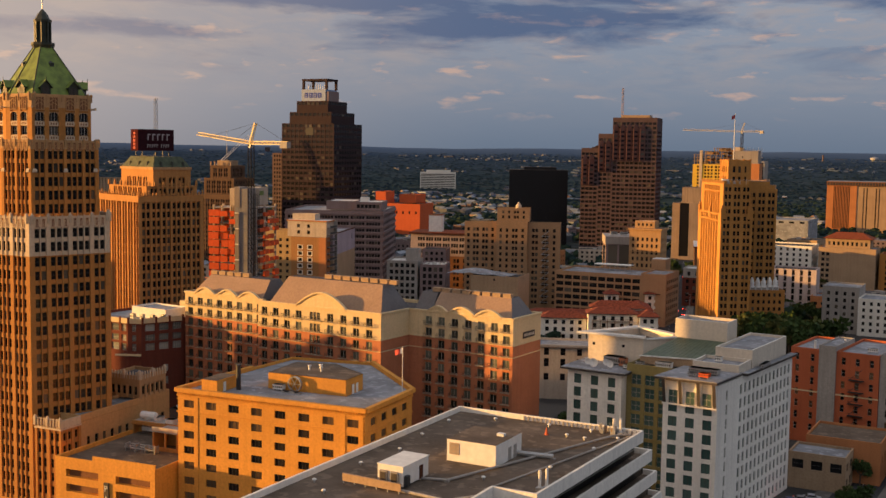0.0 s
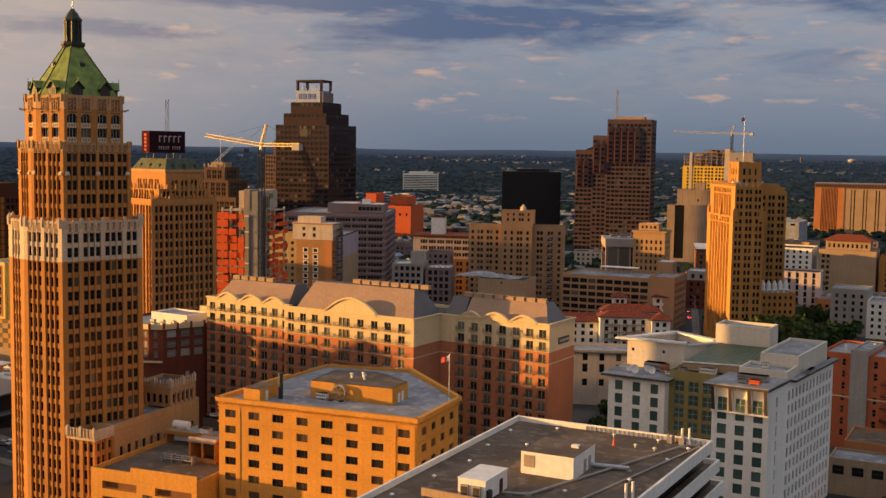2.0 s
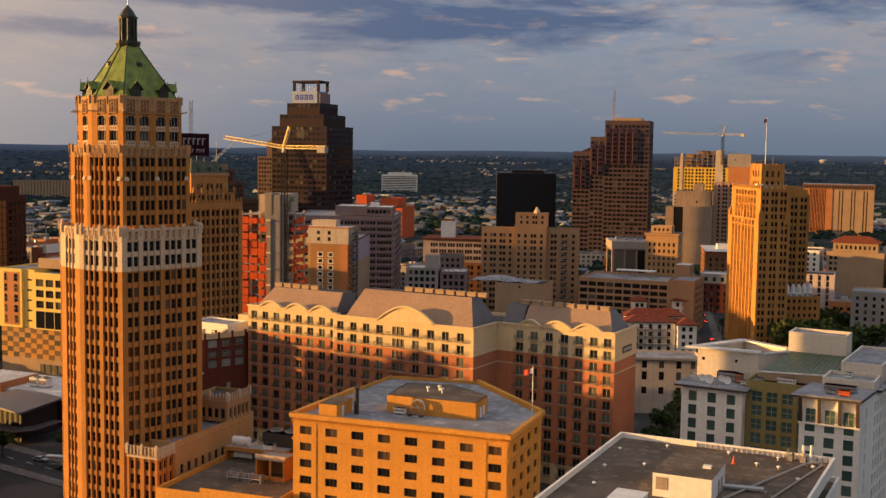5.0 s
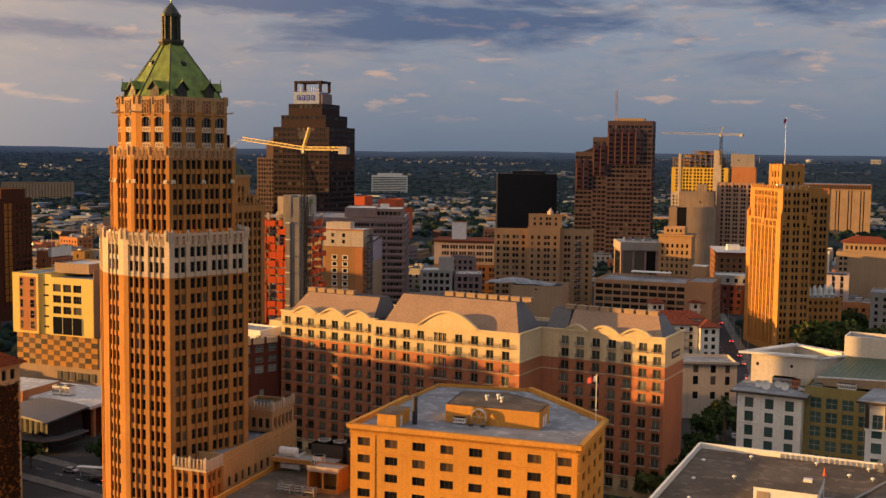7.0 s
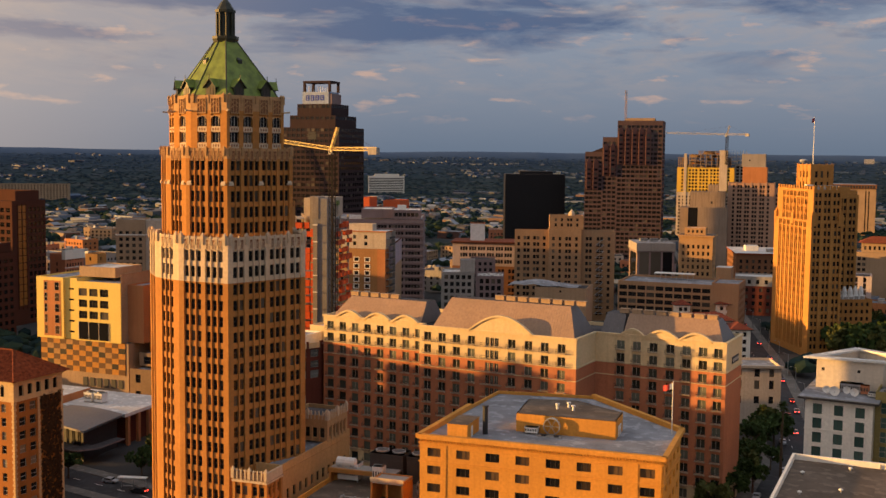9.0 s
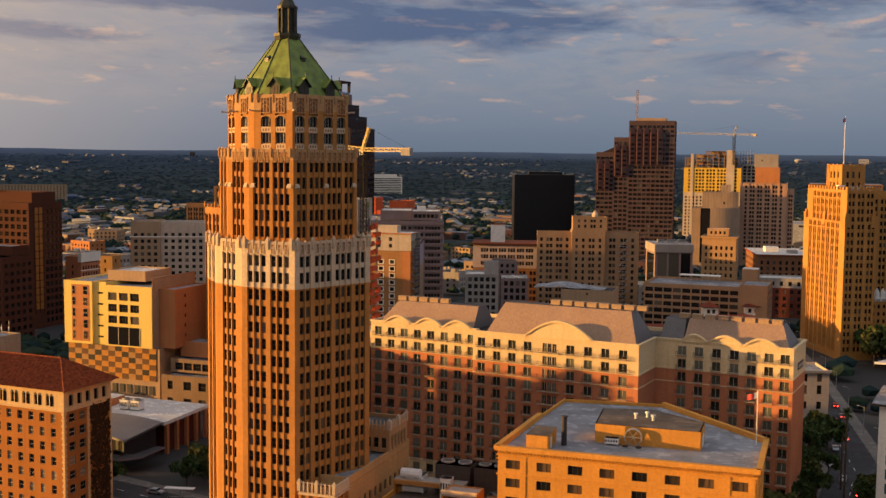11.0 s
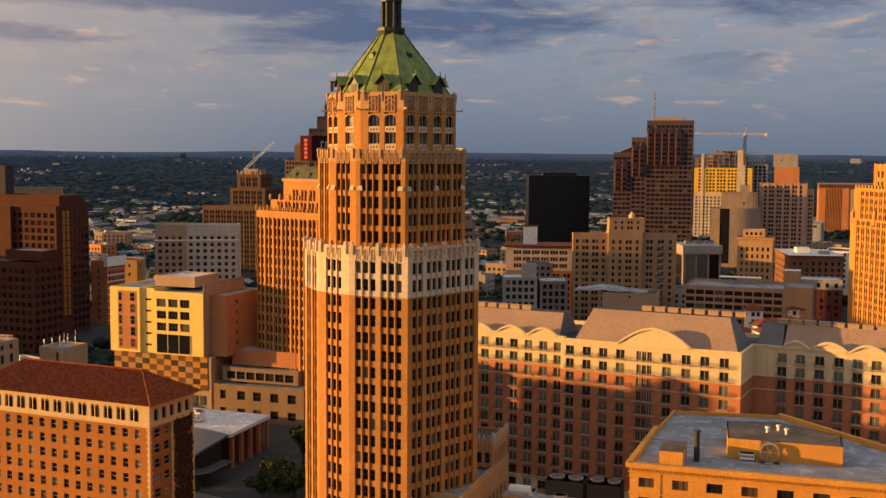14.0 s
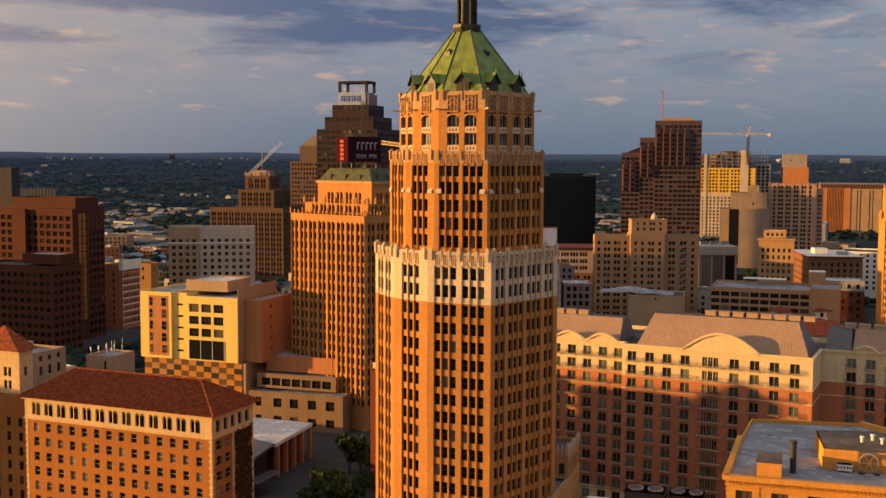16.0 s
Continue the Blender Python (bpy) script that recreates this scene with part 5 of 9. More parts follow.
for lx, ly, r in ((2.2, 19, 0.9), (4.2, 18.0, 1.2), (6.6, 20.5, 0.9), (8.6, 18.6, 1.0)):
    t = thing("satellite_dish", *on(WH, lx, ly), 0, "white satellite dish on the flat roof", "satellite dish", "satellite dishes", z=34.2)
    m = Mesher(); cyl(m, 0, 0, 0, 1.1, 0.08, STEEL, 6); part("mast", m, t)
    m = Mesher()
    for k in range(12):
        a0, a1 = k * math.pi / 6, (k + 1) * math.pi / 6
        m.face([(0, 0.1, 1.3), (r * math.cos(a0), -0.3, 1.3 + r * math.sin(a0)), (r * math.cos(a1), -0.3, 1.3 + r * math.sin(a1))], PAINTW)
        m.face([(0, 0.14, 1.3), (r * math.cos(a1), -0.26, 1.3 + r * math.sin(a1)), (r * math.cos(a0), -0.26, 1.3 + r * math.sin(a0))], PAINTW)
    part("reflector", m, t)
for lx, ly, z, w, d, h, mt in ((4.5, 23.5, 34.2, 5, 3, 2.2, STEEL), (9.5, 22, 34.2, 1.8, 1.8, 2.4, REDBR), (11.5, 20, 34.2, 1.6, 1.6, 1.2, PAINTW), (20.5, 19.6, 35.5, 4.2, 1.6, 1.8, PAINTW), (15, 19.6, 35.5, 2.0, 1.5, 1.2, STEEL), (33.5, 8.0, 37.6, 7.0, 2.6, 1.5, CONC), (37.5, 3.6, 37.6, 2.4, 1.8, 1.3, ORANGE), (34.6, 4.4, 37.6, 2.0, 1.6, 1.0, STEEL), (36, 19.5, 38.8, 1.6, 1.4, 1.5, PAINTW), (45.2, 26, 37.2, 1.2, 6.0, 1.2, STEEL)):
    plant_box("roof_unit", *on(WH, lx, ly), z, w, d, h, mt, "weathered roof plant unit on the white hotel", yaw=0)

# ---- hotel tower with rooftop sign ----
DRST = wall_mat("brown_tan_stone", (0.45, 0.215, 0.072))
DR = thing("hotel_tower_with_sign", -362.9, 311.7, -14.0, "tan stone hotel tower with green roof and big rooftop sign", "hotel")


def ribbed_block(t, o, z0, z1, groups, w, gap, pier, rows, wall, roof=None, limit=150, span=None, visible=(0, 1, 3), nz=1, name="wall", parapet=0.8, d1=0.3):
    m, slots = Mesher(), []
    n = len(o)
    for i in range(n):
        a, b = o[i], o[(i + 1) % n]
        if i in visible:
            ribbed(m, slots, a, b, z0, z1, grouped(seglen(a, b), groups[i % len(groups)], w, gap, pier), rows, wall, span, d1)
        else:
            m.face([(*a, z0), (*b, z0), (*b, z1), (*a, z1)], wall)
    inner, zr = roof_on(m, o, z1, roof or ROOFD, wall, parapet)
    m.face([(x, y, zr) for x, y in inner], roof or ROOFD)
    part(name, m, t)
    windows(t, slots, limit=limit, nz=nz)


ribbed_block(DR, rect(0, 0, 35, 29), 0, 71.0, [[2] * 8, [2] * 6], 1.6, 0.4, 0.85, storeys(8.0, 18, 3.4, 2.3), DRST, limit=280, d1=0.55)
ribbed_block(DR, rect(3, 10, 28.8, 26.8), 71.0, 81.6, [[2, 2, 2, 2], [2, 2, 2]], 1.2, 0.5, 1.5, [(72.2, 74.8), (75.6, 77.6)], DRST, limit=60, d1=0.5)
m = Mesher(); m.poly(rect(2.6, 9.6, 29.2, 27.2), 81.0, 82.0, TERRAC, ROOFD, True); part("cornice", m, DR, "pale stone cornice")
ribbed_block(DR, rect(1.2, 5.5, 31.5, 28.0), 71.0, 74.6, [[2] * 6, [2] * 5], 1.3, 0.4, 1.0, [(71.6, 73.6)], DRST, limit=0, d1=0.4, name="setback_wall")
for k in range(7):
    for px, py in ((1.2 + k * 5.0, 5.4), (31.5, 5.5 + k * 3.7)):
        m = Mesher(); m.box(px - 0.35, py - 0.35, 74.6, px + 0.35, py + 0.35, 76.0, DRST); m.face([(px - 0.35, py - 0.35, 76.0), (px + 0.35, py - 0.35, 76.0), (px, py, 77.0)], DRST); m.face([(px + 0.35, py - 0.35, 76.0), (px + 0.35, py + 0.35, 76.0), (px, py, 77.0)], DRST); m.face([(px - 0.35, py + 0.35, 76.0), (px - 0.35, py - 0.35, 76.0), (px, py, 77.0)], DRST)
        part("finial", m, DR)
m = Mesher()
for s in range(19):
    for face_, (px, py) in ((0, (s * 2.0, 0.0)), (1, (35.0, s * 1.58))):
        m.box(px - 0.22, py - 0.22, 71.0, px + 0.22, py + 0.22, 72.2 + (0.8 if s % 3 == 0 else 0), DRST)
part("finial_field", m, DR, kind="stuff")
m = Mesher()
rr, r2 = rect(3.2, 10.0, 28.6, 26.8), rect(6.5, 12.5, 25.5, 24.5)
for i in range(4):
    j = (i + 1) % 4
    m.face([(*rr[i], 82.0), (*rr[j], 82.0), (*r2[j], 86.2), (*r2[i], 86.2)], VERDI)
m.face([(*p, 86.2) for p in r2], ROOFD)
part("mansard_roof", m, DR, "green copper mansard")
for k in range(3):
    m = Mesher(); cyl(m, 9.0 + k * 7.0, 10.9, 82.2, 84.2, 0.8, COPPERD, 8, 0.5); part("dormer", m, DR)
    m = Mesher(); cyl(m, 27.7, 14.0 + k * 5.0, 82.2, 84.2, 0.8, COPPERD, 8, 0.5); part("dormer", m, DR)
SIGNB = plain_mat("sign_dark_red", (0.030, 0.008, 0.012), rough=1.0)
SIGNR = plain_mat("sign_red", (0.05, 0.005, 0.008), rough=1.0)
SIGNM = plain_mat("dull_sign_mark", (0.40, 0.36, 0.37), rough=0.8)
SIGNV = plain_mat("rose_sign_mark", (0.42, 0.10, 0.08), rough=0.8)
SGN = thing("rooftop_sign", *on(DR, 13.0, 10.5), -14.0, "large dark red rooftop sign box with pale marks", "sign", z=86.2)
m = Mesher(); m.box(0, -1.5, 2.2, 6.0, 14.5, 10.8, SIGNB); part("box", m, SGN)
m = Mesher(); m.box(0.15, -1.6, 2.4, 5.85, -1.52, 10.6, SIGNR); part("side_panel", m, SGN, "red side panel")
m = Mesher()
for k in range(5):
    m.box(6.02, 2.6 + k * 2.15, 6.4, 6.1, 3.05 + k * 2.15, 9.0, SIGNM); m.box(6.02, 3.05 + k * 2.15, 8.5, 6.1, 4.0 + k * 2.15, 9.0, SIGNM)
for k in range(10):
    if k != 5:
        m.box(6.02, 2.5 + k * 1.02, 3.5, 6.1, 2.75 + k * 1.02, 4.8, SIGNM); m.box(6.02, 2.75 + k * 1.02, 4.4, 6.1, 3.1 + k * 1.02, 4.8, SIGNM)
for k in range(5):
    m.box(2.2, -1.66, 2.9 + k * 1.45, 3.8, -1.61, 3.9 + k * 1.45, SIGNV)
part("mark", m, SGN, "pale plain marks", kind="stuff")
for x, y in ((0.5, 0.5), (5.5, 0.5), (0.5, 12.5), (5.5, 12.5), (5.5, 6.5)):
    m = Mesher(); m.beam((x, y, 0), (x, y, 2.3), 0.15, IRON); part("leg", m, SGN)


def lattice_mast(name, x, y, z, h, w, mat, label, n=10):
    t = thing(name, x, y, 0, label, "mast", z=z)
    m = Mesher()
    for sx_ in (-1, 1):
        for sy_ in (-1, 1):
            m.beam((sx_ * w, sy_ * w, 0), (sx_ * w * 0.7, sy_ * w * 0.7, h), w * 0.14, mat)
    for k in range(n):
        z0, z1 = h * k / n, h * (k + 1) / n
        for sg in (-1, 1):
            m.beam((-w, sg * w, z0), (w, sg * w, z1), w * 0.09, mat); m.beam((sg * w, -w, z0), (sg * w, w, z1), w * 0.09, mat)
            m.beam((-w, sg * w, z0), (w, sg * w, z0), w * 0.09, mat)
    part("lattice", m, t)
    return t


lattice_mast("radio_mast", *on(DR, 17, 18), 86.2, 23.4, 0.6, IRON, "dark lattice radio mast on the hotel roof")

# ---- yellow hospital block ----
YEL = thing("yellow_office_block", -411.0, 290.0, 6.0, "yellow rendered block over a chequered glass base", "office building")
tower_block(YEL, rect(0, 0, 12.5, 26), 20.5, 43.5, YELBR, {0: ([(3.8, 5.2), (8.3, 10.6)], storeys(22.0, 5, 4.2, 3.2))}, ROOFG, 0.6, GLASSC, FRAMEL)
tower_block(YEL, rect(18.0, 0, 38.5, 28), 20.5, 42.6, YELBR, {0: ([(1.6, 5.4), (6.4, 10.2), (11.2, 15.0)], [(28.8, 31.6), (33.0, 35.8), (37.2, 40.0)]), 1: ([(4, 5)], [(30, 31)])}, ROOFG, 0.6, GLASS, FRAMED, 3, 2)
tower_block(YEL, rect(12.5, 1.0, 18.0, 26), 20.5, 43.4, YELBR, {0: ([(1.6, 4.2)], storeys(23.0, 5, 4.0, 0.7))}, ROOFG, 0.6, GLASS)
m = Mesher(); m.box(3.4, -0.06, 21.4, 11.4, -0.02, 42.2, PINKBR); part("slot_panel", m, YEL, "warm brick slot panel")
windows(YEL, [(4.4, -0.1, z, 0.0, 1.3, 3.0) for z in (22.2, 26.3, 30.4, 34.5, 38.6)] + [(9.6, -0.1, z, 0.0, 2.0, 3.0) for z in (22.2, 26.3, 30.4, 34.5, 38.6)], GLASSC, FRAMEL)
m = Mesher(); m.box(19.4, -0.07, 21.0, 33.4, -0.03, 27.6, GLASS)
for k in range(4):
    m.box(19.4 + k * 4.6, -0.2, 21.0, 19.6 + k * 4.6, -0.05, 27.6, FRAMEL)
part("glazed_lobby", m, YEL, "tall dark glazed opening")
tower_block(YEL, rect(13.5, 8, 30, 24), 43.4, 47.2, TANST, {}, ROOFW, 0.5)
tower_block(YEL, rect(38.6, 4, 45.5, 26), 20.5, 41.8, PINKBR, {1: ([(6, 7)], storeys(24, 5, 3.6, 1.2))}, ROOFG, 0.5)
tower_block(YEL, rect(38.45, 0.3, 38.6, 27), 20.5, 46.0, TANST, {}, ROOFG, 0.2)
tower_block(YEL, rect(0.5, 1.5, 40.5, 26), 0, 20.4, TANST, {}, ROOFG, 0.2)
CHQ = [plain_mat("amber_panel", (0.42, 0.18, 0.025), 0.4), plain_mat("brown_panel", (0.10, 0.045, 0.018), 0.4), plain_mat("dark_panel", (0.02, 0.015, 0.012), 0.4), plain_mat("tan_panel", (0.34, 0.18, 0.06), 0.4)]
rq = random.Random(11)
pan = {}
for r in range(6):
    for c in range(13):
        t = rq.choice([0, 3, 0]) if (r + c) % 2 else rq.choice([1, 2, 1])
        wq = 2.95
        if t not in pan:
            mm = Mesher(); mm.box(0, -0.25, 0, wq, 0, 1.95, CHQ[t]); pan[t] = mm.mesh("panel")
        ob = new("panel", pan[t]); ob.parent = YEL; ob.matrix_local = pose(0.6 + c * 2.97 + (0.0), 1.5, 8.5 + r * 1.98)
m = Mesher()
for k in range(6):
    m.box(20 + k * 3.2, 1.2, 3.4, 22 + k * 3.2, 1.5, 6.6, IRON)
part("ground_window", m, YEL, kind="stuff")
# low civic block between the yellow block and the hotel tower
# tan stone darkened, the block's shade is in this colour
CVST = wall_mat("shaded_civic_stone", (0.25, 0.165, 0.10))
CV = thing("stone_civic_block", -371, 290, 8, "low stone civic block with pilasters and terraces", "building")
tower_block(CV, rect(4, 2, 38, 24), 0, 12.2, CVST, {0: ([(2.5, 4.6), (9, 12), (15, 18), (21.5, 24.5), (28, 31)], [(1.5, 4.2), (7.2, 10.2)])}, ROOFG, 0.8)
tower_block(CV, rect(4, 8, 33, 24), 12.2, 17.0, CVST, {0: (grouped(29, [1] * 7, 3.2, 0, 0.5), [(13.0, 15.6)])}, ROOFG, 0.6)
tower_block(CV, rect(5, 13, 33, 24), 17.0, 22.5, PINKBR, {}, ROOFG, 0.6)

# ---- clay roofed hotel ----
GLASSR = glass_mat("half_blind_glass", blind=(0.26, 0.21, 0.15), share=0.35)
ARCT = wall_mat("amber_cast_stone", (0.60, 0.42, 0.22), dirt=0.3)
IVY = plain_mat("rusty_ivy", (0.055, 0.028, 0.012), rough=0.9, vary=0.6, scale=1.2)
GLASSN = glass_mat("black_arcade_glass", col=(0.006, 0.006, 0.006), blind=(0.05, 0.035, 0.02), share=0.2)
RH = thing("clay_roofed_hotel", -341.5, 171.4, 3.6, "orange brick hotel with arcaded top storey and clay tiled roof", "hotel")
rh_cols = even(48.0, 14, 1.45, 0.6)
rr_ = [(30.2 - 3.35 * k - 2.0, 30.2 - 3.35 * k) for k in range(9)][::-1]
m, slots = Mesher(), []
ro = rect(0, 0, 50, 16)
facade(m, slots, ro[0], ro[1], 0, 31.0, [(a + 1.0, b + 1.0) for a, b in rh_cols], rr_, HOTBR, 0.3)
facade(m, slots, ro[1], ro[2], 0, 31.0, [(1.6, 3.6), (5.0, 7.0)], rr_, HOTBR, 0.3)
for i in (2, 3):
    m.face([(*ro[i], 0), (*ro[(i + 1) % 4], 0), (*ro[(i + 1) % 4], 36.0), (*ro[i], 36.0)], HOTBR)
part("wall", m, RH)
m, arc = Mesher(), []
facade(m, arc, ro[0], ro[1], 31.0, 36.0, [(c - 1.15, c - 0.15) for c in [3.2 + 3.55 * k for k in range(13)]] + [], [(32.0, 34.4)], ARCT, 0.5)
for i in (1,):
    facade(m, arc, ro[i], ro[i + 1], 31.0, 36.0, even(16, 5, 1.5, 1.0), [(32.0, 34.6)], ARCT, 0.5)
part("arcade_wall", m, RH, "tan arcaded top storey")
# paired arch of each arcade bay
s2 = []
m = Mesher()
for k in range(13):
    c = 3.2 + 3.55 * k
    s2.append((c + 0.65, -0.02, 32.0, 0.0, 1.0, 2.4))
    for cc in (c - 0.65, c + 0.65):
        n = 6
        for q in range(n):
            a0, a1 = math.pi * q / n, math.pi * (q + 1) / n
            m.face([(cc, -0.04, 34.4), (cc + 0.5 * math.cos(a0), -0.04, 34.4 + 0.5 * math.sin(a0)), (cc + 0.5 * math.cos(a1), -0.04, 34.4 + 0.5 * math.sin(a1))], IRON)
part("arch_heads", m, RH, "dark round arch heads", kind="stuff")
windows(RH, slots, GLASSR, FRAMEL, 1, 2, limit=240)
windows(RH, arc + s2, GLASSN, FRAMED, 1, 1, limit=40)
m = Mesher()
ri = random.Random(77)
for k in range(900):
    y, z = ri.uniform(8.6, 15.2), 31.0 * ri.random() ** 0.8
    w = ri.uniform(0.25, 0.6)
    p = [(50.05 + ri.uniform(0, 0.3), y + w * math.cos(a), z + w * math.sin(a)) for a in (0.3, 1.6, 2.9, 4.2, 5.4)]
    m.face(p, IVY)
part("ivy", m, RH, "rusty ivy over the side wall", kind="stuff")
for nm, z0, z1, out in (("string_course", 30.9, 31.2, 0.25), ("eave", 35.5, 36.0, 0.5)):
    m = Mesher(); m.poly([(-out, -out), (50 + out, -out), (50 + out, 16 + out), (-out, 16 + out)], z0, z1, ARCT, None, True); part(nm, m, RH)
m = Mesher()
for k in range(44):
    w = 0.75 if k % 2 else 0.5
    m.box(50 - w, -0.08, k * 0.7, 50.06, 0, k * 0.7 + 0.62, ARCT); m.box(50.0, -0.08, k * 0.7, 50.08, w, k * 0.7 + 0.62, ARCT)
    m.box(0.9 - w, -0.08, k * 0.7, 0.9, 0, k * 0.7 + 0.62, ARCT)
    m.box(50.0, 15.4, k * 0.7, 50.08, 16.06, k * 0.7 + 0.62, ARCT); m.box(50.0, 7.6, k * 0.7, 50.08, 8.0 + w * 0.6, k * 0.7 + 0.62, ARCT)
part("quoin_field", m, RH, "tan stone quoins", kind="stuff")
m = Mesher()
e, zt = 1.3, 41.6
E0 = [(-e, -e, 36.0), (50 + e, -e, 36.0), (50 + e, 16 + e, 36.0), (-e, 16 + e, 36.0)]
R0, R1 = (8.0, 8.0, zt), (42.0, 8.0, zt)
m.face([E0[0], E0[1], R1, R0], CLAY); m.face([E0[1], E0[2], R1], CLAY); m.face([E0[2], E0[3], R0, R1], CLAY); m.face([E0[3], E0[0], R0], CLAY)
RF = part("roof", m, RH, "weathered clay tile hip roof")
m = Mesher()
for k in range(96):
    x = -e + (50 + 2 * e) * (k + 0.5) / 96
    t = min(1.0, (x + e) / 9.3, (50 + e - x) / 9.3)
    m.beam((x, -e, 36.03), (x, -e + 9.3 * t, 36.03 + 5.6 * t), 0.12, CLAY, 5)
for k in range(34):
    y = -e + (16 + 2 * e) * (k + 0.5) / 34
    t = 1 - abs(y - 8) / 9.3
    m.beam((50 + e, y, 36.03), (50 + e - 9.3 * t, y, 36.03 + 5.6 * t), 0.12, CLAY, 5)
part("tile_field", m, RF, kind="stuff")
m = Mesher()
m.beam((8, 8, zt), (42, 8, zt), 0.25, CLAY, 6); m.beam(R1, E0[1], 0.22, CLAY, 6); m.beam(R1, E0[2], 0.22, CLAY, 6); m.beam(R0, E0[0], 0.22, CLAY, 6)
part("ridge_tiles", m, RF)
# its stair tower
RT = thing("clay_roofed_tower", -357.5, 172.0, 3.6, "cream upper stair tower with a clay pyramid roof", "tower")
tower_block(RT, rect(0, 0, 15.8, 14), 0, 35.5, HOTBR, {0: (even(15.8, 4, 1.15), rr_)}, CLAY, 0.1)
tower_block(RT, rect(0, 1, 12.2, 5.4), 35.5, 45.5, ARCT, {0: (grouped(12.2, [2, 2], 0.9, 0.4, 3.0), [(36.5, 38.5), (39.5, 41.6)]), 1: ([(1.6, 2.5)], [(39.5, 41.6)])}, CLAY, 0.1)
m = Mesher()
q = [(-1, 0, 45.5), (13.0, 0, 45.5), (13.0, 6.4, 45.5), (-1, 6.4, 45.5)]
for i in range(4):
    m.face([q[i], q[(i + 1) % 4], (6.1, 3.2, 51.0)], CLAY)
part("roof", m, RT, "clay pyramid roof")
RW = thing("rear_cream_block", -357.5, 172.0, 3.6, "weathered tan rear block beside the clay roofed tower", "building")
tower_block(RW, rect(0, 5.5, 12.2, 16.5), 0, 44.2, TANST, {1: (even(11, 3, 1.1), [(38.6, 40.8), (42.0, 43.2)])}, ROOFG, 0.8, limit=40)
m = Mesher(); m.face([(12.25, 6.0, 36.2), (15.6, 6.0, 35.6), (15.6, 16.4, 35.6), (12.25, 16.4, 36.2)], CLAY); part("lean_roof", m, RW, "clay lean-to roof")
AB = thing("antenna_roof_block", *on(RH, -2.7, 24.0), 3.6, "tan block with roof antennas behind the clay roofed hotel", "building")
tower_block(AB, rect(0, 0, 7.7, 9.0), 0, 41.4, TANST, {0: ([(5.4, 6.2)], [(36.5, 40.2)])}, ROOFG, 0.6, limit=10)
for k in range(7):
    m = Mesher(); x, y = 0.8 + (k * 2.3) % 6.4, 1.0 + (k * 3.1) % 7.0
    m.beam((x, y, 40.8), (x, y, 43.2 + (k % 3) * 0.8), 0.07, STEEL); m.box(x - 0.15, y - 0.2, 42.2, x + 0.15, y - 0.06, 43.1, PAINTW); part("antenna", m, AB)


def simple(name, x, y, yaw, W, D, H, wall, label, category="office building", cols=(8, 6), w=1.6, h=1.9, pitch=3.5, first=1.2, top=1.5, roof=None, z0=0.0, limit=150, glass=None, nx=1, nz=1, faces=(0, 1, 3), parapet=0.9, frame=None, t=None, x0=0.0, y0=0.0):
    t = t or thing(name, x, y, yaw, label, category)
    n = max(1, int((H - z0 - first - top) / pitch))
    r = storeys(H - top - h - (n - 1) * pitch, n, pitch, h)
    fs = {i: ((lambda L, c=cols[i % 2]: even(L, c, w)), r) for i in faces}
    tower_block(t, rect(x0, y0, x0 + W, y0 + D), z0, H, wall, fs, roof, parapet, glass, frame, nx, nz, limit)
    return t


# ---- stepped bank tower ----
BB = thing("stepped_bank_tower", -610.8, 720.0, 7.0, "stepped brown granite bank tower with pale sign storey", "skyscraper")
for x0, y0, x1, y1, z0, z1, n0, n1 in ((0, 0, 50, 46, 0, 111, 12, 11), (5, 4, 45, 42, 111, 120.4, 9, 9), (10, 7, 40, 38, 120.4, 129.5, 7, 7)):
    nr = int((z1 - z0 - 1) / 4.3)
    r = storeys(z1 - 0.9 - 2.2 - (nr - 1) * 4.3, nr, 4.3, 2.2)
    tower_block(BB, rect(x0, y0, x1, y1), z0, z1, BROWNC, {0: ((lambda L, n=n0: even(L, n, 3.3, 0.4)), r), 1: ((lambda L, n=n1: even(L, n, 3.2, 0.4)), r)}, ROOFD, 0.5, limit=200)
SIGNBL = plain_mat("sign_blue", (0.01, 0.035, 0.30), rough=0.4)
SIGNW = plain_mat("cool_white_panel", (0.26, 0.33, 0.48), rough=0.6)
m = Mesher(); m.box(14, 8, 129.5, 37, 26, 139.0, SIGNW, ROOFD); part("sign_storey", m, BB, "pale sign storey")
m = Mesher(); m.box(33.5, 8.6, 129.5, 39.5, 25.4, 137.5, LILAC, ROOFD); part("plant_storey", m, BB)
m = Mesher()
for k in range(4):
    x = 17.0 + k * 4.3
    m.box(x, 7.85, 132.2, x + 3.2, 7.95, 136.3, SIGNBL)
    m.box(x + 0.9, 7.80, 133.0, x + 2.2, 7.84, 133.8, SIGNW); m.box(x + 0.9, 7.80, 134.6, x + 2.2, 7.84, 135.4, SIGNW)
part("sign_mark", m, BB, "plain blue sign marks", kind="stuff")
m = Mesher()
for x in (15.5, 37.5):
    for y in (9, 24):
        m.box(x - 0.9, y - 0.9, 139.0, x + 0.9, y + 0.9, 146.0, BROWNC)
m.box(14.4, 8.0, 146.0, 38.6, 10.4, 147.6, BROWNC); m.box(14.4, 22.8, 146.0, 38.6, 25.2, 147.6, BROWNC); m.box(14.4, 10.4, 146.0, 16.6, 22.8, 147.6, BROWNC); m.box(36.4, 10.4, 146.0, 38.6, 22.8, 147.6, BROWNC)
part("roof_frame", m, BB, "open granite roof frame")
m = Mesher()
rv = random.Random(2)
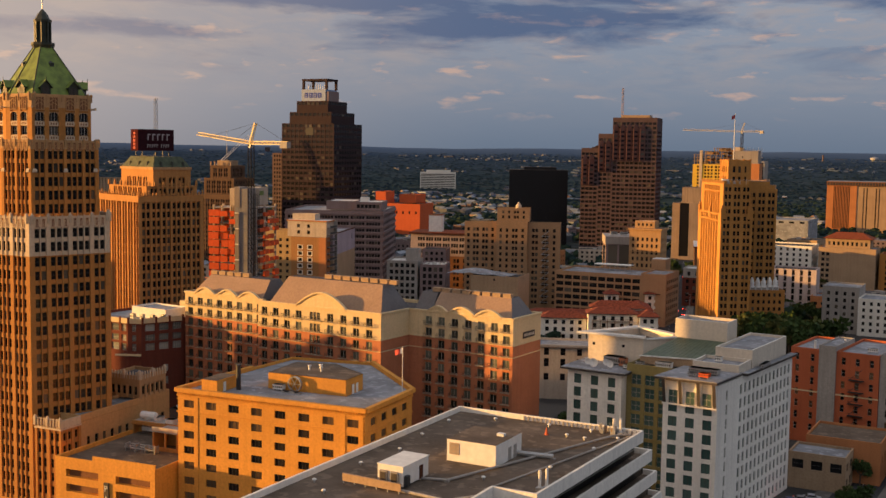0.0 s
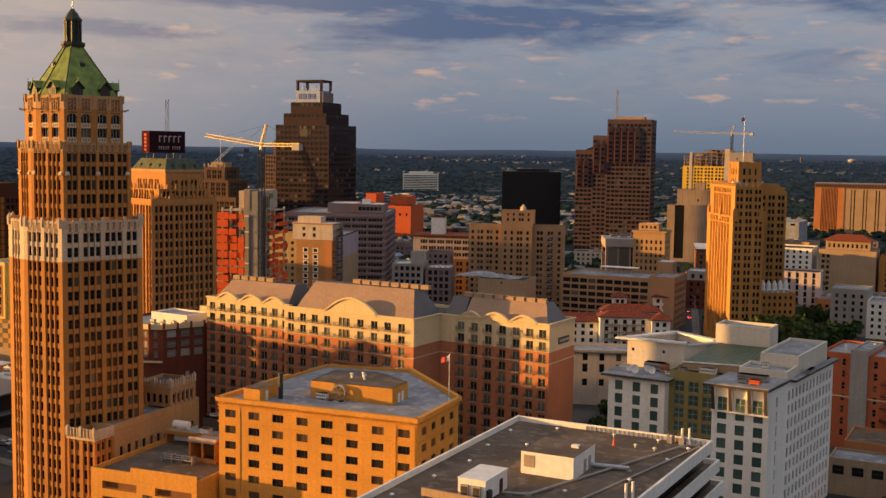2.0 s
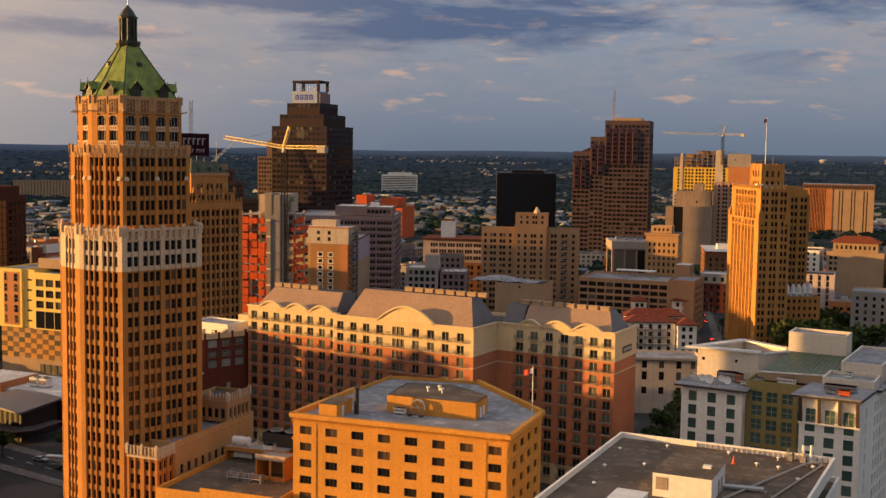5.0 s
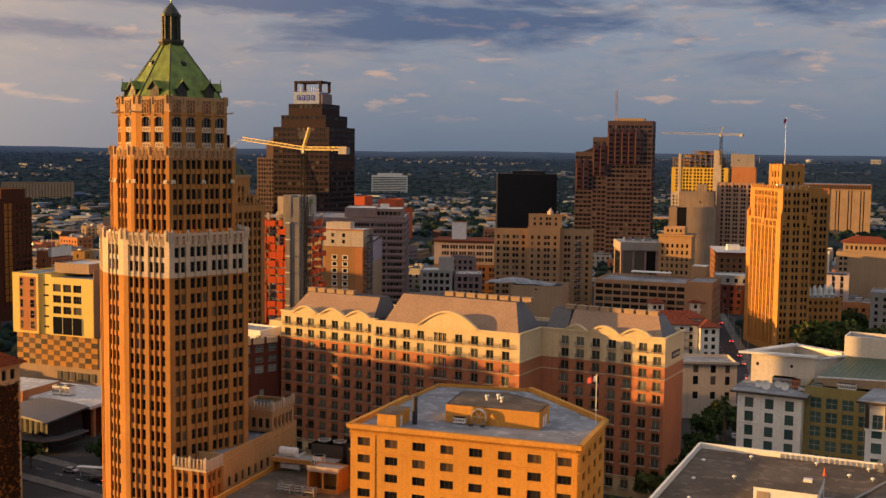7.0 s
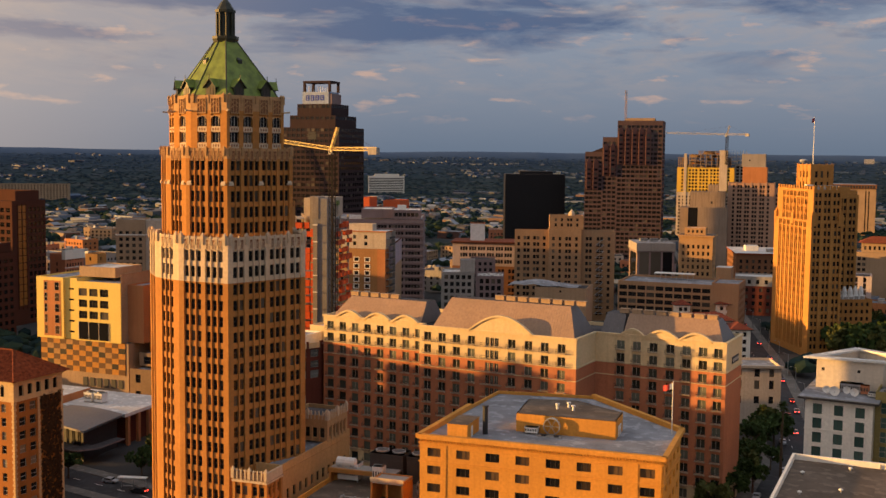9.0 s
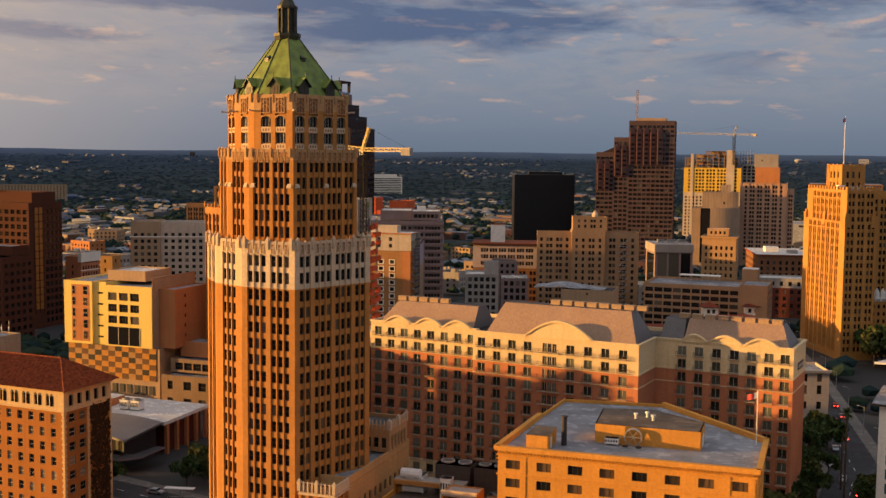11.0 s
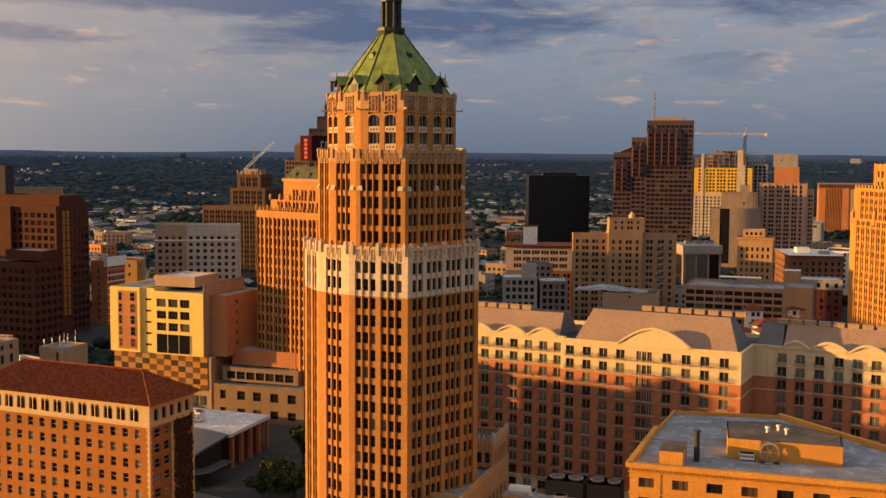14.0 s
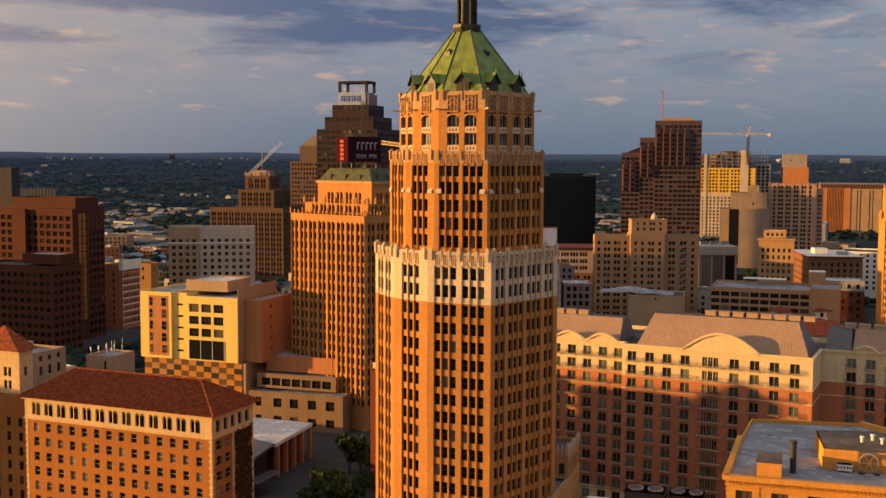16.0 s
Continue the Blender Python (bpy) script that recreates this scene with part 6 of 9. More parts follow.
for k in range(9):
    x = 18 + k * 2.0
    m.beam((x, 12, 139.0), (x, 12, 139 + rv.uniform(2, 5)), 0.25, PAINTW)
part("antenna_row", m, BB, kind="stuff")
m = Mesher(); m.box(23.5, -0.1, 101.5, 30.5, 0.0, 107.5, IRON); part("dark_panel", m, BB)
# domed tower beside it
DOMEB = wall_mat("brown_stone", (0.13, 0.085, 0.070))
DOMEP = wall_mat("pale_cap_copper", (0.20, 0.16, 0.10))
DB = simple("domed_tower", -683, 792, 7, 32, 40, 86, DOMEB, "brown tower with a small domed roof", "skyscraper", (11, 9), 1.7, 2.2, 3.8, limit=120)
m = Mesher(); m.box(6, 6, 86, 28, 34, 99, DOMEB, ROOFD); m.box(7.5, 7.5, 99, 26.5, 32.5, 101, DOMEP, ROOFD)
q = rect(8, 8, 26, 32); q2 = rect(14, 16, 20, 24)
for i in range(4):
    j = (i + 1) % 4
    m.face([(*q[i], 101), (*q[j], 101), (*q2[j], 108), (*q2[i], 108)], DOMEP)
m.face([(*p, 108) for p in q2], DOMEP)
part("cap", m, DB, "pale pyramidal cap")

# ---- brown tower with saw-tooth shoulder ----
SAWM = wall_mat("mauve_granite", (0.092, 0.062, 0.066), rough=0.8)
T2 = thing("sawtooth_office_tower", -428.5, 912.5, 13.5, "brown granite office tower stepped by saw-tooth bays", "skyscraper")
m, slots = Mesher(), []
steps = [(0, 15.0, 94.6, 82.5), (15.0, 27.5, 107.3, 95), (27.5, 66.0, 121.5, 110)]
for x0, x1, z1, zc in steps:
    nr = int((z1 - 12.5) / 3.85)
    r = storeys(z1 - 12.0 - (nr - 1) * 3.85 - 1.9, nr + 2, 3.85, 2.15)
    facade(m, slots, (x0, 0), (x1, 0), 0, z1, even(x1 - x0, max(3, int((x1 - x0) / 3.6)), 3.1, 0.3), r, SAWM, 0.5)
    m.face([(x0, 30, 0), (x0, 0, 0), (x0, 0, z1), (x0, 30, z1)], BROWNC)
    m.face([(x0, 0, z1), (x1, 0, z1), (x1, 30, z1), (x0, 30, z1)], ROOFD)
facade(m, slots, (66, 0), (66, 34), 0, 121.5, even(34, 9, 3.2, 0.3), storeys(4, 28, 3.85, 2.0), SAWM, 0.5)
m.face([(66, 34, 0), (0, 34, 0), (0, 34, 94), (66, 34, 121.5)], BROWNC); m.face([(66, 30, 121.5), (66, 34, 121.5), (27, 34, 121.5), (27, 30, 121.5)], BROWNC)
part("wall", m, T2)
windows(T2, slots, limit=280)
SAW = wall_mat("rose_granite", (0.16, 0.078, 0.062), rough=0.8)
for x0, x1, zt, zb in ((1.0, 13.0, 85.0, 62), (15.5, 27.0, 98, 74), (28.0, 57.0, 112, 84)):
    k = x0
    while k < x1 - 2:
        m = Mesher()
        m.poly([(k, 0.02), (k + 0.4, -2.6), (k + 1.0, -2.6), (k + 5.0, 0.02)][::1], zb, zt, SAW)
        m.face([(k, 0.02, zt), (k + 0.4, -2.6, zt), (k + 2.2, 0.02, zt + 4.5)], SAW); m.face([(k + 0.4, -2.6, zt), (k + 1.0, -2.6, zt), (k + 5.0, 0.02, zt), (k + 2.2, 0.02, zt + 4.5)], SAW)
        nr = int((zt - zb) / 3.85)
        for j in range(nr):
            z = zb + 1.0 + j * 3.85
            m.face([(k + 1.5, -2.33, z), (k + 4.2, -0.56, z), (k + 4.2, -0.56, z + 1.8), (k + 1.5, -2.33, z + 1.8)], GLASS)
        part("saw_bay", m, T2)
        k += 5.8
m = Mesher(); m.box(33, 10, 121.5, 58, 26, 124.0, TANST, ROOFW); part("plant_room", m, T2)
lattice_mast("radio_mast", *on(T2, 32.5, 18), 121.5, 27, 0.8, plain_mat("red_white_mast", (0.24, 0.17, 0.17)), "faded red lattice radio mast on the roof")

# ---- black glass block ----
BK = thing("black_glass_block", -521, 949, 28, "black glass office block with plant screen", "office building")
m = Mesher()
m.box(0, 0, 0, 56, 30, 73.4, BLACKG, ROOFD)
part("wall", m, BK)
m = Mesher()
for i in range(19):
    for j in range(17):
        m.box(0.3 + i * 2.92, -0.06, 3 + j * 4.1, 3.1 + i * 2.92, -0.01, 6.9 + j * 4.1, BLACKG)
part("curtain_wall", m, BK, "faint dark pane grid", kind="stuff")
m = Mesher(); m.box(14, 8, 73.4, 45, 26, 76.0, BLACKG, ROOFD); part("plant_screen", m, BK)

# ---- gold brick tower with flagpole ----
NX = thing("gold_brick_tower", -169.1, 517.0, 33.0, "tall narrow gold brick tower with crenellated top", "skyscraper")
nx_rows = storeys(4.0, 21, 3.45, 2.0)
ribbed_block(NX, rect(-0.9, -0.9, 14.0, 43.0), 0, 62.5, [[2, 2, 2], [2] * 7, [2], [2] * 7], 1.35, 0.5, 1.6, [r for r in nx_rows if r[1] < 61.5], NIXB, limit=300, nz=2, d1=0.4)
ribbed_block(NX, rect(0, 0, 13.2, 42.0), 62.0, 76.6, [[2, 2, 2], [2] * 7, [2], [2] * 7], 1.3, 0.45, 1.25, [r for r in nx_rows if r[0] > 62.4], NIXB, limit=90, nz=2, d1=0.35, name="upper_wall")
ribbed_block(NX, rect(14.0, 27.0, 34.0, 46.0), 0, 73.6, [[2, 2, 2, 2], [2, 2, 2]], 1.4, 0.5, 1.5, storeys(4.0, 20, 3.45, 2.0), NIXB, limit=120, name="rear_wall")
m = Mesher(); m.poly([(14.8, 28), (33.2, 28), (34.0, 31), (34.0, 45), (14.8, 45)], 73.6, 75.6, NIXB, ROOFB); m.poly([(17, 30), (31, 30), (31, 43), (17, 43)], 75.6, 77.2, NIXB, ROOFB); part("rear_crown", m, NX)
for lx, ly in ((-0.9, -0.9), (11.8, -0.9), (-0.9, 20.0), (-0.9, 40.8)):
    m = Mesher(); m.box(lx - 0.15, ly - 0.15, 60.0, lx + 2.3, ly + 2.3, 65.2, NIXB); m.box(lx + 0.3, ly + 0.3, 65.2, lx + 1.8, ly + 1.8, 66.4, NIXB); part("shoulder_buttress", m, NX)
m = Mesher()
for k in range(14):
    m.box(-0.15, 0.1 + k * 3.05, 76.6, 0.5, 1.5 + k * 3.05, 78.1, NIXB)
for k in range(5):
    m.box(0.2 + k * 2.85, -0.15, 76.6, 1.5 + k * 2.85, 0.5, 78.1, NIXB)
part("crenellation", m, NX, kind="stuff")
m = Mesher()
for z in (72.6, 58.8):
    m.box(-1.05 if z < 60 else -0.14, -1.05 if z < 60 else -0.14, z, 14.1 if z < 60 else 13.3, -0.9 if z < 60 else 0.0, z + 0.5, NIXB)
    m.box(-1.05 if z < 60 else -0.14, -0.9 if z < 60 else 0.0, z, -0.9 if z < 60 else 0.0, 43.0 if z < 60 else 42.0, z + 0.5, NIXB)
part("string_course", m, NX)
tower_block(NX, rect(8.5, 24, 19.5, 40), 75.5, 87.8, NIXB, {0: (grouped(11, [1, 1, 1], 1.3, 0.9, 1.4), [(77.6, 79.6), (81.6, 84.6)]), 3: (grouped(16, [1, 1, 1], 1.5, 0.9, 2.2), [(77.6, 79.6), (81.6, 84.6)])}, ROOFB, 0.6, wall_name="penthouse_wall")
m = Mesher()
for lx in (8.4, 12.0, 15.6, 18.8):
    m.box(lx, 23.8, 76.0, lx + 0.8, 24.0, 88.2, NIXB)
for ly in (24, 28.5, 33, 37.5, 39.3):
    m.box(8.3, ly, 76.0, 8.5, ly + 0.8, 88.2, NIXB)
part("penthouse_pier", m, NX, kind="stuff")
m = Mesher()
for k in range(9):
    m.beam((1.2 + k * 1.4, 1.2, 75.8), (1.2 + k * 1.4, 1.2, 78.6), 0.09, STEEL)
m.beam((1.2, 1.2, 78.5), (12.4, 1.2, 78.5), 0.09, STEEL); m.box(3.0, 10.0, 75.8, 10.5, 14.0, 77.6, CONC); m.box(4.0, 17.0, 75.8, 7.0, 20.0, 78.4, PAINTW)
part("roof_frame", m, NX, "steel frame and plant on the roof")
FQ = thing("flagpole", *on(NX, 13.2, 32.8), 30, "tall white flagpole with a small flag", "flagpole", z=87.2)
m = Mesher(); cyl(m, 0, 0, 0, 23.4, 0.22, PAINTW, 8, 0.12); part("pole", m, FQ)
m = Mesher()
for k in range(5):
    f = lambda q: (-0.42 * q, -0.5 * q + 0.2 * math.sin(q * 1.7), 22.9 - 0.16 * q)
    p, q = f(k), f(k + 1)
    m.face([(p[0], p[1], p[2] - 1.9), (q[0], q[1], q[2] - 1.9), q, p], FLAGR)
part("flag", m, FQ)
TK = simple("tank_annex", -160.0, 532.5, 33, 17.5, 15, 25.6, TAN, "low tan annex with white water tanks", "building", (6, 5), 1.2, 1.7, 3.4, limit=60)
for k, (lx, ly) in enumerate(((2.2, 2.6), (5.0, 2.6), (7.8, 2.6), (11.6, 5.6), (14.4, 5.6))):
    t = thing("water_tank", *on(TK, lx, ly), 33, "white hooded tank unit on the annex roof", "water tank", "water tanks", z=24.7)
    m = Mesher(); m.box(-1.25, -1.6, 0, 1.25, 1.6, 2.4, PAINTW); part("casing", m, t)
    m = Mesher(); cyl(m, 0, 0, 2.4, 4.6, 1.2, PAINTW, 14, 1.15); cyl(m, 0, 0, 4.6, 6.6, 1.15, PAINTW, 14, 0.35); part("hood", m, t)
    m = Mesher(); m.box(-1.0, -1.66, 0.5, 1.0, -1.6, 1.9, CONC); part("louvre", m, t)

# ---- tan hotel with stepped centre ----
THBR = wall_mat("ochre_brown_brick", (0.36, 0.225, 0.125))
TH = thing("stepped_tan_hotel", -334.0, 556.0, 24.0, "tan brick hotel with stepped centre block", "hotel")
rw = storeys(3.0, 13, 3.45, 1.9)
tower_block(TH, rect(0, 0, 18.5, 8), 0, 49.6, THBR, {0: (grouped(18.5, [1, 2, 2, 1], 1.5, 0.4, 1.9), rw), 3: (even(8, 2, 1.4), rw)}, ROOFG, 0.8, limit=80)
tower_block(TH, rect(18.5, -3.0, 36.5, 11), 0, 50.5, THBR, {0: (grouped(18, [1, 1, 2, 1], 1.4, 0.4, 2.2), rw), 1: ([(1, 1.9)], rw), 3: ([(1, 1.9)], rw)}, ROOFG, 0.8, limit=80)
tower_block(TH, rect(19.0, -2.0, 37.5, 10), 50.5, 58.0, THBR, {0: (grouped(18.5, [1, 1, 2, 1], 1.2, 0.4, 2.2), [(52, 53.7), (55, 56.5)]), 1: (even(12, 3, 1.1), [(52, 53.7), (55, 56.5)])}, ROOFB, 0.6, limit=40)
tower_block(TH, rect(36.5, 0, 55, 12), 0, 49.6, THBR, {0: (grouped(18.5, [2, 2, 1], 1.5, 0.4, 2.6), rw), 1: (even(12, 3, 1.2), rw)}, ROOFG, 0.8, limit=80)
m = Mesher(); cyl(m, 31, 0, 58, 59.4, 1.7, CREAM, 8); cyl(m, 31, 0, 59.4, 61.6, 1.7, CREAM, 8, 0.1); part("roof_turret", m, TH, "cream turret")
m = Mesher()
for k in range(12):
    z = 4 + 3.45 * k
    m.box(44.2, -1.3, z, 49.0, 0, z + 0.15, STEEL); m.beam((44.4, -1.0, z), (48.8, -1.0, z + 3.45), 0.18, STEEL)
part("fire_stair", m, TH, "outside steel fire stair", kind="stuff")

# ---- mauve office block ----
MB = thing("mauve_office_block", -445.0, 527.8, 28.0, "mauve concrete office block with long window bands", "office building")
mr = storeys(2.0, 13, 3.85, 1.75)
tower_block(MB, rect(0, 0, 60, 66), 0, 53.2, LILAC, {0: (grouped(60, [5] * 6, 1.5, 0.25, 1.15), mr), 1: (grouped(66, [3] * 9, 1.9, 0.3, 1.4), mr)}, ROOFG, 1.0, limit=300)
m = Mesher()
for k in range(14):
    z = 0.6 + k * 3.85
    m.box(-0.4, -0.55, z, 60.55, 0.0, z + 1.15, LILAC); m.box(60.0, 0, z, 60.55, 66, z + 1.15, LILAC)
part("floor_ledge_field", m, MB, "projecting concrete floor ledges", kind="stuff")
tower_block(MB, rect(24, 8, 42, 40), 53.2, 58.6, LILAC, {}, ROOFW, 0.5)
tower_block(MB, rect(42.2, 4, 58.5, 34), 53.2, 58.4, LILAC, {0: (even(16.3, 6, 2), [(54.6, 56.8)])}, ROOFW, 0.5)
m = Mesher(); m.box(45, 8, 58.4, 50, 13, 61.0, PAINTW, ROOFW); m.box(46, 14, 58.4, 48.5, 17, 60.2, STEEL, ROOFW); part("roof_plant", m, MB, "white roof plant")

# ---- white block with red cornice and neighbours ----
WBTOP = wall_mat("cream_pier_render", (0.56, 0.42, 0.33))
WBBR = wall_mat("rust_brick", (0.34, 0.16, 0.075))
WB = thing("white_pier_block", -378.5, 562.0, 22.0, "white piered office block with a red tile cornice", "office building")
tower_block(WB, rect(2.5, 0, 41, 26), 27.0, 40.0, WBTOP, {0: (grouped(38.5, [3] * 6, 1.25, 0.25, 0.85), storeys(28.6, 3, 3.7, 2.2)), 3: (even(26, 5, 2), storeys(28.6, 3, 3.7, 2.2))}, ROOFG, 0.8, limit=70)
tower_block(WB, rect(2.5, 0, 41, 26), 0, 26.9, WBBR, {0: (grouped(38.5, [2] * 6, 1.5, 0.5, 2.4), storeys(1.5, 7, 3.6, 2.2)), 3: (even(26, 5, 2), storeys(1.5, 7, 3.6, 2.2))}, ROOFG, 0.1, limit=90)
m = Mesher(); m.poly(rect(1.5, -1.2, 42, 27), 40.0, 41.0, DKRED, CLAY, True); part("cornice", m, WB, "red tile cornice")
m = Mesher(); m.box(12, 8, 41.0, 20, 16, 51.5, PAINTW, ROOFW); m.box(11.8, 7.8, 51.0, 20.2, 16.2, 51.5, REDBR); part("lift_tower", m, WB, "white lift tower")
G1 = simple("grey_low_block", -351, 502, 25, 17, 22, 30.0, CONC, "grey concrete low block with white roof", "building", (5, 6), 1.9, 2.2, 3.6, roof=ROOFW, limit=60)
tower_block(G1, rect(9.5, 6, 17, 14), 29.5, 36.0, CONC, {0: ([(3.0, 4.6)], [(29.5, 31.6)])}, ROOFG, 0.4)
G2 = simple("dark_low_block", -334.5, 510, 25, 14, 22, 28.2, LILAC, "dark low block with white plant on the roof", "building", (4, 5), 1.9, 2.4, 3.6, roof=ROOFW, limit=40)
for k in range(6):
    plant_box("roof_unit", *on(G2, 1 + k * 2.1, 3 + (k % 3) * 4), 27.3, 1.5, 1.2, 1.3, PAINTW, "white roof unit on the dark low block", yaw=5)
simple("grey_terrace_block", -356, 545, 25, 14, 20, 33, LILAC, "grey terrace block with small windows", "building", (4, 5), 1.5, 1.8, 3.4, limit=50)

# ---- orange flats with white top, lilac wall ----
OFBR = wall_mat("brown_orange_brick", (0.36, 0.185, 0.075))
OF = thing("orange_brick_flats", -394.0, 450.0, 12.0, "orange brick flats with pale top floors and balconies", "apartment building")
OFTAN = wall_mat("ochre_render", (0.40, 0.27, 0.13))
ofr = storeys(2, 13, 3.3, 1.6)
tower_block(OF, rect(0, 1, 16.3, 12), 0, 47.5, OFTAN, {0: ([(8.6, 10.2), (12.6, 14.2)], ofr), 3: (even(11, 2, 1.6), ofr)}, ROOFG, 0.8, limit=60)
tower_block(OF, rect(16.3, 0, 32.5, 9), 0, 44.4, OFBR, {0: ([(4.2, 6.2), (9.8, 11.8)], storeys(2, 12, 3.3, 1.7))}, ROOFG, 0.1, limit=80)
# brighter orange brick here stands for a sunlit strip
tower_block(OF, rect(32.5, -0.6, 36.5, 9), 0, 44.4, PINKBR, {1: (even(9.6, 2, 1.5), storeys(2, 12, 3.3, 1.5))}, ROOFG, 0.1, limit=40)
tower_block(OF, rect(14.0, 0.2, 36.5, 9.4), 44.5, 52.6, PALEC, {0: ([(5.6, 7.2), (11.4, 13.0)], [(46.0, 47.8), (49.2, 51.0)])}, ROOFW, 0.8, limit=40)
m = Mesher(); m.poly(rect(13.6, -0.3, 37.0, 9.9), 52.6, 53.2, PINKBR, ROOFW, True); part("cornice", m, OF)
tower_block(OF, rect(16, 2, 29, 8), 53.2, 56.4, PALEC, {}, ROOFW, 0.4)
m = Mesher()
for k in range(15):
    m.box(36.5, 1, 3 + 3.3 * k, 38.4, 9, 3.25 + 3.3 * k, CONC); m.box(38.3, 1, 3.25 + 3.3 * k, 38.4, 9, 4.3 + 3.3 * k, IRON)
m.box(36.5, 9, 0, 38.4, 9.4, 53, CONC)
part("gallery", m, OF, "open access galleries", kind="stuff")
m = Mesher()
for k in range(12):
    for x in (20.0, 25.6):
        z = 1.6 + 3.3 * k
        m.box(x, -0.14, z, x + 3.0, 0.0, z + 0.35, TERRAWHITE); m.box(x, -0.14, z + 2.15, x + 3.0, 0.0, z + 2.45, TERRAWHITE); m.box(x, -0.12, z + 0.35, x + 0.4, 0.0, z + 2.15, TERRAWHITE); m.box(x + 2.6, -0.12, z + 0.35, x + 3.0, 0.0, z + 2.15, TERRAWHITE)
part("window_trim", m, OF, kind="stuff")
LILACP = wall_mat("pale_lilac_render", (0.36, 0.31, 0.36))
LB = thing("lilac_party_wall_block", -358.0, 463.0, 25.0, "blank lilac and tan party wall block", "building")
tower_block(LB, rect(-16, 0, 0, 56), 0, 34.5, TANST, {}, ROOFG, 0.1)
tower_block(LB, rect(-16, 0, 0, 56), 34.5, 45.6, LILACP, {1: ([(47.0, 48.6)], [(40.2, 43.0)])}, ROOFG, 0.7)
m = Mesher(); m.box(-16.1, -0.1, 45.6, 0.15, 0.4, 46.2, DKRED); m.box(-0.3, 0.4, 45.6, 0.15, 56, 46.2, DKRED); part("coping", m, LB)

# ---- construction tower in orange netting with luffing cranes ----
GYC = wall_mat("warm_core_concrete", (0.30, 0.26, 0.23), streak=0.9)
CORECON = wall_mat("raw_core_concrete", (0.30, 0.285, 0.28), streak=0.9, dirt=0.5)
CS = thing("netted_construction_tower", -355.7, 366.3, 15.0, "unfinished concrete tower wrapped in orange safety netting", "construction site")
for k in range(19):
    z = 1.0 + 3.45 * k
    m = Mesher(); m.box(0, 7, z, 22, 28, z + 0.3, CONC); part("floor_slab", m, CS)
rn = random.Random(5)
m = Mesher()
for k in range(18):
    z = 1.3 + 3.45 * k
    for x0, x1 in ((-1.2, 4.4), (4.6, 8.6), (8.8, 12.0), (12.1, 15.2)):
        if rn.random() < 0.93:
            m.box(x0 + rn.uniform(0, 0.5), 5.6 + rn.uniform(0, 0.7), z - 0.5, x1 - rn.uniform(0, 0.5), 6.75, z + rn.uniform(1.7, 2.9), ORANGE)
    if rn.random() < 0.9:
        m.box(-1.4, 6.8, z - 0.4, -1.15, 26, z + rn.uniform(1.2, 2.4), ORANGE)
    for y0, y1 in ((8, 13), (13.2, 18), (18.2, 23), (23.2, 28)):
        if rn.random() < 0.75 and k > 3:
            m.box(22.2, y0 + rn.uniform(0, 0.6), z - 0.4, 23.4, y1 - rn.uniform(0, 0.6), z + rn.uniform(1.0, 2.3), ORANGE)
part("safety_net", m, CS, "orange safety netting strips", kind="stuff")
m = Mesher()
for x in (0.4, 4.6, 9, 21.2):
    for y in (7.2, 16, 27.2):
        m.box(x, y, 0, x + 0.75, y + 0.75, 64.5, PALEC)
part("column_field", m, CS, kind="stuff")
m = Mesher(); m.box(15.4, 0, 0, 21.4, 10, 64.0, CORECON, bottom=False); m.box(15.6, -0.5, 0, 17.4, 0, 62.0, GYC)
for k in range(17):
    m.box(15.4, -0.12, 3.2 + 3.45 * k, 21.4, 0.0, 3.4 + 3.45 * k, CORECON)
# warmer concrete at the top left paints the sunlight on the core
m.box(12.0, 5.8, 58, 15.4, 10, 72.8, GYC); m.box(15.4, -0.2, 64, 17.8, 8, 72.8, GYC); m.box(17.8, 0.0, 64, 21.4, 8, 72.2, CORECON); m.box(8.5, 8.2, 60, 12, 20, 72.0, PALEC); part("concrete_core", m, CS, "grey concrete lift core")
m = Mesher(); m.box(12, 11, 64.5, 21.6, 20, 72.5, PALEC); m.box(19.5, 11.5, 69, 21.9, 15, 71, COPPER); part("top_storey", m, CS)
m = Mesher()
for k in range(34):
    m.beam((22.0, 4.6, 2 * k), (22.0, 6.6, 2 * k + 2), 0.1, IRON)
for x in (22.0, 23.8):
    for y in (4.6, 6.6):
        m.beam((x, y, 0), (x, y, 70), 0.16, IRON)
part("hoist_mast", m, CS, "dark hoist mast")
for k in range(9):
    m = Mesher(); m.box(15.6, -0.9, 6 + 6.9 * k, 17.6, -0.5, 6.5 + 6.9 * k, TERRAWHITE); part("bracket", m, CS)


def truss(m, p, q, w, r, mat, n=14):
    """Triangular lattice boom from p to q."""
    p, q = Vector(p), Vector(q)
    d = (q - p) / n
    side = d.cross(Vector((0, 0, 1))).normalized() * w
    up = side.cross(d).normalized() * w * 1.5
    for k in range(n):
        a, b = p + d * k, p + d * (k + 1)
        mid = (a + b) / 2
        for c in (side, -side, up):
            m.beam(a + c, b + c, r, mat)
        m.beam(a + side, mid + up, r * 0.7, mat); m.beam(mid + up, b + side, r * 0.7, mat)
        m.beam(a - side, mid + up, r * 0.7, mat); m.beam(mid + up, b - side, r * 0.7, mat)
        m.beam(a + side, b - side, r * 0.7, mat)


CRANEP = plain_mat("faded_crane_paint", (0.34, 0.31, 0.27), rough=0.7, vary=0.2)
MASTD = plain_mat("dull_dark_mast", (0.022, 0.02, 0.02), rough=0.95)


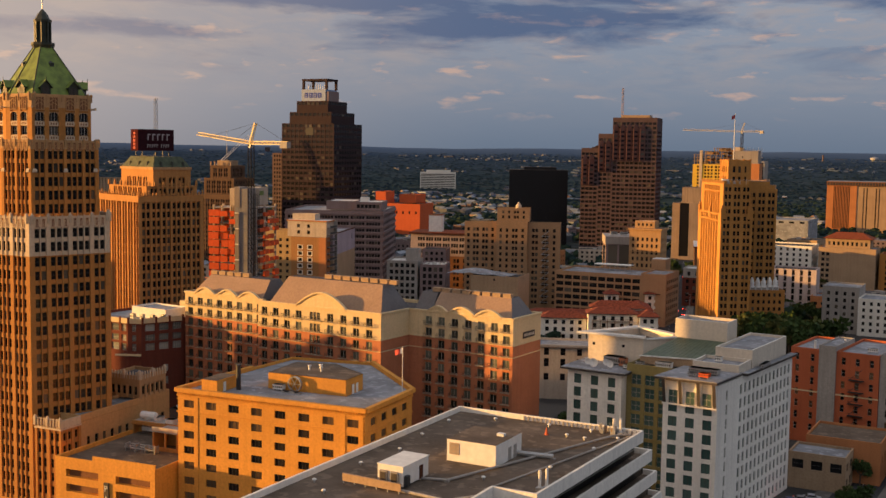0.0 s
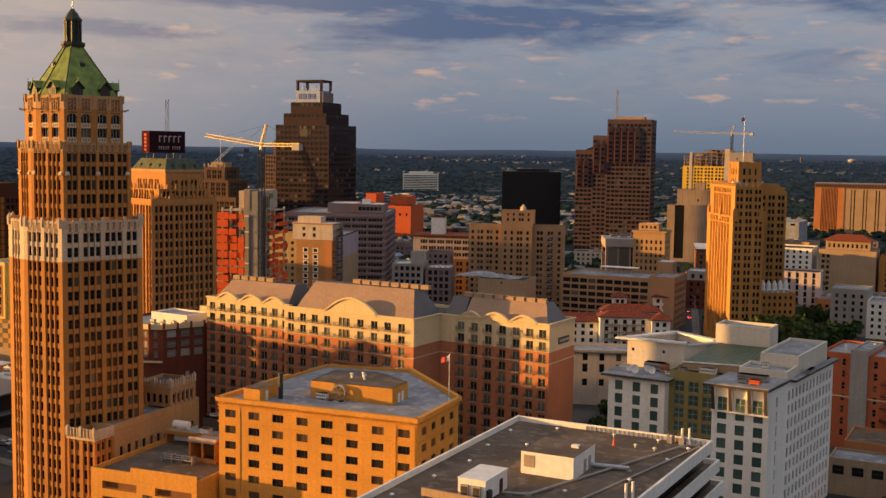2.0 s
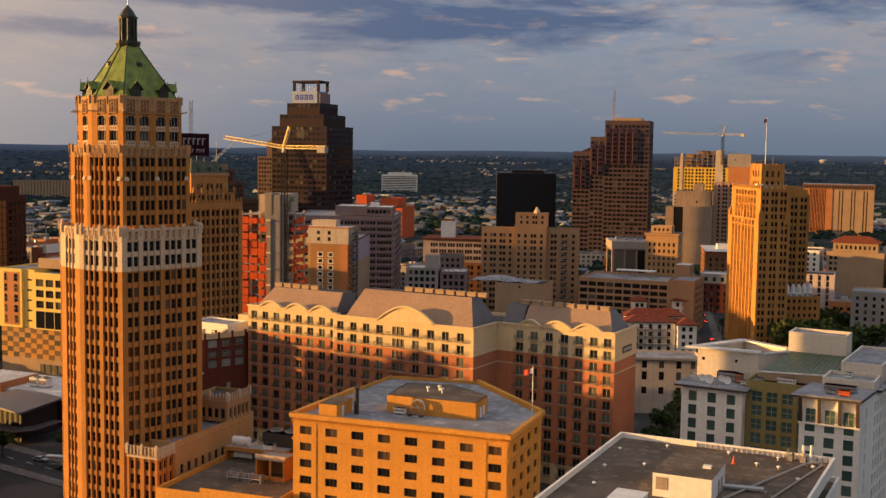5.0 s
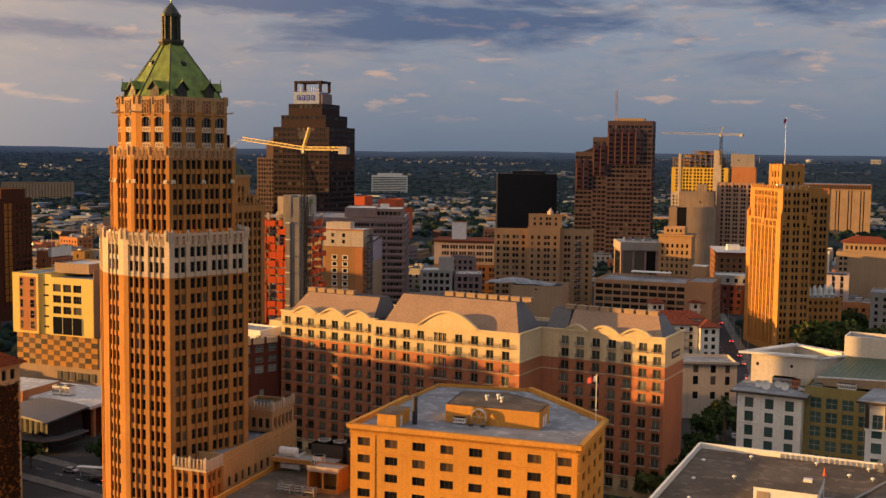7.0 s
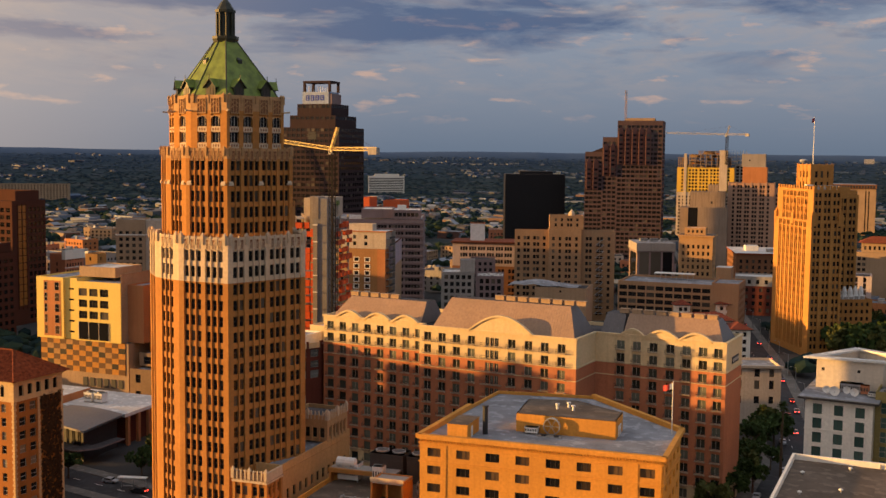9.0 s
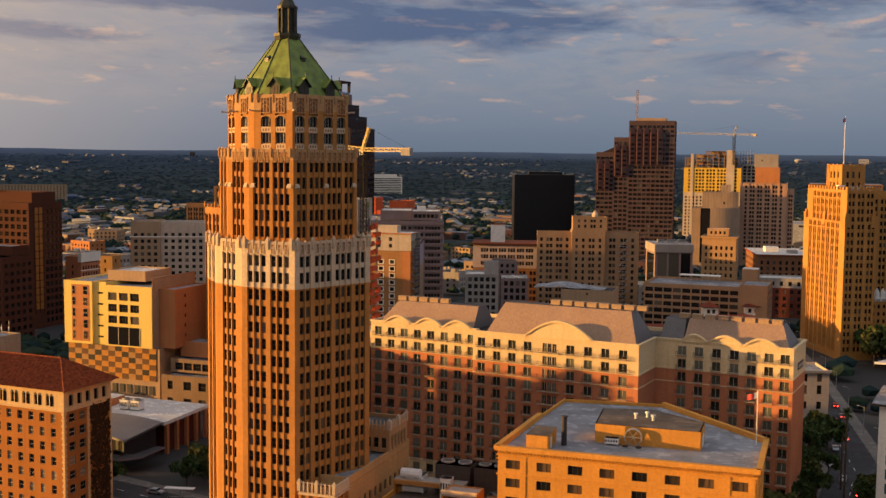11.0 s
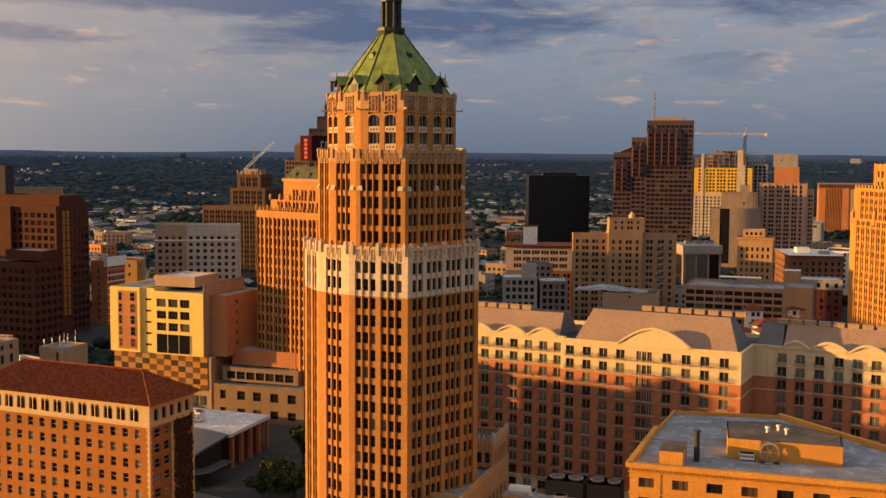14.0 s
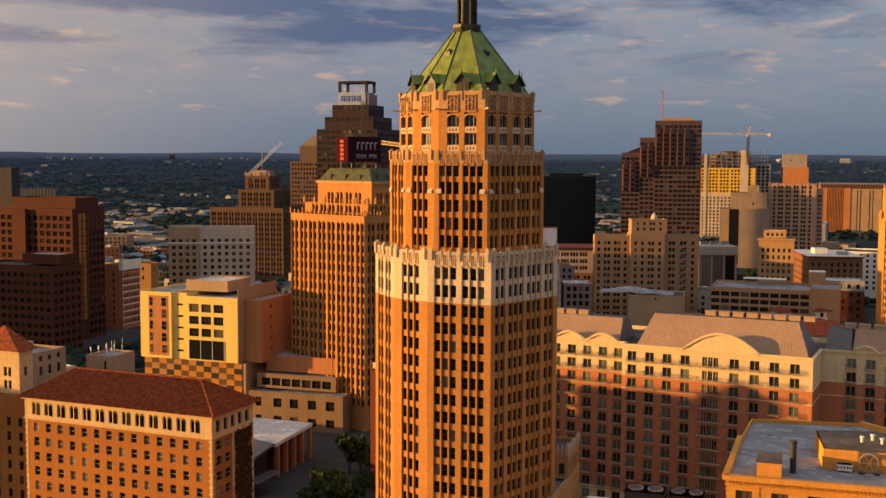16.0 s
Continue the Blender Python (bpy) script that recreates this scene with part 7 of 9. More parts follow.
def tower_crane(name, x, y, base, z, aim, jib, back, label, mat, h=9.0, w=0.9, rise=0.03):
    t = thing(name, x, y, aim, label, "crane", z=base)
    m = Mesher()
    hh = z - base
    for a in (-1, 1):
        for b in (-1, 1):
            m.beam((a * w, b * w, 0), (a * w, b * w, hh), 0.2, MASTD)
    n = int(hh / 2.2)
    for k in range(n):
        z0, z1 = hh * k / n, hh * (k + 1) / n
        for a in (-1, 1):
            m.beam((a * w, -w, z0), (a * w, w, z1), 0.09, MASTD); m.beam((-w, a * w, z0), (w, a * w, z1), 0.09, MASTD)
    part("mast", m, t, "dark lattice mast")
    m = Mesher(); truss(m, (0, 0, hh), (jib, 0, hh + jib * rise), w * 0.9, 0.17, mat, int(jib / 2.2)); part("jib", m, t)
    m = Mesher(); truss(m, (0, 0, hh), (-back, 0, hh), w * 0.9, 0.2, mat, int(back / 2.5)); m.box(-back - 0.5, -1.2, hh - 1.6, -back + 3.5, 1.2, hh + 1.2, CONC); part("counter_jib", m, t)
    m = Mesher(); truss(m, (0.4, 0, hh), (-3.0, 0, hh + h), w * 0.7, 0.18, mat, 4); part("tower_head", m, t)
    m = Mesher()
    m.beam((-3.0, 0, hh + h), (jib * 0.65, 0, hh + 1.6 + jib * rise * 0.65), 0.06, MASTD); m.beam((-3.0, 0, hh + h), (-back + 1, 0, hh + 1), 0.06, MASTD); m.beam((-3.0, 0, hh + h), (jib * 0.3, 0, hh + 1.6), 0.06, MASTD)
    part("tie_rods", m, t)
    m = Mesher(); m.box(0.6, -1.6, hh - 1.6, 2.2, -0.3, hh + 0.6, PAINTW); part("cab", m, t)
    return t


tower_crane("tower_crane", -331.6, 370.4, 0.0, 91.8, 176, 34, 22, "yellow tower crane beside the netted construction tower", CRANEY, rise=0.115)
LJ = thing("luffing_crane", -649, 684, 40, "pale luffing crane boom far behind the hotel tower", "crane", z=50)
m = Mesher(); truss(m, (0, 0, 25), (26, 0, 50), 1.1, 0.25, PAINTW, 10); part("boom", m, LJ)
m = Mesher(); truss(m, (0, 0, 0), (0.1, 0, 26), 1.2, 0.25, PAINTW, 10); part("mast", m, LJ)

# ---- small gold block, grey slot block, parking garage ----
GS = thing("gold_cornice_block", -262.0, 628.0, 8.0, "gold brick block with projecting cornice and penthouse", "office building")
tower_block(GS, rect(0, 0, 19, 16), 0, 44.8, TERRAC, {0: (even(19, 6, 1.25), storeys(3.0, 10, 3.9, 2.2)), 1: (even(16, 5, 1.25), storeys(3.0, 10, 3.9, 2.2))}, ROOFB, 0.8, limit=90)
m = Mesher(); m.poly(rect(-0.8, -0.8, 19.8, 16.8), 44.8, 45.8, TERRAC, ROOFB, True); part("cornice", m, GS)
m = Mesher(); m.poly(rect(-0.3, -0.3, 19.3, 16.3), 31.6, 32.0, TERRAC, None, True); part("string_course", m, GS)
tower_block(GS, rect(2.5, 3, 14.5, 13), 45.8, 50.0, TERRAC, {0: (even(12, 4, 1.2), [(47, 48.6)])}, ROOFW, 0.4)
GYCAP = wall_mat("weathered_cap_concrete", (0.33, 0.29, 0.26), streak=0.8)
GY = thing("grey_slot_block", -315.0, 714.0, 28.0, "grey concrete block with tall dark glass bays", "office building")
tower_block(GY, rect(0, 0, 25, 32), 0, 27.6, LILAC, {0: ([(1.6, 7.9), (9.2, 16.0), (17.2, 23.6)], [(2, 27.0)]), 3: ([(4, 28)], [(2, 26)])}, ROOFG, 0.1, GLASS, FRAMED, 1, 1)
m = Mesher(); m.box(-0.5, -0.6, 27.6, 25.5, 32.5, 33.0, GYCAP, ROOFG); part("cap_band", m, GY, "deep pale concrete cap band")
for k in range(3):
    plant_box("roof_unit", *on(GY, 4 + k * 7, 12), 33.0, 5, 4, 2.4, STEEL, "grey roof plant unit on the slot block", yaw=28)
GARB = wall_mat("dull_brown_brick", (0.40, 0.245, 0.140), grain=3)
PG = thing("brick_parking_garage", -270.7, 547.0, 6.0, "brown brick parking garage with open decks", "parking garage")
# dark panes close the open decks and stand for their shaded inside
tower_block(PG, rect(0, 0, 48, 34), 0, 26.4, GARB, {0: (even(48, 10, 4.1, 0.4), storeys(1.0, 7, 3.5, 2.2))}, ROOFG, 1.1, GLASS)
tower_block(PG, rect(48, -0.6, 61.5, 26), 0, 27.6, GARB, {1: (even(26, 6, 2.2), storeys(1.2, 7, 3.5, 2.0))}, ROOFG, 0.8)
m = Mesher(); m.box(46, 26, 26, 54, 36, 33, GARB, ROOFW); part("lift_tower", m, PG)
m = Mesher()
m.box(14, 24, 28.4, 35, 30, 28.8, PAINTW)
for k in range(8):
    m.beam((14.4 + k * 2.9, 24.3, 25.2), (14.4 + k * 2.9, 24.3, 28.4), 0.12, STEEL)
part("car_shade", m, PG, "white roof deck canopy")
PL = simple("theatre_block", -301, 508, 12, 26, 22, 25, TANST, "low tan theatre block with shrouded white roof", "theatre", (1, 1), 1, 1, 60)
m = Mesher()
rg = random.Random(8)
gx = [(-14 + 4.4 * i) for i in range(9)]
gp = [[(x, y, 25.2 + 3.2 * math.exp(-((x - 0) / 9) ** 2 - ((y - 8) / 7) ** 2) + rg.uniform(-0.4, 0.4)) for x in gx] for y in (0, 4, 8, 12, 16)]
for j in range(4):
    for i in range(8):
        m.face([gp[j][i], gp[j][i + 1], gp[j + 1][i + 1], gp[j + 1][i]], ROOFG)
part("roof_sheeting", m, PL, "crumpled pale roof sheeting")

# ---- towers further off to the right ----
BS = thing("buff_piered_tower", -312.0, 945.0, 10.0, "buff tower with close vertical piers", "office building")
BSW = wall_mat("buff_brown_stone", (0.46, 0.285, 0.195))
ribbed_block(BS, rect(0, 0, 38, 30), 0, 69.5, [[1, 2, 2, 2, 2, 1], [2] * 5], 1.7, 0.5, 2.2, storeys(5, 18, 3.55, 2.2), BSW, limit=150)
ribbed_block(BS, rect(38.05, 1.5, 43.5, 30), 0, 65.0, [[2], [2] * 4], 1.3, 0.5, 1.6, storeys(5, 16, 3.55, 2.2), BSW, limit=40, name="wing_wall")
m = Mesher()
for k in range(7):
    m.box(0.2 + k * 6.2, -0.35, 0, 1.0 + k * 6.2, 0.0, 70.6, BSW)
part("pier", m, BS, "projecting stone piers", kind="stuff")
tower_block(BS, rect(11.5, 5, 31.5, 26), 69.5, 83, PINKBR, {}, ROOFG, 0.3)
tower_block(BS, rect(10.5, 5.6, 30, 26), 83, 94, GYCAP, {0: ([(6, 7)], [(88, 89.4)])}, ROOFG, 0.3)
FB = thing("concrete_fin_block", -339.5, 922.0, 12.0, "grey concrete block with dark window slot", "office building")
FBLOW = wall_mat("tan_grey_concrete", (0.30, 0.225, 0.17), streak=1.0)
FBST = wall_mat("stained_tan_concrete", (0.34, 0.25, 0.18), streak=1.2, dirt=0.5)
tower_block(FB, rect(0, 0, 32.5, 30), 0, 49, FBLOW, {0: ([(0.4, 8.3)], [(3, 48.6)])}, ROOFG, 0.6, GLASS, FRAMED, 1, 1)
tower_block(FB, rect(-7, 6, -0.05, 30), 0, 48.4, FBLOW, {}, ROOFG, 0.6, wall_name="stair_wall")
tower_block(FB, rect(1.5, 2.5, 30.5, 28), 49.6, 62, FBST, {0: ([(17, 18.6)], [(52, 54)])}, ROOFG, 0.6, wall_name="upper_wall")
tower_block(FB, rect(16, 6, 24, 20), 62, 68, FBST, {}, ROOFG, 0.6, wall_name="plant_wall")
m = Mesher(); m.poly(rect(1.0, 2.0, 31.0, 28.5), 48.9, 49.7, FBST, ROOFG, True); part("ledge", m, FB)
YC = thing("yellow_sheathed_tower", -438.0, 1228.0, 10.0, "unfinished tower with yellow sheathing and open top decks", "construction site")
yr = storeys(53.2, 7, 3.7, 2.3)
tower_block(YC, rect(0, 0, 62, 40), 52, 79.5, YELSH, {0: (grouped(62, [2, 3, 3, 3, 3], 2.3, 1.2, 2.4), yr), 1: (even(40, 8, 2.4), yr), 3: (even(40, 8, 2.4), yr)}, ROOFD, 0.1, limit=120)
tower_block(YC, rect(0, 0, 62, 40), 0, 51.9, PALEC, {0: (even(62, 15, 2.0), storeys(5, 12, 3.7, 2.2)), 3: (even(40, 8, 2.4), storeys(5, 12, 3.7, 2.2))}, ROOFD, 0.1, limit=60)
tower_block(YC, rect(62.2, 6, 78, 40), 0, 84, CONC, {0: (even(15.8, 3, 3.4), storeys(5, 21, 3.7, 2.9))}, ROOFD, 0.3, limit=40, wall_name="bare_frame")
ry = random.Random(17)
DECKC = wall_mat("raw_deck_concrete", (0.26, 0.19, 0.14), streak=0.8)
for k in range(5):
    x0, x1 = (0, 62) if k < 3 else (12, 56) if k == 3 else (22, 46)
    z = 79.6 + 3.7 * k
    m = Mesher(); m.box(x0, 0, z + 3.3, x1, 40, z + 3.7, DECKC)
    for x in range(x0 + 1, x1 - 1, 6):
        for y in (0.2, 20, 38):
            m.box(x, y, z, x + 0.9, y + 0.9, z + 3.3, DECKC)
    for q in range(9):
        x, y = ry.uniform(x0 + 1, x1 - 5), ry.uniform(3, 20)
        m.box(x, y, z, x + ry.uniform(2, 7), y + 0.3, z + ry.uniform(1.2, 3.2), ry.choice((PINKBR, DECKC, BRNBR, TANST)))
    part("open_deck", m, YC)
m = Mesher(); m.box(46, -0.8, 0, 54.5, 8, 99.0, PALEC); part("lift_core", m, YC, "pale concrete lift core")
m = Mesher(); m.box(7.4, -0.6, 0, 10.4, 2.2, 95.0, PALEC); part("stair_core", m, YC, "slim pale stair core")
m = Mesher()
for k in range(7):
    m.beam((56 + k * 3, 3, 84), (56 + k * 3, 3, 99), 0.3, STEEL)
for z in (88, 92, 96):
    m.beam((55, 3, z), (76, 3, z), 0.3, STEEL)
part("scaffold", m, YC, "grey scaffold frame")
tower_crane("tower_crane", -385.0, 1235.0, 83.0, 115.6, 165, 78, 26, "pale tower crane over the yellow sheathed tower", CRANEP, 10, 1.1)
MS = thing("striped_slab_hotel", -328.5, 1394, 10, "tan slab hotel with vertical stripes", "hotel")
ribbed_block(MS, rect(0, 0, 34, 60), 0, 55.5, [[11], [1] * 12], 1.0, 0.75, 1.6, [(4.0, 55.0)], PINKBR, limit=40)
ribbed_block(MS, rect(34.1, 0.6, 81, 50), 0, 55.0, [[2, 2, 2], [1] * 8], 1.3, 2.2, 9.0, [(4.0, 53.0)], TANST, limit=60)
m = Mesher(); m.box(-0.5, -0.6, 55.6, 81.5, 50, 60.6, BRNBR, ROOFG); part("cap_band", m, MS, "brown arcaded cap band")
# black boxes on the band paint the shade of its arcade recesses
for k in range(25):
    m = Mesher(); m.box(0.6 + k * 3.2, -0.75, 56.0, 2.6 + k * 3.2, -0.6, 59.4, IRON); part("cap_recess", m, MS)
simple("low_arena", -338, 1172, 5, 44, 60, 24, ROOFG, "low grey arena roof beyond the gold tower", "arena", (4, 2), 5, 2, 20, roof=ROOFG, limit=20)

# ---- left group ----
AMBERG = plain_mat("amber_stair_glass", (0.30, 0.115, 0.02), rough=0.3)
GLASSK = glass_mat("unlit_glass", col=(0.006, 0.005, 0.005), blind=(0.03, 0.02, 0.015), share=0.2)
DK = thing("dark_brick_office", -619.0, 388.0, 5.0, "dark red brick office tower with square windows", "office building")
dr_ = storeys(2.5, 17, 3.75, 2.2)
tower_block(DK, rect(0, 0, 76, 24), 0, 64.6, DKRED, {0: (even(76, 19, 2.6, 0.6), dr_), 1: ([(11.6 + 3.1 * k, 13.9 + 3.1 * k) for k in range(4)], dr_)}, ROOFD, 1.0, GLASSK, limit=300)
m = Mesher()
for k in range(14):
    m.box(76.0, 3.9, 10 + 3.75 * k, 76.15, 9.6, 13.3 + 3.75 * k, AMBERG)
for y in (3.5, 6.6, 9.6):
    m.box(76.0, y, 8, 76.4, y + 0.35, 63.0, DKRED)
part("stair_window", m, DK, "tall amber glazed stair window")
m = Mesher(); m.box(42.5, -2.2, 0, 49.5, 0.0, 64.0, DKRED); part("pilaster", m, DK, "broad brick pilaster")
tower_block(DK, rect(37, 3, 75.5, 20), 64.6, 69.7, DKRED, {}, ROOFD, 1.0, limit=20)
DL = thing("dark_brick_annex", -560.0, 350.0, 5.0, "lower dark red brick annex with square windows", "office building")
tower_block(DL, rect(0, 0, 44, 20), 0, 41.5, DKRED, {0: (even(44, 12, 2.3, 0.6), storeys(2.5, 10, 3.75, 1.9)), 1: (even(20, 5, 2.3, 0.6), storeys(2.5, 10, 3.75, 1.9))}, ROOFD, 1.0, GLASSK, limit=200)
tower_block(DL, rect(21, 8, 42, 19.5), 41.5, 46.0, DKRED, {}, ROOFG, 0.5)
OFOCH = wall_mat("ochre_stucco", (0.42, 0.235, 0.085))
BC = thing("brick_corner_block", -560.0, 434.5, 5, "red brick corner block with white cornice", "building")
tower_block(BC, rect(0, 0, 10.5, 15), 0, 34, REDBR, {0: ([(4.2, 5.4)], storeys(3, 8, 3.5, 1.9)), 1: (even(15, 6, 1.3), storeys(3, 9, 3.4, 1.9))}, ROOFG, 0.8, limit=60)
m = Mesher(); m.box(10.5, -0.4, 31.0, 11.1, 15.4, 36.2, TERRAWHITE, ROOFG); m.box(8.8, -0.5, 31.0, 10.5, 0.0, 36.2, TERRAWHITE, ROOFG); part("cornice", m, BC, "white cornice storey")
m = Mesher()
for k in range(8):
    m.box(10.5, -0.2, 2.4 + 3.4 * k, 10.75, 15.2, 2.8 + 3.4 * k, TERRAWHITE)
part("sill_course", m, BC, "white sill courses", kind="stuff")
m = Mesher(); m.beam((9.6, 1.5, 33.5), (9.6, 1.5, 45), 0.12, PAINTW); part("flagpole", m, BC)
OCH = thing("ochre_corner_block", -566, 470, 12, "low ochre rendered block with flat roof", "building")
tower_block(OCH, rect(-3, 0, 5, 9), 0, 31, OFOCH, {0: ([(2.6, 3.8)], [(22, 24), (27, 29)]), 1: ([(3, 4.2)], [(27, 29)])}, ROOFD, 0.7)
AP = thing("pale_flats", -561, 486, 33, "pale flats with rows of square windows", "apartment building")
ar = storeys(4, 11, 3.75, 2.0)
tower_block(AP, rect(0, 0, 17, 20), 0, 50.5, TANST, {0: (even(17, 4, 2.0), ar)}, ROOFG, 0.8, limit=60)
tower_block(AP, rect(17, 1.5, 47, 20), 0, 50.0, PALEC, {0: (even(30, 7, 2.0), ar), 1: (even(18, 4, 1.6), ar)}, ROOFG, 0.8, limit=120)
m = Mesher(); m.box(-0.4, -0.5, 41.0, 17.2, 0, 41.7, TERRAWHITE); m.box(17, 1.0, 41.0, 47.5, 1.5, 41.7, TERRAWHITE); part("belt_course", m, AP)
SYB = wall_mat("umber_stone", (0.13, 0.078, 0.05))
SY = thing("gothic_setback_tower", -660, 652, 10, "brown stepped gothic tower with pinnacled top", "skyscraper")
ribbed_block(SY, rect(0, 0, 58, 40), 0, 53, [[2] * 12, [2] * 8], 1.5, 0.5, 1.2, storeys(4, 13, 3.6, 2.0), SYB, limit=80)
ribbed_block(SY, rect(22, 2, 50, 32), 53, 66, [[2] * 5, [2] * 5], 1.5, 0.5, 1.4, storeys(54.5, 3, 3.6, 2.0), SYB, limit=30)
ribbed_block(SY, rect(26, 5, 45, 26), 66, 76, [[2] * 3, [2] * 3], 1.5, 0.5, 1.4, storeys(67.5, 2, 3.6, 2.4), SYB, limit=20)
m = Mesher()
for k in range(6):
    m.box(26 + k * 3.7, 4.8, 76, 26.8 + k * 3.7, 5.6, 79, TANST)
m.box(30, 9, 76, 41, 22, 80, TANST, ROOFD)
part("pinnacles", m, SY, kind="stuff")
m = Mesher(); m.beam((35, 15, 80), (35, 15, 104), 0.2, STEEL); part("aerial", m, SY)
PV = thing("pavilion_hall", -334, 222, 8, "dark glazed pavilion hall with white and grey roofs", "hall")
m = Mesher()
m.poly([(-28, 26), (13.4, 20.7), (12.8, 46.6), (-28, 48)], 9.2, 10.2, PAINTW, ROOFW, True)
part("white_roof", m, PV, "white membrane roof")
m = Mesher()
n = 8
for k in range(n):
    t0, t1 = k / n, (k + 1) / n
    f = lambda t: (-12 + 28 * t, 3.5 - 6 * t, 9.2 + 1.8 * math.sin(math.pi * (0.25 + 0.5 * t)))
    h_ = lambda t: (-10 + 23 * t, 25 - 4.4 * t, 9.0 + 1.8 * math.sin(math.pi * (0.25 + 0.5 * t)))
    m.face([f(t0), f(t1), h_(t1), h_(t0)], SEAMG); m.face([(p[0], p[1], p[2] - 0.6) for p in (h_(t0), h_(t1), f(t1), f(t0))], SEAMG)
    m.face([(f(t0)[0], f(t0)[1], f(t0)[2] - 0.6), (f(t1)[0], f(t1)[1], f(t1)[2] - 0.6), f(t1), f(t0)], CONC)
part("curved_roof", m, PV, "curved grey metal roof")
m = Mesher(); m.poly([(-8, 6), (12, 2.5), (11, 20), (-8, 24)], 0, 9.0, IRON, ROOFD); part("glass_hall", m, PV, "dark glazed hall")
m = Mesher(); m.poly([(-12, 1), (4, -2.5), (14, -3), (18, 2), (18, 14), (15, 14), (14, 4), (-12, 5)], 4.4, 4.8, LILAC, ROOFD, True); part("balcony_deck", m, PV)
for k in range(9):
    m = Mesher(); m.box(-8 + k * 2.4, 5.0 - k * 0.42, 0, -7.6 + k * 2.4, 5.4 - k * 0.42, 9.0, IRON); part("mullion", m, PV)
m = Mesher(); m.poly([(-26, 27.5), (11.0, 24), (10.8, 45), (-26, 46.5)], 0, 9.2, WINEBR, None); part("brick_wall", m, PV, "brown brick wall under the white roof")
for k in range(5):
    m = Mesher(); m.box(12.2, 22.5 + k * 5.4, 0, 13.2, 23.6 + k * 5.4, 9.2, PINKBR); part("pier", m, PV)
m = Mesher(); m.box(-30, 22, 0, -14, 40, 12.6, PINKBR, ROOFW); part("side_block", m, PV)
for x in (-9, -5):
    plant_box("white_chiller", *on(PV, x, 30), 10.2, 3.0, 3.0, 3.2, PAINTW, "white chiller on the pavilion roof", yaw=8, fans=1)
DC = thing("dark_brick_shop_block", -262, 268, 8, "dark red brick shop block with white medallions", "building")
tower_block(DC, rect(-42, 6, -12, 34), 0, 21.5, WINEBR, {0: ([(3, 6.2), (10, 13.2), (17, 20.2), (24, 27.2)], [(3, 6), (8.5, 11.5), (14, 17)]), 1: (even(28, 4, 3), [(3, 6), (8.5, 11.5), (14, 17)])}, ROOFG, 0.8, GLASS, FRAMEL, 2, 2)
# red and white chamfered block behind the podium
GLASSP = glass_mat("pale_curtained_glass", col=(0.10, 0.12, 0.11), blind=(0.34, 0.36, 0.32), share=0.85)
CB = thing("chamfered_brick_block", -268.0, 247.8, 0, "wine red brick block with pale parapet and wide windows", "building")
cbo = [(-26, -2.0), (-4.0, -2.0), (0, 0), (5.0, 13.6), (5.0, 20), (-26, 20)]
cbr = [(14.5, 16.8), (25.2, 27.5), (28.3, 30.3), (31.4, 33.6)]
tower_block(CB, cbo, 0, 34.9, WINEBR, {0: ([(11.5, 13.5), (14.6, 18.0), (19.2, 21.4)], cbr[1:]), 1: ([(1.4, 2.8)], cbr[1:]), 2: ([(1.4, 4.6), (6.0, 9.2), (10.6, 13.6)], cbr[1:])}, ROOFG, 0.8, GLASSP, FRAMEL, 4, 2)
windows(CB, [(2.9, 7.7, z, math.atan2(13.6, 5.0), 1.3, 2.2) for z in (14.0, 18.0)], GLASSP, FRAMEL, 1, 2)
m = Mesher()
for i in (0, 1, 2):
    m.obox(cbo[i], cbo[i + 1], 0, seglen(cbo[i], cbo[i + 1]), 34.0, 35.6, 0.2, YELST)
    for k in range(int(seglen(cbo[i], cbo[i + 1]) / 4.6) + 1):
        m.obox(cbo[i], cbo[i + 1], k * 4.6, k * 4.6 + 0.7, 33.4, 36.0, 0.3, WINEBR)
part("pale_band", m, CB, "pale parapet band with brick piers")
m = Mesher(); m.obox(cbo[1], cbo[2], -4, 4.4, 23.6, 24.2, 0.5, YELST); part("ledge", m, CB)
tower_block(CB, rect(-14, 9, 1.5, 19), 34.2, 37.6, WHITE, {}, ROOFG, 0.5, wall_name="roof_room_wall")
for k, (x, y, w) in enumerate(((-9, 3.5, 1.6), (-5.5, 4.5, 1.2), (-1.5, 5.0, 1.4), (0.5, 8.0, 1.0))):
    plant_box("roof_unit", *on(CB, x, y), 34.1, w, 1.2, 2.0, STEEL, "small grey roof unit on the brick block", yaw=0)
# library, white slab, right group
LR = thing("orange_red_library", -689.5, 997, 12, "orange red stucco library of stacked boxes", "library")
tower_block(LR, rect(-8, 0, 31, 40), 0, 33, LIBRED, {0: (even(39, 5, 2), [(22, 25)])}, ROOFB, 1.0)
tower_block(LR, rect(-25, 10, -13, 34), 0, 45, LIBRED, {0: ([(4, 18)], [(30, 32)])}, ROOFB, 1.0)
tower_block(LR, rect(-1, 20, 18, 50), 33, 42, LIBRED, {}, ROOFB, 1.0)
WS = thing("white_slab_office", -1427, 2172, 32, "white slab office with many thin bands", "office building")
tower_block(WS, rect(0, 0, 82, 30), 0, 41, TERRAWHITE, {0: (even(82, 1, 78), storeys(4, 9, 3.9, 2.0)), 1: (even(30, 1, 27), storeys(4, 9, 3.9, 2.0))}, ROOFG, 0.6)
tower_block(WS, rect(14, 5, 70, 25), 41, 46, TERRAWHITE, {}, ROOFG, 0.6)
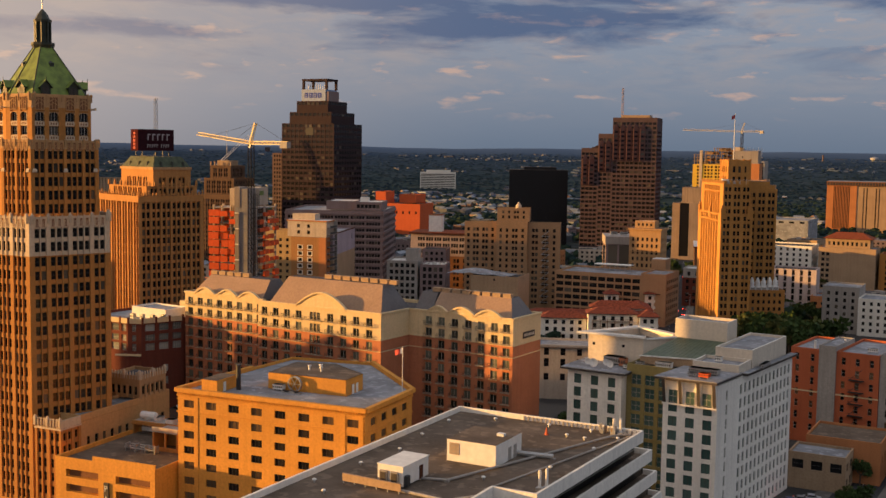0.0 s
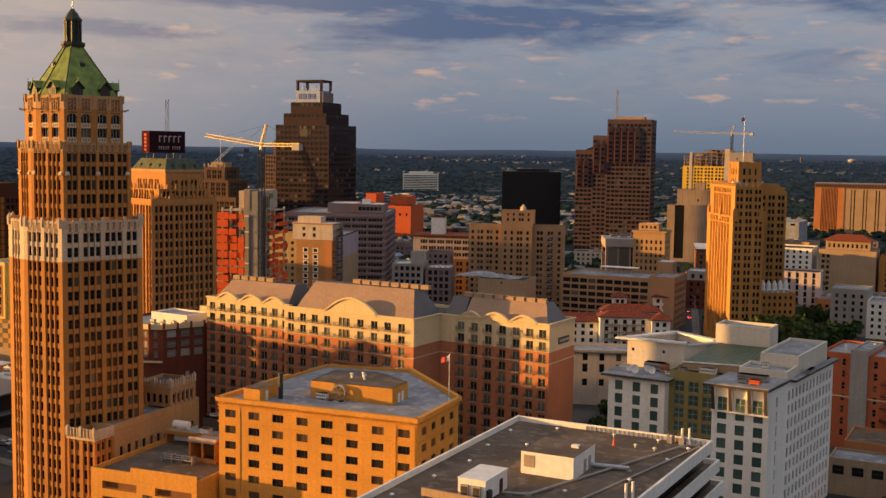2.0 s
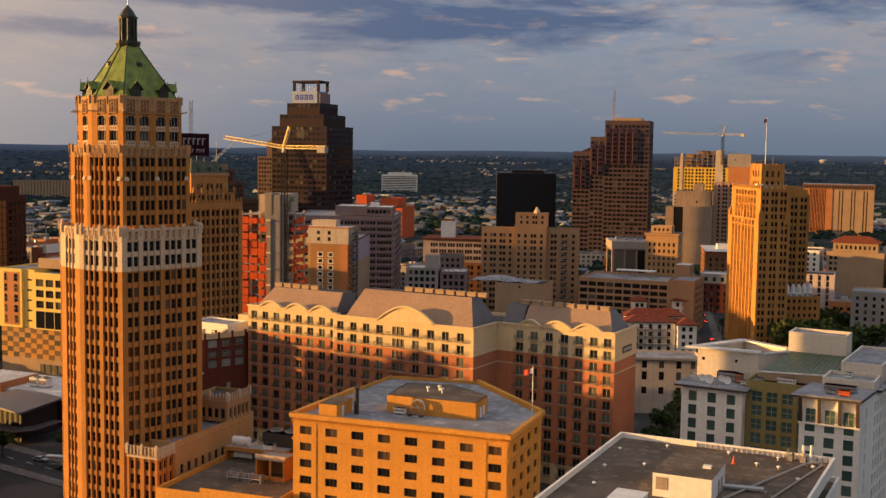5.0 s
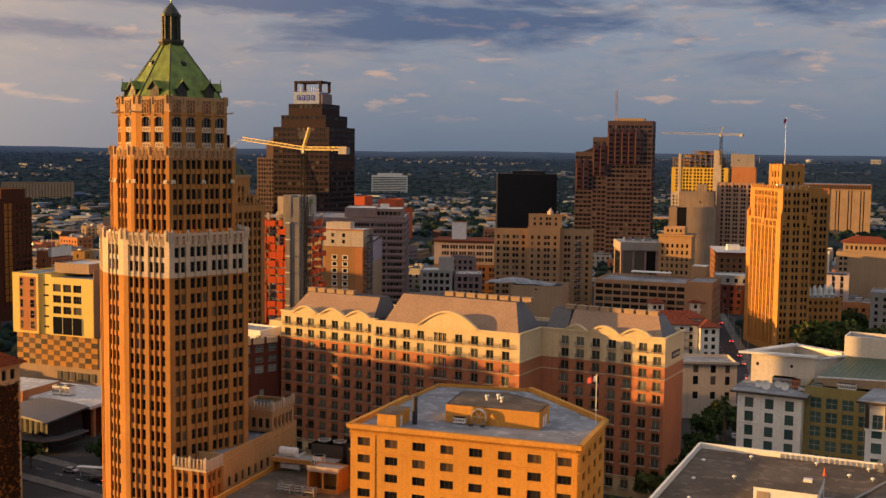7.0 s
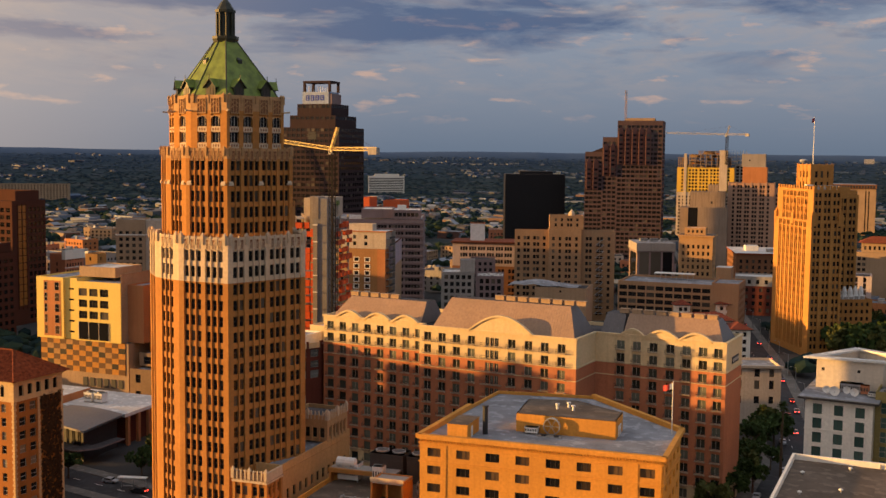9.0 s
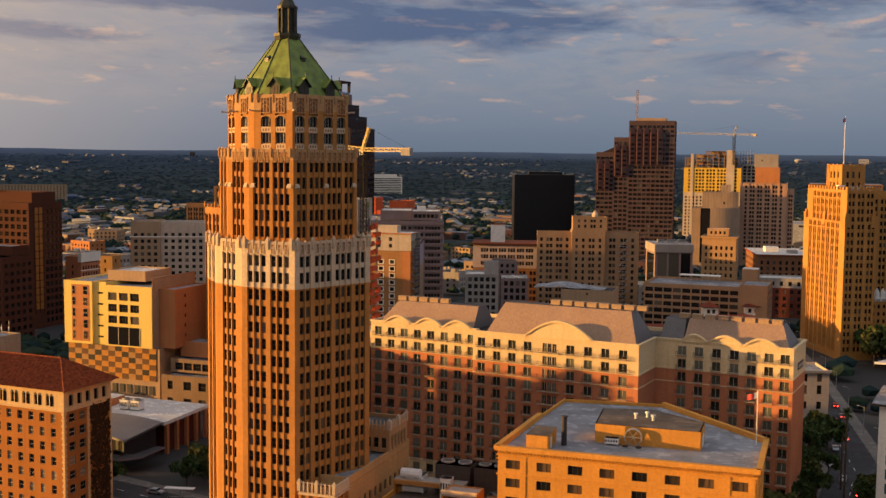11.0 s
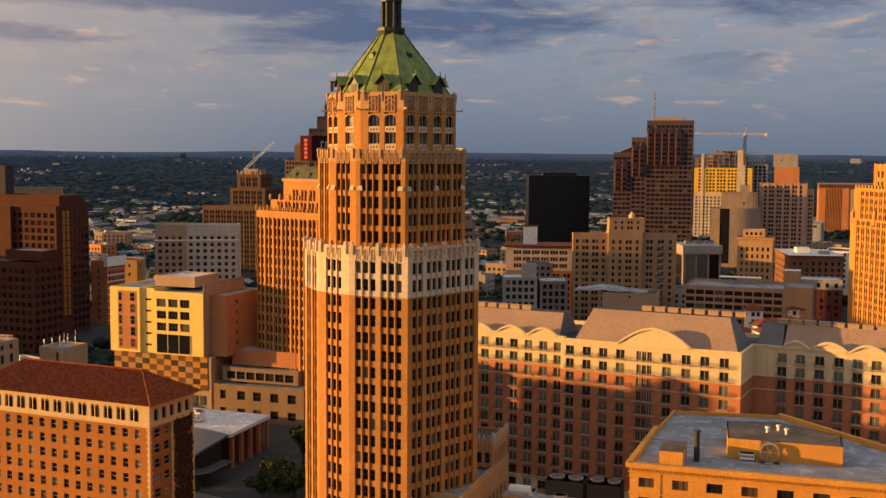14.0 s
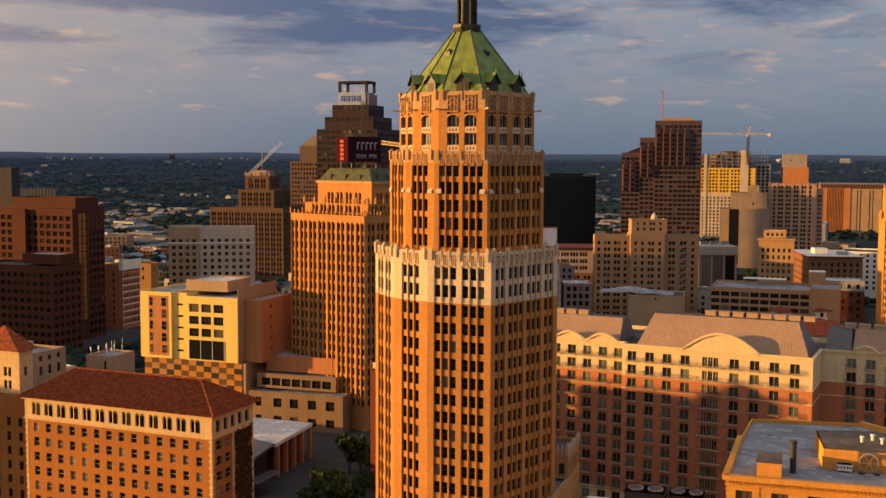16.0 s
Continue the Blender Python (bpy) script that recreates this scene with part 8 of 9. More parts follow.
simple("long_far_flats", -1757, 1420, 40, 125, 25, 30, TANST, "long tan flats far across the woods", "apartment building", (22, 4), 2.5, 1.6, 3.4, limit=60)
PWST = wall_mat("pale_rose_stone", (0.55, 0.45, 0.42))
PW = thing("pink_piered_block", -186.5, 662.4, 8, "pale pink block with tall white piers", "building")
ribbed_block(PW, rect(0, 0, 26, 20), 0, 24, [[1] * 5, [1] * 4], 1.7, 0.6, 2.9, storeys(2, 6, 3.7, 2.9), PWST, limit=50, d1=0.7)
RG = thing("cream_terrace_block", -139, 590, 4, "cream rendered blocks with small windows", "building")
tower_block(RG, rect(0, 0, 18, 22), 0, 24, CONC, {0: (even(18, 4, 1.5), storeys(2, 6, 3.5, 1.9)), 3: (even(22, 4, 1.5), storeys(2, 6, 3.5, 1.9))}, ROOFG, 0.8, limit=50)
tower_block(RG, rect(18, -3, 34, 20), 0, 19, TERRAWHITE, {0: (even(16, 4, 1.4), storeys(2, 5, 3.4, 1.8))}, ROOFG, 0.8, limit=40)
tower_block(RG, rect(34, 2, 52, 22), 0, 22, PINKBR, {0: (even(18, 4, 1.4), storeys(2, 5, 3.6, 1.8))}, ROOFG, 0.8, limit=40)
TB = thing("tan_tiled_tower_block", -184, 765, 5, "tan block with a red tiled top storey", "building")
tower_block(TB, rect(0, 0, 36, 26), 0, 30, TANST, {0: ([(2, 4), (5, 7)], storeys(3, 7, 3.6, 2)), 1: (even(26, 5, 1.8), storeys(3, 7, 3.6, 2))}, ROOFG, 0.8)
tower_block(TB, rect(4, 2, 32, 20), 30, 36, TANST, {0: (even(28, 9, 1.4), [(31.5, 34)])}, CLAY, 0.2)
m = Mesher(); q = [(2, 0, 36), (34, 0, 36), (34, 22, 36), (2, 22, 36)]
m.face([q[0], q[1], (26, 11, 40), (10, 11, 40)], CLAY); m.face([q[1], q[2], (26, 11, 40)], CLAY); m.face([q[2], q[3], (10, 11, 40), (26, 11, 40)], CLAY); m.face([q[3], q[0], (10, 11, 40)], CLAY); part("roof", m, TB)
tower_block(TB, rect(38, 3, 62, 26), 0, 27, TAN, {0: (even(24, 3, 2), storeys(3, 6, 3.6, 2))}, CLAY, 0.8)
simple("white_stepped_block", -232, 760, 5, 44, 30, 30, TERRAWHITE, "white stepped block with round roof drum", "building", (10, 6), 1.6, 2.0, 3.5, limit=60)
LOFTBR = wall_mat("loft_red_brick", (0.46, 0.125, 0.055), grain=3)
RL2 = thing("red_brick_loft", -93, 357, -3, "red brick loft building with a grey stair shaft", "loft building")
rl = [(26.0 - 3.7 * k, 28.2 - 3.7 * k) for k in range(7)][::-1]
tower_block(RL2, rect(0, 0, 9.0, 26), 0, 30, LOFTBR, {0: (grouped(9.0, [1, 1], 1.1, 0, 3.6), rl)}, ROOFG, 0.8, GLASSC, FRAMEL)
tower_block(RL2, rect(9.0, -0.8, 14.2, 20), 0, 31.5, CONC, {}, ROOFG, 0.5)
tower_block(RL2, rect(14.2, 0, 27, 30), 0, 30, LOFTBR, {0: (grouped(12.8, [1, 1, 1], 1.2, 0, 3.0), rl)}, ROOFG, 0.8, GLASSC, FRAMEL)
tower_block(RL2, rect(27.1, 0.5, 60, 30), 0, 30.4, CONC, {0: (even(33, 9, 1.6), rl), 3: (even(29, 6, 1.6), rl)}, ROOFG, 0.8, GLASSC, FRAMEL)
m = Mesher(); m.box(-0.1, -0.15, 16.2, 9.05, 0, 16.6, YELST); m.box(14.2, -0.15, 16.2, 27.1, 0, 16.6, YELST); part("string_course", m, RL2)
m = Mesher()
for k in range(6):
    m.box(18.2, -1.4, 3 + 3.7 * k, 22.8, 0, 3.15 + 3.7 * k, IRON); m.beam((18.4, -1.2, 3.1 + 3.7 * k), (22.4, -1.2, 6.8 + 3.7 * k), 0.1, IRON); m.box(18.2, -1.4, 3.9 + 3.7 * k, 22.8, -1.33, 4.0 + 3.7 * k, IRON)
part("fire_escape", m, RL2, "black iron fire escape", kind="stuff")
rv = random.Random(6)
for k in range(16):
    x, y = rv.uniform(1, 55), rv.uniform(2, 18)
    if rv.random() < 0.6:
        plant_box("roof_unit", *on(RL2, x, y), 29.2, rv.uniform(1.2, 3), rv.uniform(1, 2), rv.uniform(1, 1.9), (STEEL, PAINTW, CONC)[k % 3], "grey roof unit on the brick loft", yaw=-3)
    else:
        t = thing("roof_stack", *on(RL2, x, y), 0, "white stub stack on the loft roof", "vent stack", "roof stacks", z=29.2)
        m = Mesher(); cyl(m, 0, 0, 0, rv.uniform(2.2, 3.6), 0.4, PAINTW, 10); part("tube", m, t)
LW = thing("low_shop_row", -79, 305, 3, "low tan shop row with flat roofs", "shop")
tower_block(LW, rect(0, 0, 15, 12), 0, 10, TANST, {0: ([(1, 4), (6, 9), (11, 14)], [(5.5, 8)]), 1: ([(1.5, 4.5), (7, 10)], [(1.0, 3.6), (5.5, 8)])}, ROOFG, 0.7)
tower_block(LW, rect(2, 13, 22, 32), 0, 12, PINKBR, {1: (even(19, 4, 2), [(5.5, 8)])}, ROOFB, 0.7)
CN = thing("cream_canal_block", -192, 360, 25, "cream block with deep openings above the street", "building")
tower_block(CN, rect(0, 0, 42, 16), 0, 20, PALEC, {0: ([(3, 4.8), (9, 10.8), (15, 16.8), (21, 22.8), (27, 28.8), (33, 34.8), (38, 39.6)], [(7, 9.5), (12.0, 15.0), (16.2, 18.8)]), 1: ([(3, 6)], [(12, 15)])}, ROOFG, 0.8, GLASS)
m = Mesher(); m.box(-0.5, -1.2, 19.4, 42.5, 0, 20.2, CONC); part("eaves_board", m, CN)
RO = thing("tiled_roof_inn", -226.2, 474.9, 28, "white inn with red tiled roofs and balconies", "hotel")
TILEB = plain_mat("brown_clay_tile", (0.20, 0.055, 0.032), rough=0.85, vary=0.6, scale=1.2)


def tiled_wing(x0, y0, x1, y1, h, rise=2.6, porch=False):
    """A rendered wing under a hipped tile roof with eaves."""
    n = max(2, int((x1 - x0) / 4))
    tower_block(RO, rect(x0, y0, x1, y1), 0, h, TERRAWHITE, {0: (even(x1 - x0, n, 1.7), storeys(h - 13.4, 4, 3.4, 2.0)), 1: (even(y1 - y0, max(2, int((y1 - y0) / 4)), 1.4), storeys(h - 13.4, 4, 3.4, 2.0))}, TILEB, 0.1, limit=40)
    m = Mesher()
    e = 1.0
    q = [(x0 - e, y0 - e, h), (x1 + e, y0 - e, h), (x1 + e, y1 + e, h), (x0 - e, y1 + e, h)]
    if x1 - x0 >= y1 - y0:
        d = (y1 - y0) / 2
        r0, r1 = (x0 + d, (y0 + y1) / 2, h + rise), (x1 - d, (y0 + y1) / 2, h + rise)
        m.face([q[0], q[1], r1, r0], TILEB); m.face([q[1], q[2], r1], TILEB); m.face([q[2], q[3], r0, r1], TILEB); m.face([q[3], q[0], r0], TILEB)
    else:
        d = (x1 - x0) / 2
        r0, r1 = ((x0 + x1) / 2, y0 + d, h + rise), ((x0 + x1) / 2, y1 - d, h + rise)
        m.face([q[0], q[1], r0], TILEB); m.face([q[1], q[2], r1, r0], TILEB); m.face([q[2], q[3], r1], TILEB); m.face([q[3], q[0], r0, r1], TILEB)
    m.face([(p[0], p[1], h - 0.3) for p in reversed(q)], FRAMED)
    for i in range(4):
        a, b = q[i], q[(i + 1) % 4]
        m.face([(a[0], a[1], h - 0.3), (b[0], b[1], h - 0.3), b, a], FRAMED)
    part("tiled_roof", m, RO, "brown red clay tile roof")
    if porch:
        for k in range(3):
            z = h - 13.6 + 3.4 * (k + 1)
            m = Mesher(); m.box(x0 + 2, y0 - 1.8, z, x1 - 2, y0, z + 0.2, CONC); m.box(x0 + 2, y0 - 1.8, z + 0.9, x1 - 2, y0 - 1.72, z + 1.0, IRON)
            for j in range(int((x1 - x0 - 4) / 3.4) + 1):
                m.box(x0 + 2 + j * 3.4, y0 - 1.8, z - 3.2, x0 + 2.25 + j * 3.4, y0 - 1.55, z + 1.0, BRNBR)
            part("gallery", m, RO, "dark timber balcony gallery")


tiled_wing(8, 0, 31, 11, 15.2, porch=True)
tiled_wing(31.5, -3, 40, 9, 14.6)
tiled_wing(-14, 6, 7.5, 15, 12.0)
tiled_wing(10, 12, 36, 22, 16.4, 3.0)
tiled_wing(20, 60, 27, 67, 17.0, 2.4)
tiled_wing(41, 63, 49, 71, 17.2, 2.4)
tiled_wing(30, 23, 40, 48, 14.0)
tiled_wing(-22, 24, 16, 36, 10.5)

# corner blocks across the street from the gold tower
KB = thing("tan_corner_block", -244, 693, 20, "brown brick corner block with a red tile coping", "building")
tower_block(KB, rect(0, 0, 32, 50), 0, 30.5, BRNBR, {0: (even(32, 8, 1.6), storeys(3, 7, 3.7, 2.2)), 3: (even(50, 12, 1.6), storeys(3, 7, 3.7, 2.2))}, ROOFW, 0.8, limit=90)
m = Mesher(); m.poly(rect(-0.8, -0.8, 32.8, 50.8), 30.5, 31.4, CLAY, ROOFW, True); part("coping", m, KB, "red tile coping")
m = Mesher(); m.box(8, 20, 31.4, 16, 30, 34.5, TERRAWHITE, ROOFW); m.box(20, 10, 31.4, 26, 16, 33.4, CONC, ROOFG); part("roof_plant", m, KB)
KR = thing("dark_red_corner_block", -232.5, 640, 12, "dark red brick corner block with grey upper storey", "building")
tower_block(KR, rect(0, 0, 26, 20), 0, 17, WINEBR, {0: (even(26, 6, 1.8), storeys(2, 4, 3.9, 2.2)), 3: (even(20, 4, 1.8), storeys(2, 4, 3.9, 2.2))}, ROOFG, 0.2, limit=40)
tower_block(KR, rect(0.4, 0.4, 26, 20), 17, 22.5, CONC, {0: (even(25.6, 5, 1.8), [(18.2, 20.6)]), 3: (even(19.6, 4, 1.8), [(18.2, 20.6)])}, ROOFW, 0.8, limit=20)

# ---- streets ----
def road(name, pts, w, label, z=0.05):
    m = Mesher()
    L, R = [], []
    for i, p in enumerate(pts):
        a, b = Vector(pts[max(0, i - 1)]), Vector(pts[min(len(pts) - 1, i + 1)])
        n = (b - a).normalized()
        n = Vector((-n.y, n.x))
        L.append(Vector(p) + n * w / 2); R.append(Vector(p) - n * w / 2)
    k = 3.2 / w * 2
    for i in range(len(pts) - 1):
        m.face([(*R[i], z), (*R[i + 1], z), (*L[i + 1], z), (*L[i], z)], ASPH)
        for A, B in ((R, L), (L, R)):
            o0, o1 = A[i] + (A[i] - B[i]).normalized() * 4, A[i + 1] + (A[i + 1] - B[i + 1]).normalized() * 4
            q = [(*A[i], z + 0.15), (*A[i + 1], z + 0.15), (*o1, z + 0.15), (*o0, z + 0.15)]
            m.face(q if A is L else q[::-1], PAVE)
            s = [(*A[i], z), (*A[i + 1], z), (*A[i + 1], z + 0.15), (*A[i], z + 0.15)]
            m.face(s, PAVE)
        d = Vector(pts[i + 1]) - Vector(pts[i])
        n = int(d.length / 9)
        u = d.normalized()
        v = Vector((-u.y, u.x)) * 0.09
        for j in range(n):
            p = Vector(pts[i]) + u * (9 * j)
            q = p + u * 3
            m.face([(*(p - v), z + 0.02), (*(q - v), z + 0.02), (*(q + v), z + 0.02), (*(p + v), z + 0.02)], PAINTW)
    return tagged(part(name, m, None), label, "road", kind="structure")


MAIN = [(-128, 150), (-133, 250), (-139, 330), (-182, 480), (-237, 640), (-318, 875), (-420, 1180)]
road("road_main", MAIN, 15, "dark asphalt street running between the hotels")
road("road_cross", [(-700, 330), (-330, 214), (-270, 208), (-262, 236), (-140, 244), (-60, 236), (60, 220)], 11, "asphalt street behind the tower", 0.09)
road("road_side", [(-60, 236), (-62, 330), (-50, 420), (-40, 560)], 11, "asphalt side street beside the brick loft", 0.07)
road("road_far", [(-430, 250), (-470, 340), (-520, 470), (-700, 900)], 12, "asphalt street past the dark brick offices", 0.11)

# ---- cars ----
CARC = [plain_mat("car_" + n, c, 0.3, 0.2, 0.05) for n, c in (("white", (0.42, 0.44, 0.47)), ("silver", (0.3, 0.31, 0.33)), ("black", (0.02, 0.02, 0.022)), ("red", (0.25, 0.02, 0.02)), ("blue", (0.03, 0.06, 0.16)))]
TAIL = plain_mat("tail_lamp", (0.5, 0.02, 0.02), 0.3)
tb = TAIL.node_tree.nodes["Principled BSDF"]
tb.inputs["Emission Color"].default_value, tb.inputs["Emission Strength"].default_value = (1, 0.05, 0.03, 1), 5.0
TYRE = plain_mat("tyre_rubber", (0.02, 0.02, 0.02), 0.9)


def make_car(col):
    t = thing("parked_car", 0, 0, 0, col.name.replace("car_", "") + " saloon car on the dark asphalt street", "car", "cars")
    m = Mesher()
    prof = [(-2.2, 0.35), (2.2, 0.35), (2.25, 0.75), (1.2, 0.95), (0.55, 1.42), (-1.1, 1.45), (-1.75, 1.0), (-2.25, 0.95)]
    for s in (-0.88, 0.88):
        f = [(x, s, z) for x, z in prof]
        m.face(f if s < 0 else f[::-1], col)
    for (x0, z0), (x1, z1) in zip(prof, prof[1:] + prof[:1]):
        m.face([(x0, 0.88, z0), (x1, 0.88, z1), (x1, -0.88, z1), (x0, -0.88, z0)][::-1] if False else [(x0, -0.88, z0), (x0, 0.88, z0), (x1, 0.88, z1), (x1, -0.88, z1)], col)
    part("body", m, t)
    m = Mesher()
    for s in (-0.89, 0.89):
        f = [(1.05, s, 0.98), (0.5, s, 1.36), (-1.05, s, 1.39), (-1.6, s, 1.02)]
        m.face(f if s < 0 else f[::-1], GLASS)
    m.face([(1.15, -0.8, 0.98), (1.15, 0.8, 0.98), (0.6, 0.75, 1.4), (0.6, -0.75, 1.4)], GLASS)
    m.face([(-1.76, 0.8, 1.02), (-1.76, -0.8, 1.02), (-1.14, -0.75, 1.43), (-1.14, 0.75, 1.43)], GLASS)
    part("glazing", m, t)
    for y in (-0.6, 0.6):
        m = Mesher(); m.box(-2.3, y - 0.22, 0.65, -2.22, y + 0.22, 0.85, TAIL); part("tail_lamp", m, t)
    for x in (-1.4, 1.4):
        for y in (-0.8, 0.8):
            m = Mesher()
            for k in range(10):
                a0, a1 = k * math.pi / 5, (k + 1) * math.pi / 5
                for yy, q in ((y - 0.1, 1), (y + 0.1, -1)):
                    f = [(x, yy, 0.32), (x + 0.32 * math.cos(a0), yy, 0.32 + 0.32 * math.sin(a0)), (x + 0.32 * math.cos(a1), yy, 0.32 + 0.32 * math.sin(a1))]
                    m.face(f[::q], TYRE)
                m.face([(x + 0.32 * math.cos(a0), y - 0.1, 0.32 + 0.32 * math.sin(a0)), (x + 0.32 * math.cos(a0), y + 0.1, 0.32 + 0.32 * math.sin(a0)), (x + 0.32 * math.cos(a1), y + 0.1, 0.32 + 0.32 * math.sin(a1)), (x + 0.32 * math.cos(a1), y - 0.1, 0.32 + 0.32 * math.sin(a1))], TYRE)
            part("wheel", m, t)
    return t


rc = random.Random(9)
base_cars = {}


def put_car(x, y, yaw, i, z=0.13):
    if i not in base_cars:
        base_cars[i] = make_car(CARC[i])
        base_cars[i].matrix_world = pose(x, y, z, 0, 0, yaw)
    else:
        copy_thing(base_cars[i], pose(x, y, z, 0, 0, yaw))


for (x0, y0), (x1, y1), n in (((-133, 250), (-139, 330), 7), ((-139, 330), (-182, 480), 12), ((-182, 480), (-237, 640), 12), ((-237, 640), (-318, 875), 10)):
    yaw = math.degrees(math.atan2(y1 - y0, x1 - x0))
    u = Vector((x1 - x0, y1 - y0)).normalized()
    for k in range(n):
        t = (k + rc.uniform(0.1, 0.9)) / n
        off = rc.choice((-6.2, -2.5, -2.5, 2.5, 6.2))
        p = Vector((x0, y0)).lerp(Vector((x1, y1)), t) + Vector((u.y, -u.x)) * -off
        put_car(p.x, p.y, yaw + (180 if off > 0 else 0), rc.randrange(5))
for x, y, yaw, i in ((-287, 211, 190, 2), (-300, 214, 10, 1), (-150, 244, 5, 0), (-110, 243, 185, 4), (-62, 322, 95, 2), (-60, 300, 270, 1), (-70, 296, 20, 0), (-72, 293, 20, 1), (-74, 290, 20, 4), (-268, 222, 80, 2)):
    put_car(x, y, yaw, i, 0.17)

# ---- trees ----
def leafy(m, cx, cy, cz, rx, rz, n, rnd, size, mat):
    """A crown of small leaf clumps, ragged and open towards the outside."""
    lobes = [(rnd.uniform(-0.55, 0.55), rnd.uniform(-0.55, 0.55), rnd.uniform(-0.5, 0.55), rnd.uniform(0.35, 0.6)) for _ in range(7)]
    for _ in range(n):
        lx, ly, lz, lr = rnd.choice(lobes)
        a, b, r = rnd.uniform(0, 2 * math.pi), math.acos(rnd.uniform(-1, 1)), lr * rnd.uniform(0.45, 1.05)
        p = Vector((cx + rx * (lx + r * math.sin(b) * math.cos(a)), cy + rx * (ly + r * math.sin(b) * math.sin(a)), cz + rz * (lz + r * math.cos(b))))
        s = size * rnd.uniform(0.5, 1.25)
        e = Euler((rnd.uniform(0, 6.3), rnd.uniform(0, 6.3), rnd.uniform(0, 6.3))).to_matrix()
        q = [p + e @ Vector(v) * s for v in ((-0.6, -0.3, 0), (0.2, -0.6, 0.25), (0.7, 0.1, 0), (0.1, 0.6, -0.2), (-0.5, 0.35, 0.1))]
        m.face(q, mat)


LEAFB = plain_mat("foliage_olive", (0.075, 0.085, 0.025), rough=0.8, vary=0.6, scale=0.35)


def tree_parts(seed, mat, h=9.0, r=4.2, n=420):
    rnd = random.Random(seed)
    tr = Mesher()
    cyl(tr, 0, 0, 0, h * 0.45, 0.32, BARK, 8, 0.2)
    for k in range(6):
        a = k * 1.05 + rnd.uniform(-0.3, 0.3)
        tr.beam((0, 0, h * rnd.uniform(0.28, 0.45)), (r * 0.55 * math.cos(a), r * 0.55 * math.sin(a), h * rnd.uniform(0.55, 0.8)), 0.1, BARK, 5)
    cr = Mesher()
    leafy(cr, 0, 0, h * 0.64, r, h * 0.36, n, rnd, 0.85, mat)
    return tr.mesh("trunk"), cr.mesh("crown")


KINDS = [tree_parts(21 + k, (LEAF, LEAFB, LEAF)[k % 3]) for k in range(5)]


def tree(x, y, s, k, yaw, z=0.1):
    t = thing("street_tree", x, y, yaw, "dark green leafy street tree beside the street", "tree", "street trees", z=z)
    for nm, me in zip(("trunk", "crown"), KINDS[k % 5]):
        ob = new(nm, me)
        ob.parent = t
    t.scale = (s, s, s)
    return t


rt = random.Random(12)
spots = []
for cx, cy, sx_, sy_, n, s0, s1 in ((-148, 512, 8, 6, 9, 1.7, 2.1), (-134, 505, 10, 10, 14, 1.8, 2.3), (-128, 528, 12, 12, 10, 1.4, 1.9), (-298, 228, 8, 12, 7, 0.8, 1.2), (-330, 208, 18, 7, 7, 0.8, 1.1), (-306, 262, 7, 10, 6, 0.9, 1.3), (-128, 300, 5, 24, 7, 0.7, 1.0), (-150, 330, 6, 12, 4, 0.7, 1.0), (-147, 246, 6, 4, 3, 0.8, 1.1), (-147, 290, 3, 24, 8, 0.9, 1.2), (-152, 342, 4, 14, 6, 1.0, 1.35), (-70, 330, 10, 14, 8, 0.7, 1.1), (-52, 345, 6, 30, 8, 0.8, 1.2), (-80, 420, 40, 30, 12, 0.8, 1.3), (-205, 700, 25, 70, 14, 0.9, 1.4), (-285, 760, 25, 60, 12, 0.9, 1.4), (-170, 620, 30, 30, 10, 0.9, 1.3), (-480, 480, 30, 30, 10, 0.8, 1.3), (-60, 296, 4, 6, 3, 0.6, 0.8), (-640, 560, 60, 60, 14, 0.9, 1.5), (-240, 440, 12, 6, 4, 0.7, 1.0)):
    for k in range(n):
        spots.append((cx + rt.uniform(-sx_, sx_), cy + rt.uniform(-sy_, sy_), rt.uniform(s0, s1)))
for k, (x, y, s) in enumerate(spots):
    tree(x, y, s, k, rt.uniform(0, 360))


def palm(x, y, h):
    t = thing("palm_tree", x, y, 0, "tall slim fan palm beside the street", "tree", "palms", z=0.1)
    m = Mesher(); cyl(m, 0, 0, 0, h, 0.3, BARK, 8, 0.2); part("trunk", m, t)
    m = Mesher()
    rp = random.Random(int(x * 10))
    for k in range(46):
        a, e = rp.uniform(0, 6.28), rp.uniform(-0.9, 1.2)
        d = Vector((math.cos(a) * math.cos(e), math.sin(a) * math.cos(e), math.sin(e)))
        s = Vector((-math.sin(a), math.cos(a), 0)) * 0.28
        p = Vector((0, 0, h))
        m.face([p, p + d * 1.0 - s, p + d * 2.1 + Vector((0, 0, -0.35)), p + d * 1.0 + s], LEAF)
    part("crown", m, t)


palm(-137.5, 296, 24); palm(-128.5, 312, 20); palm(-140, 308, 17)

# ---- street lamps ----
lamp = None
for i in range(len(MAIN) - 3):
    (x0, y0), (x1, y1) = MAIN[i], MAIN[i + 1]
    for k in range(5):
        p = Vector((x0, y0)).lerp(Vector((x1, y1)), (k + 0.5) / 5) + Vector((9.4, 1.5))
        if lamp is None:
            lamp = thing("street_lamp", p.x, p.y, 180, "grey street lamp on the pavement", "street lamp", "street lamps", z=0.2)
            m = Mesher(); cyl(m, 0, 0, 0, 9.0, 0.12, STEEL, 8, 0.08); part("pole", m, lamp)
            m = Mesher(); m.beam((0, 0, 9), (1.8, 0, 9.4), 0.06, STEEL); part("arm", m, lamp)
            m = Mesher(); m.box(1.5, -0.18, 9.3, 2.3, 0.18, 9.5, CONC); part("head", m, lamp)
        else:
            copy_thing(lamp, pose(p.x, p.y, 0.2, 0, 0, 180))
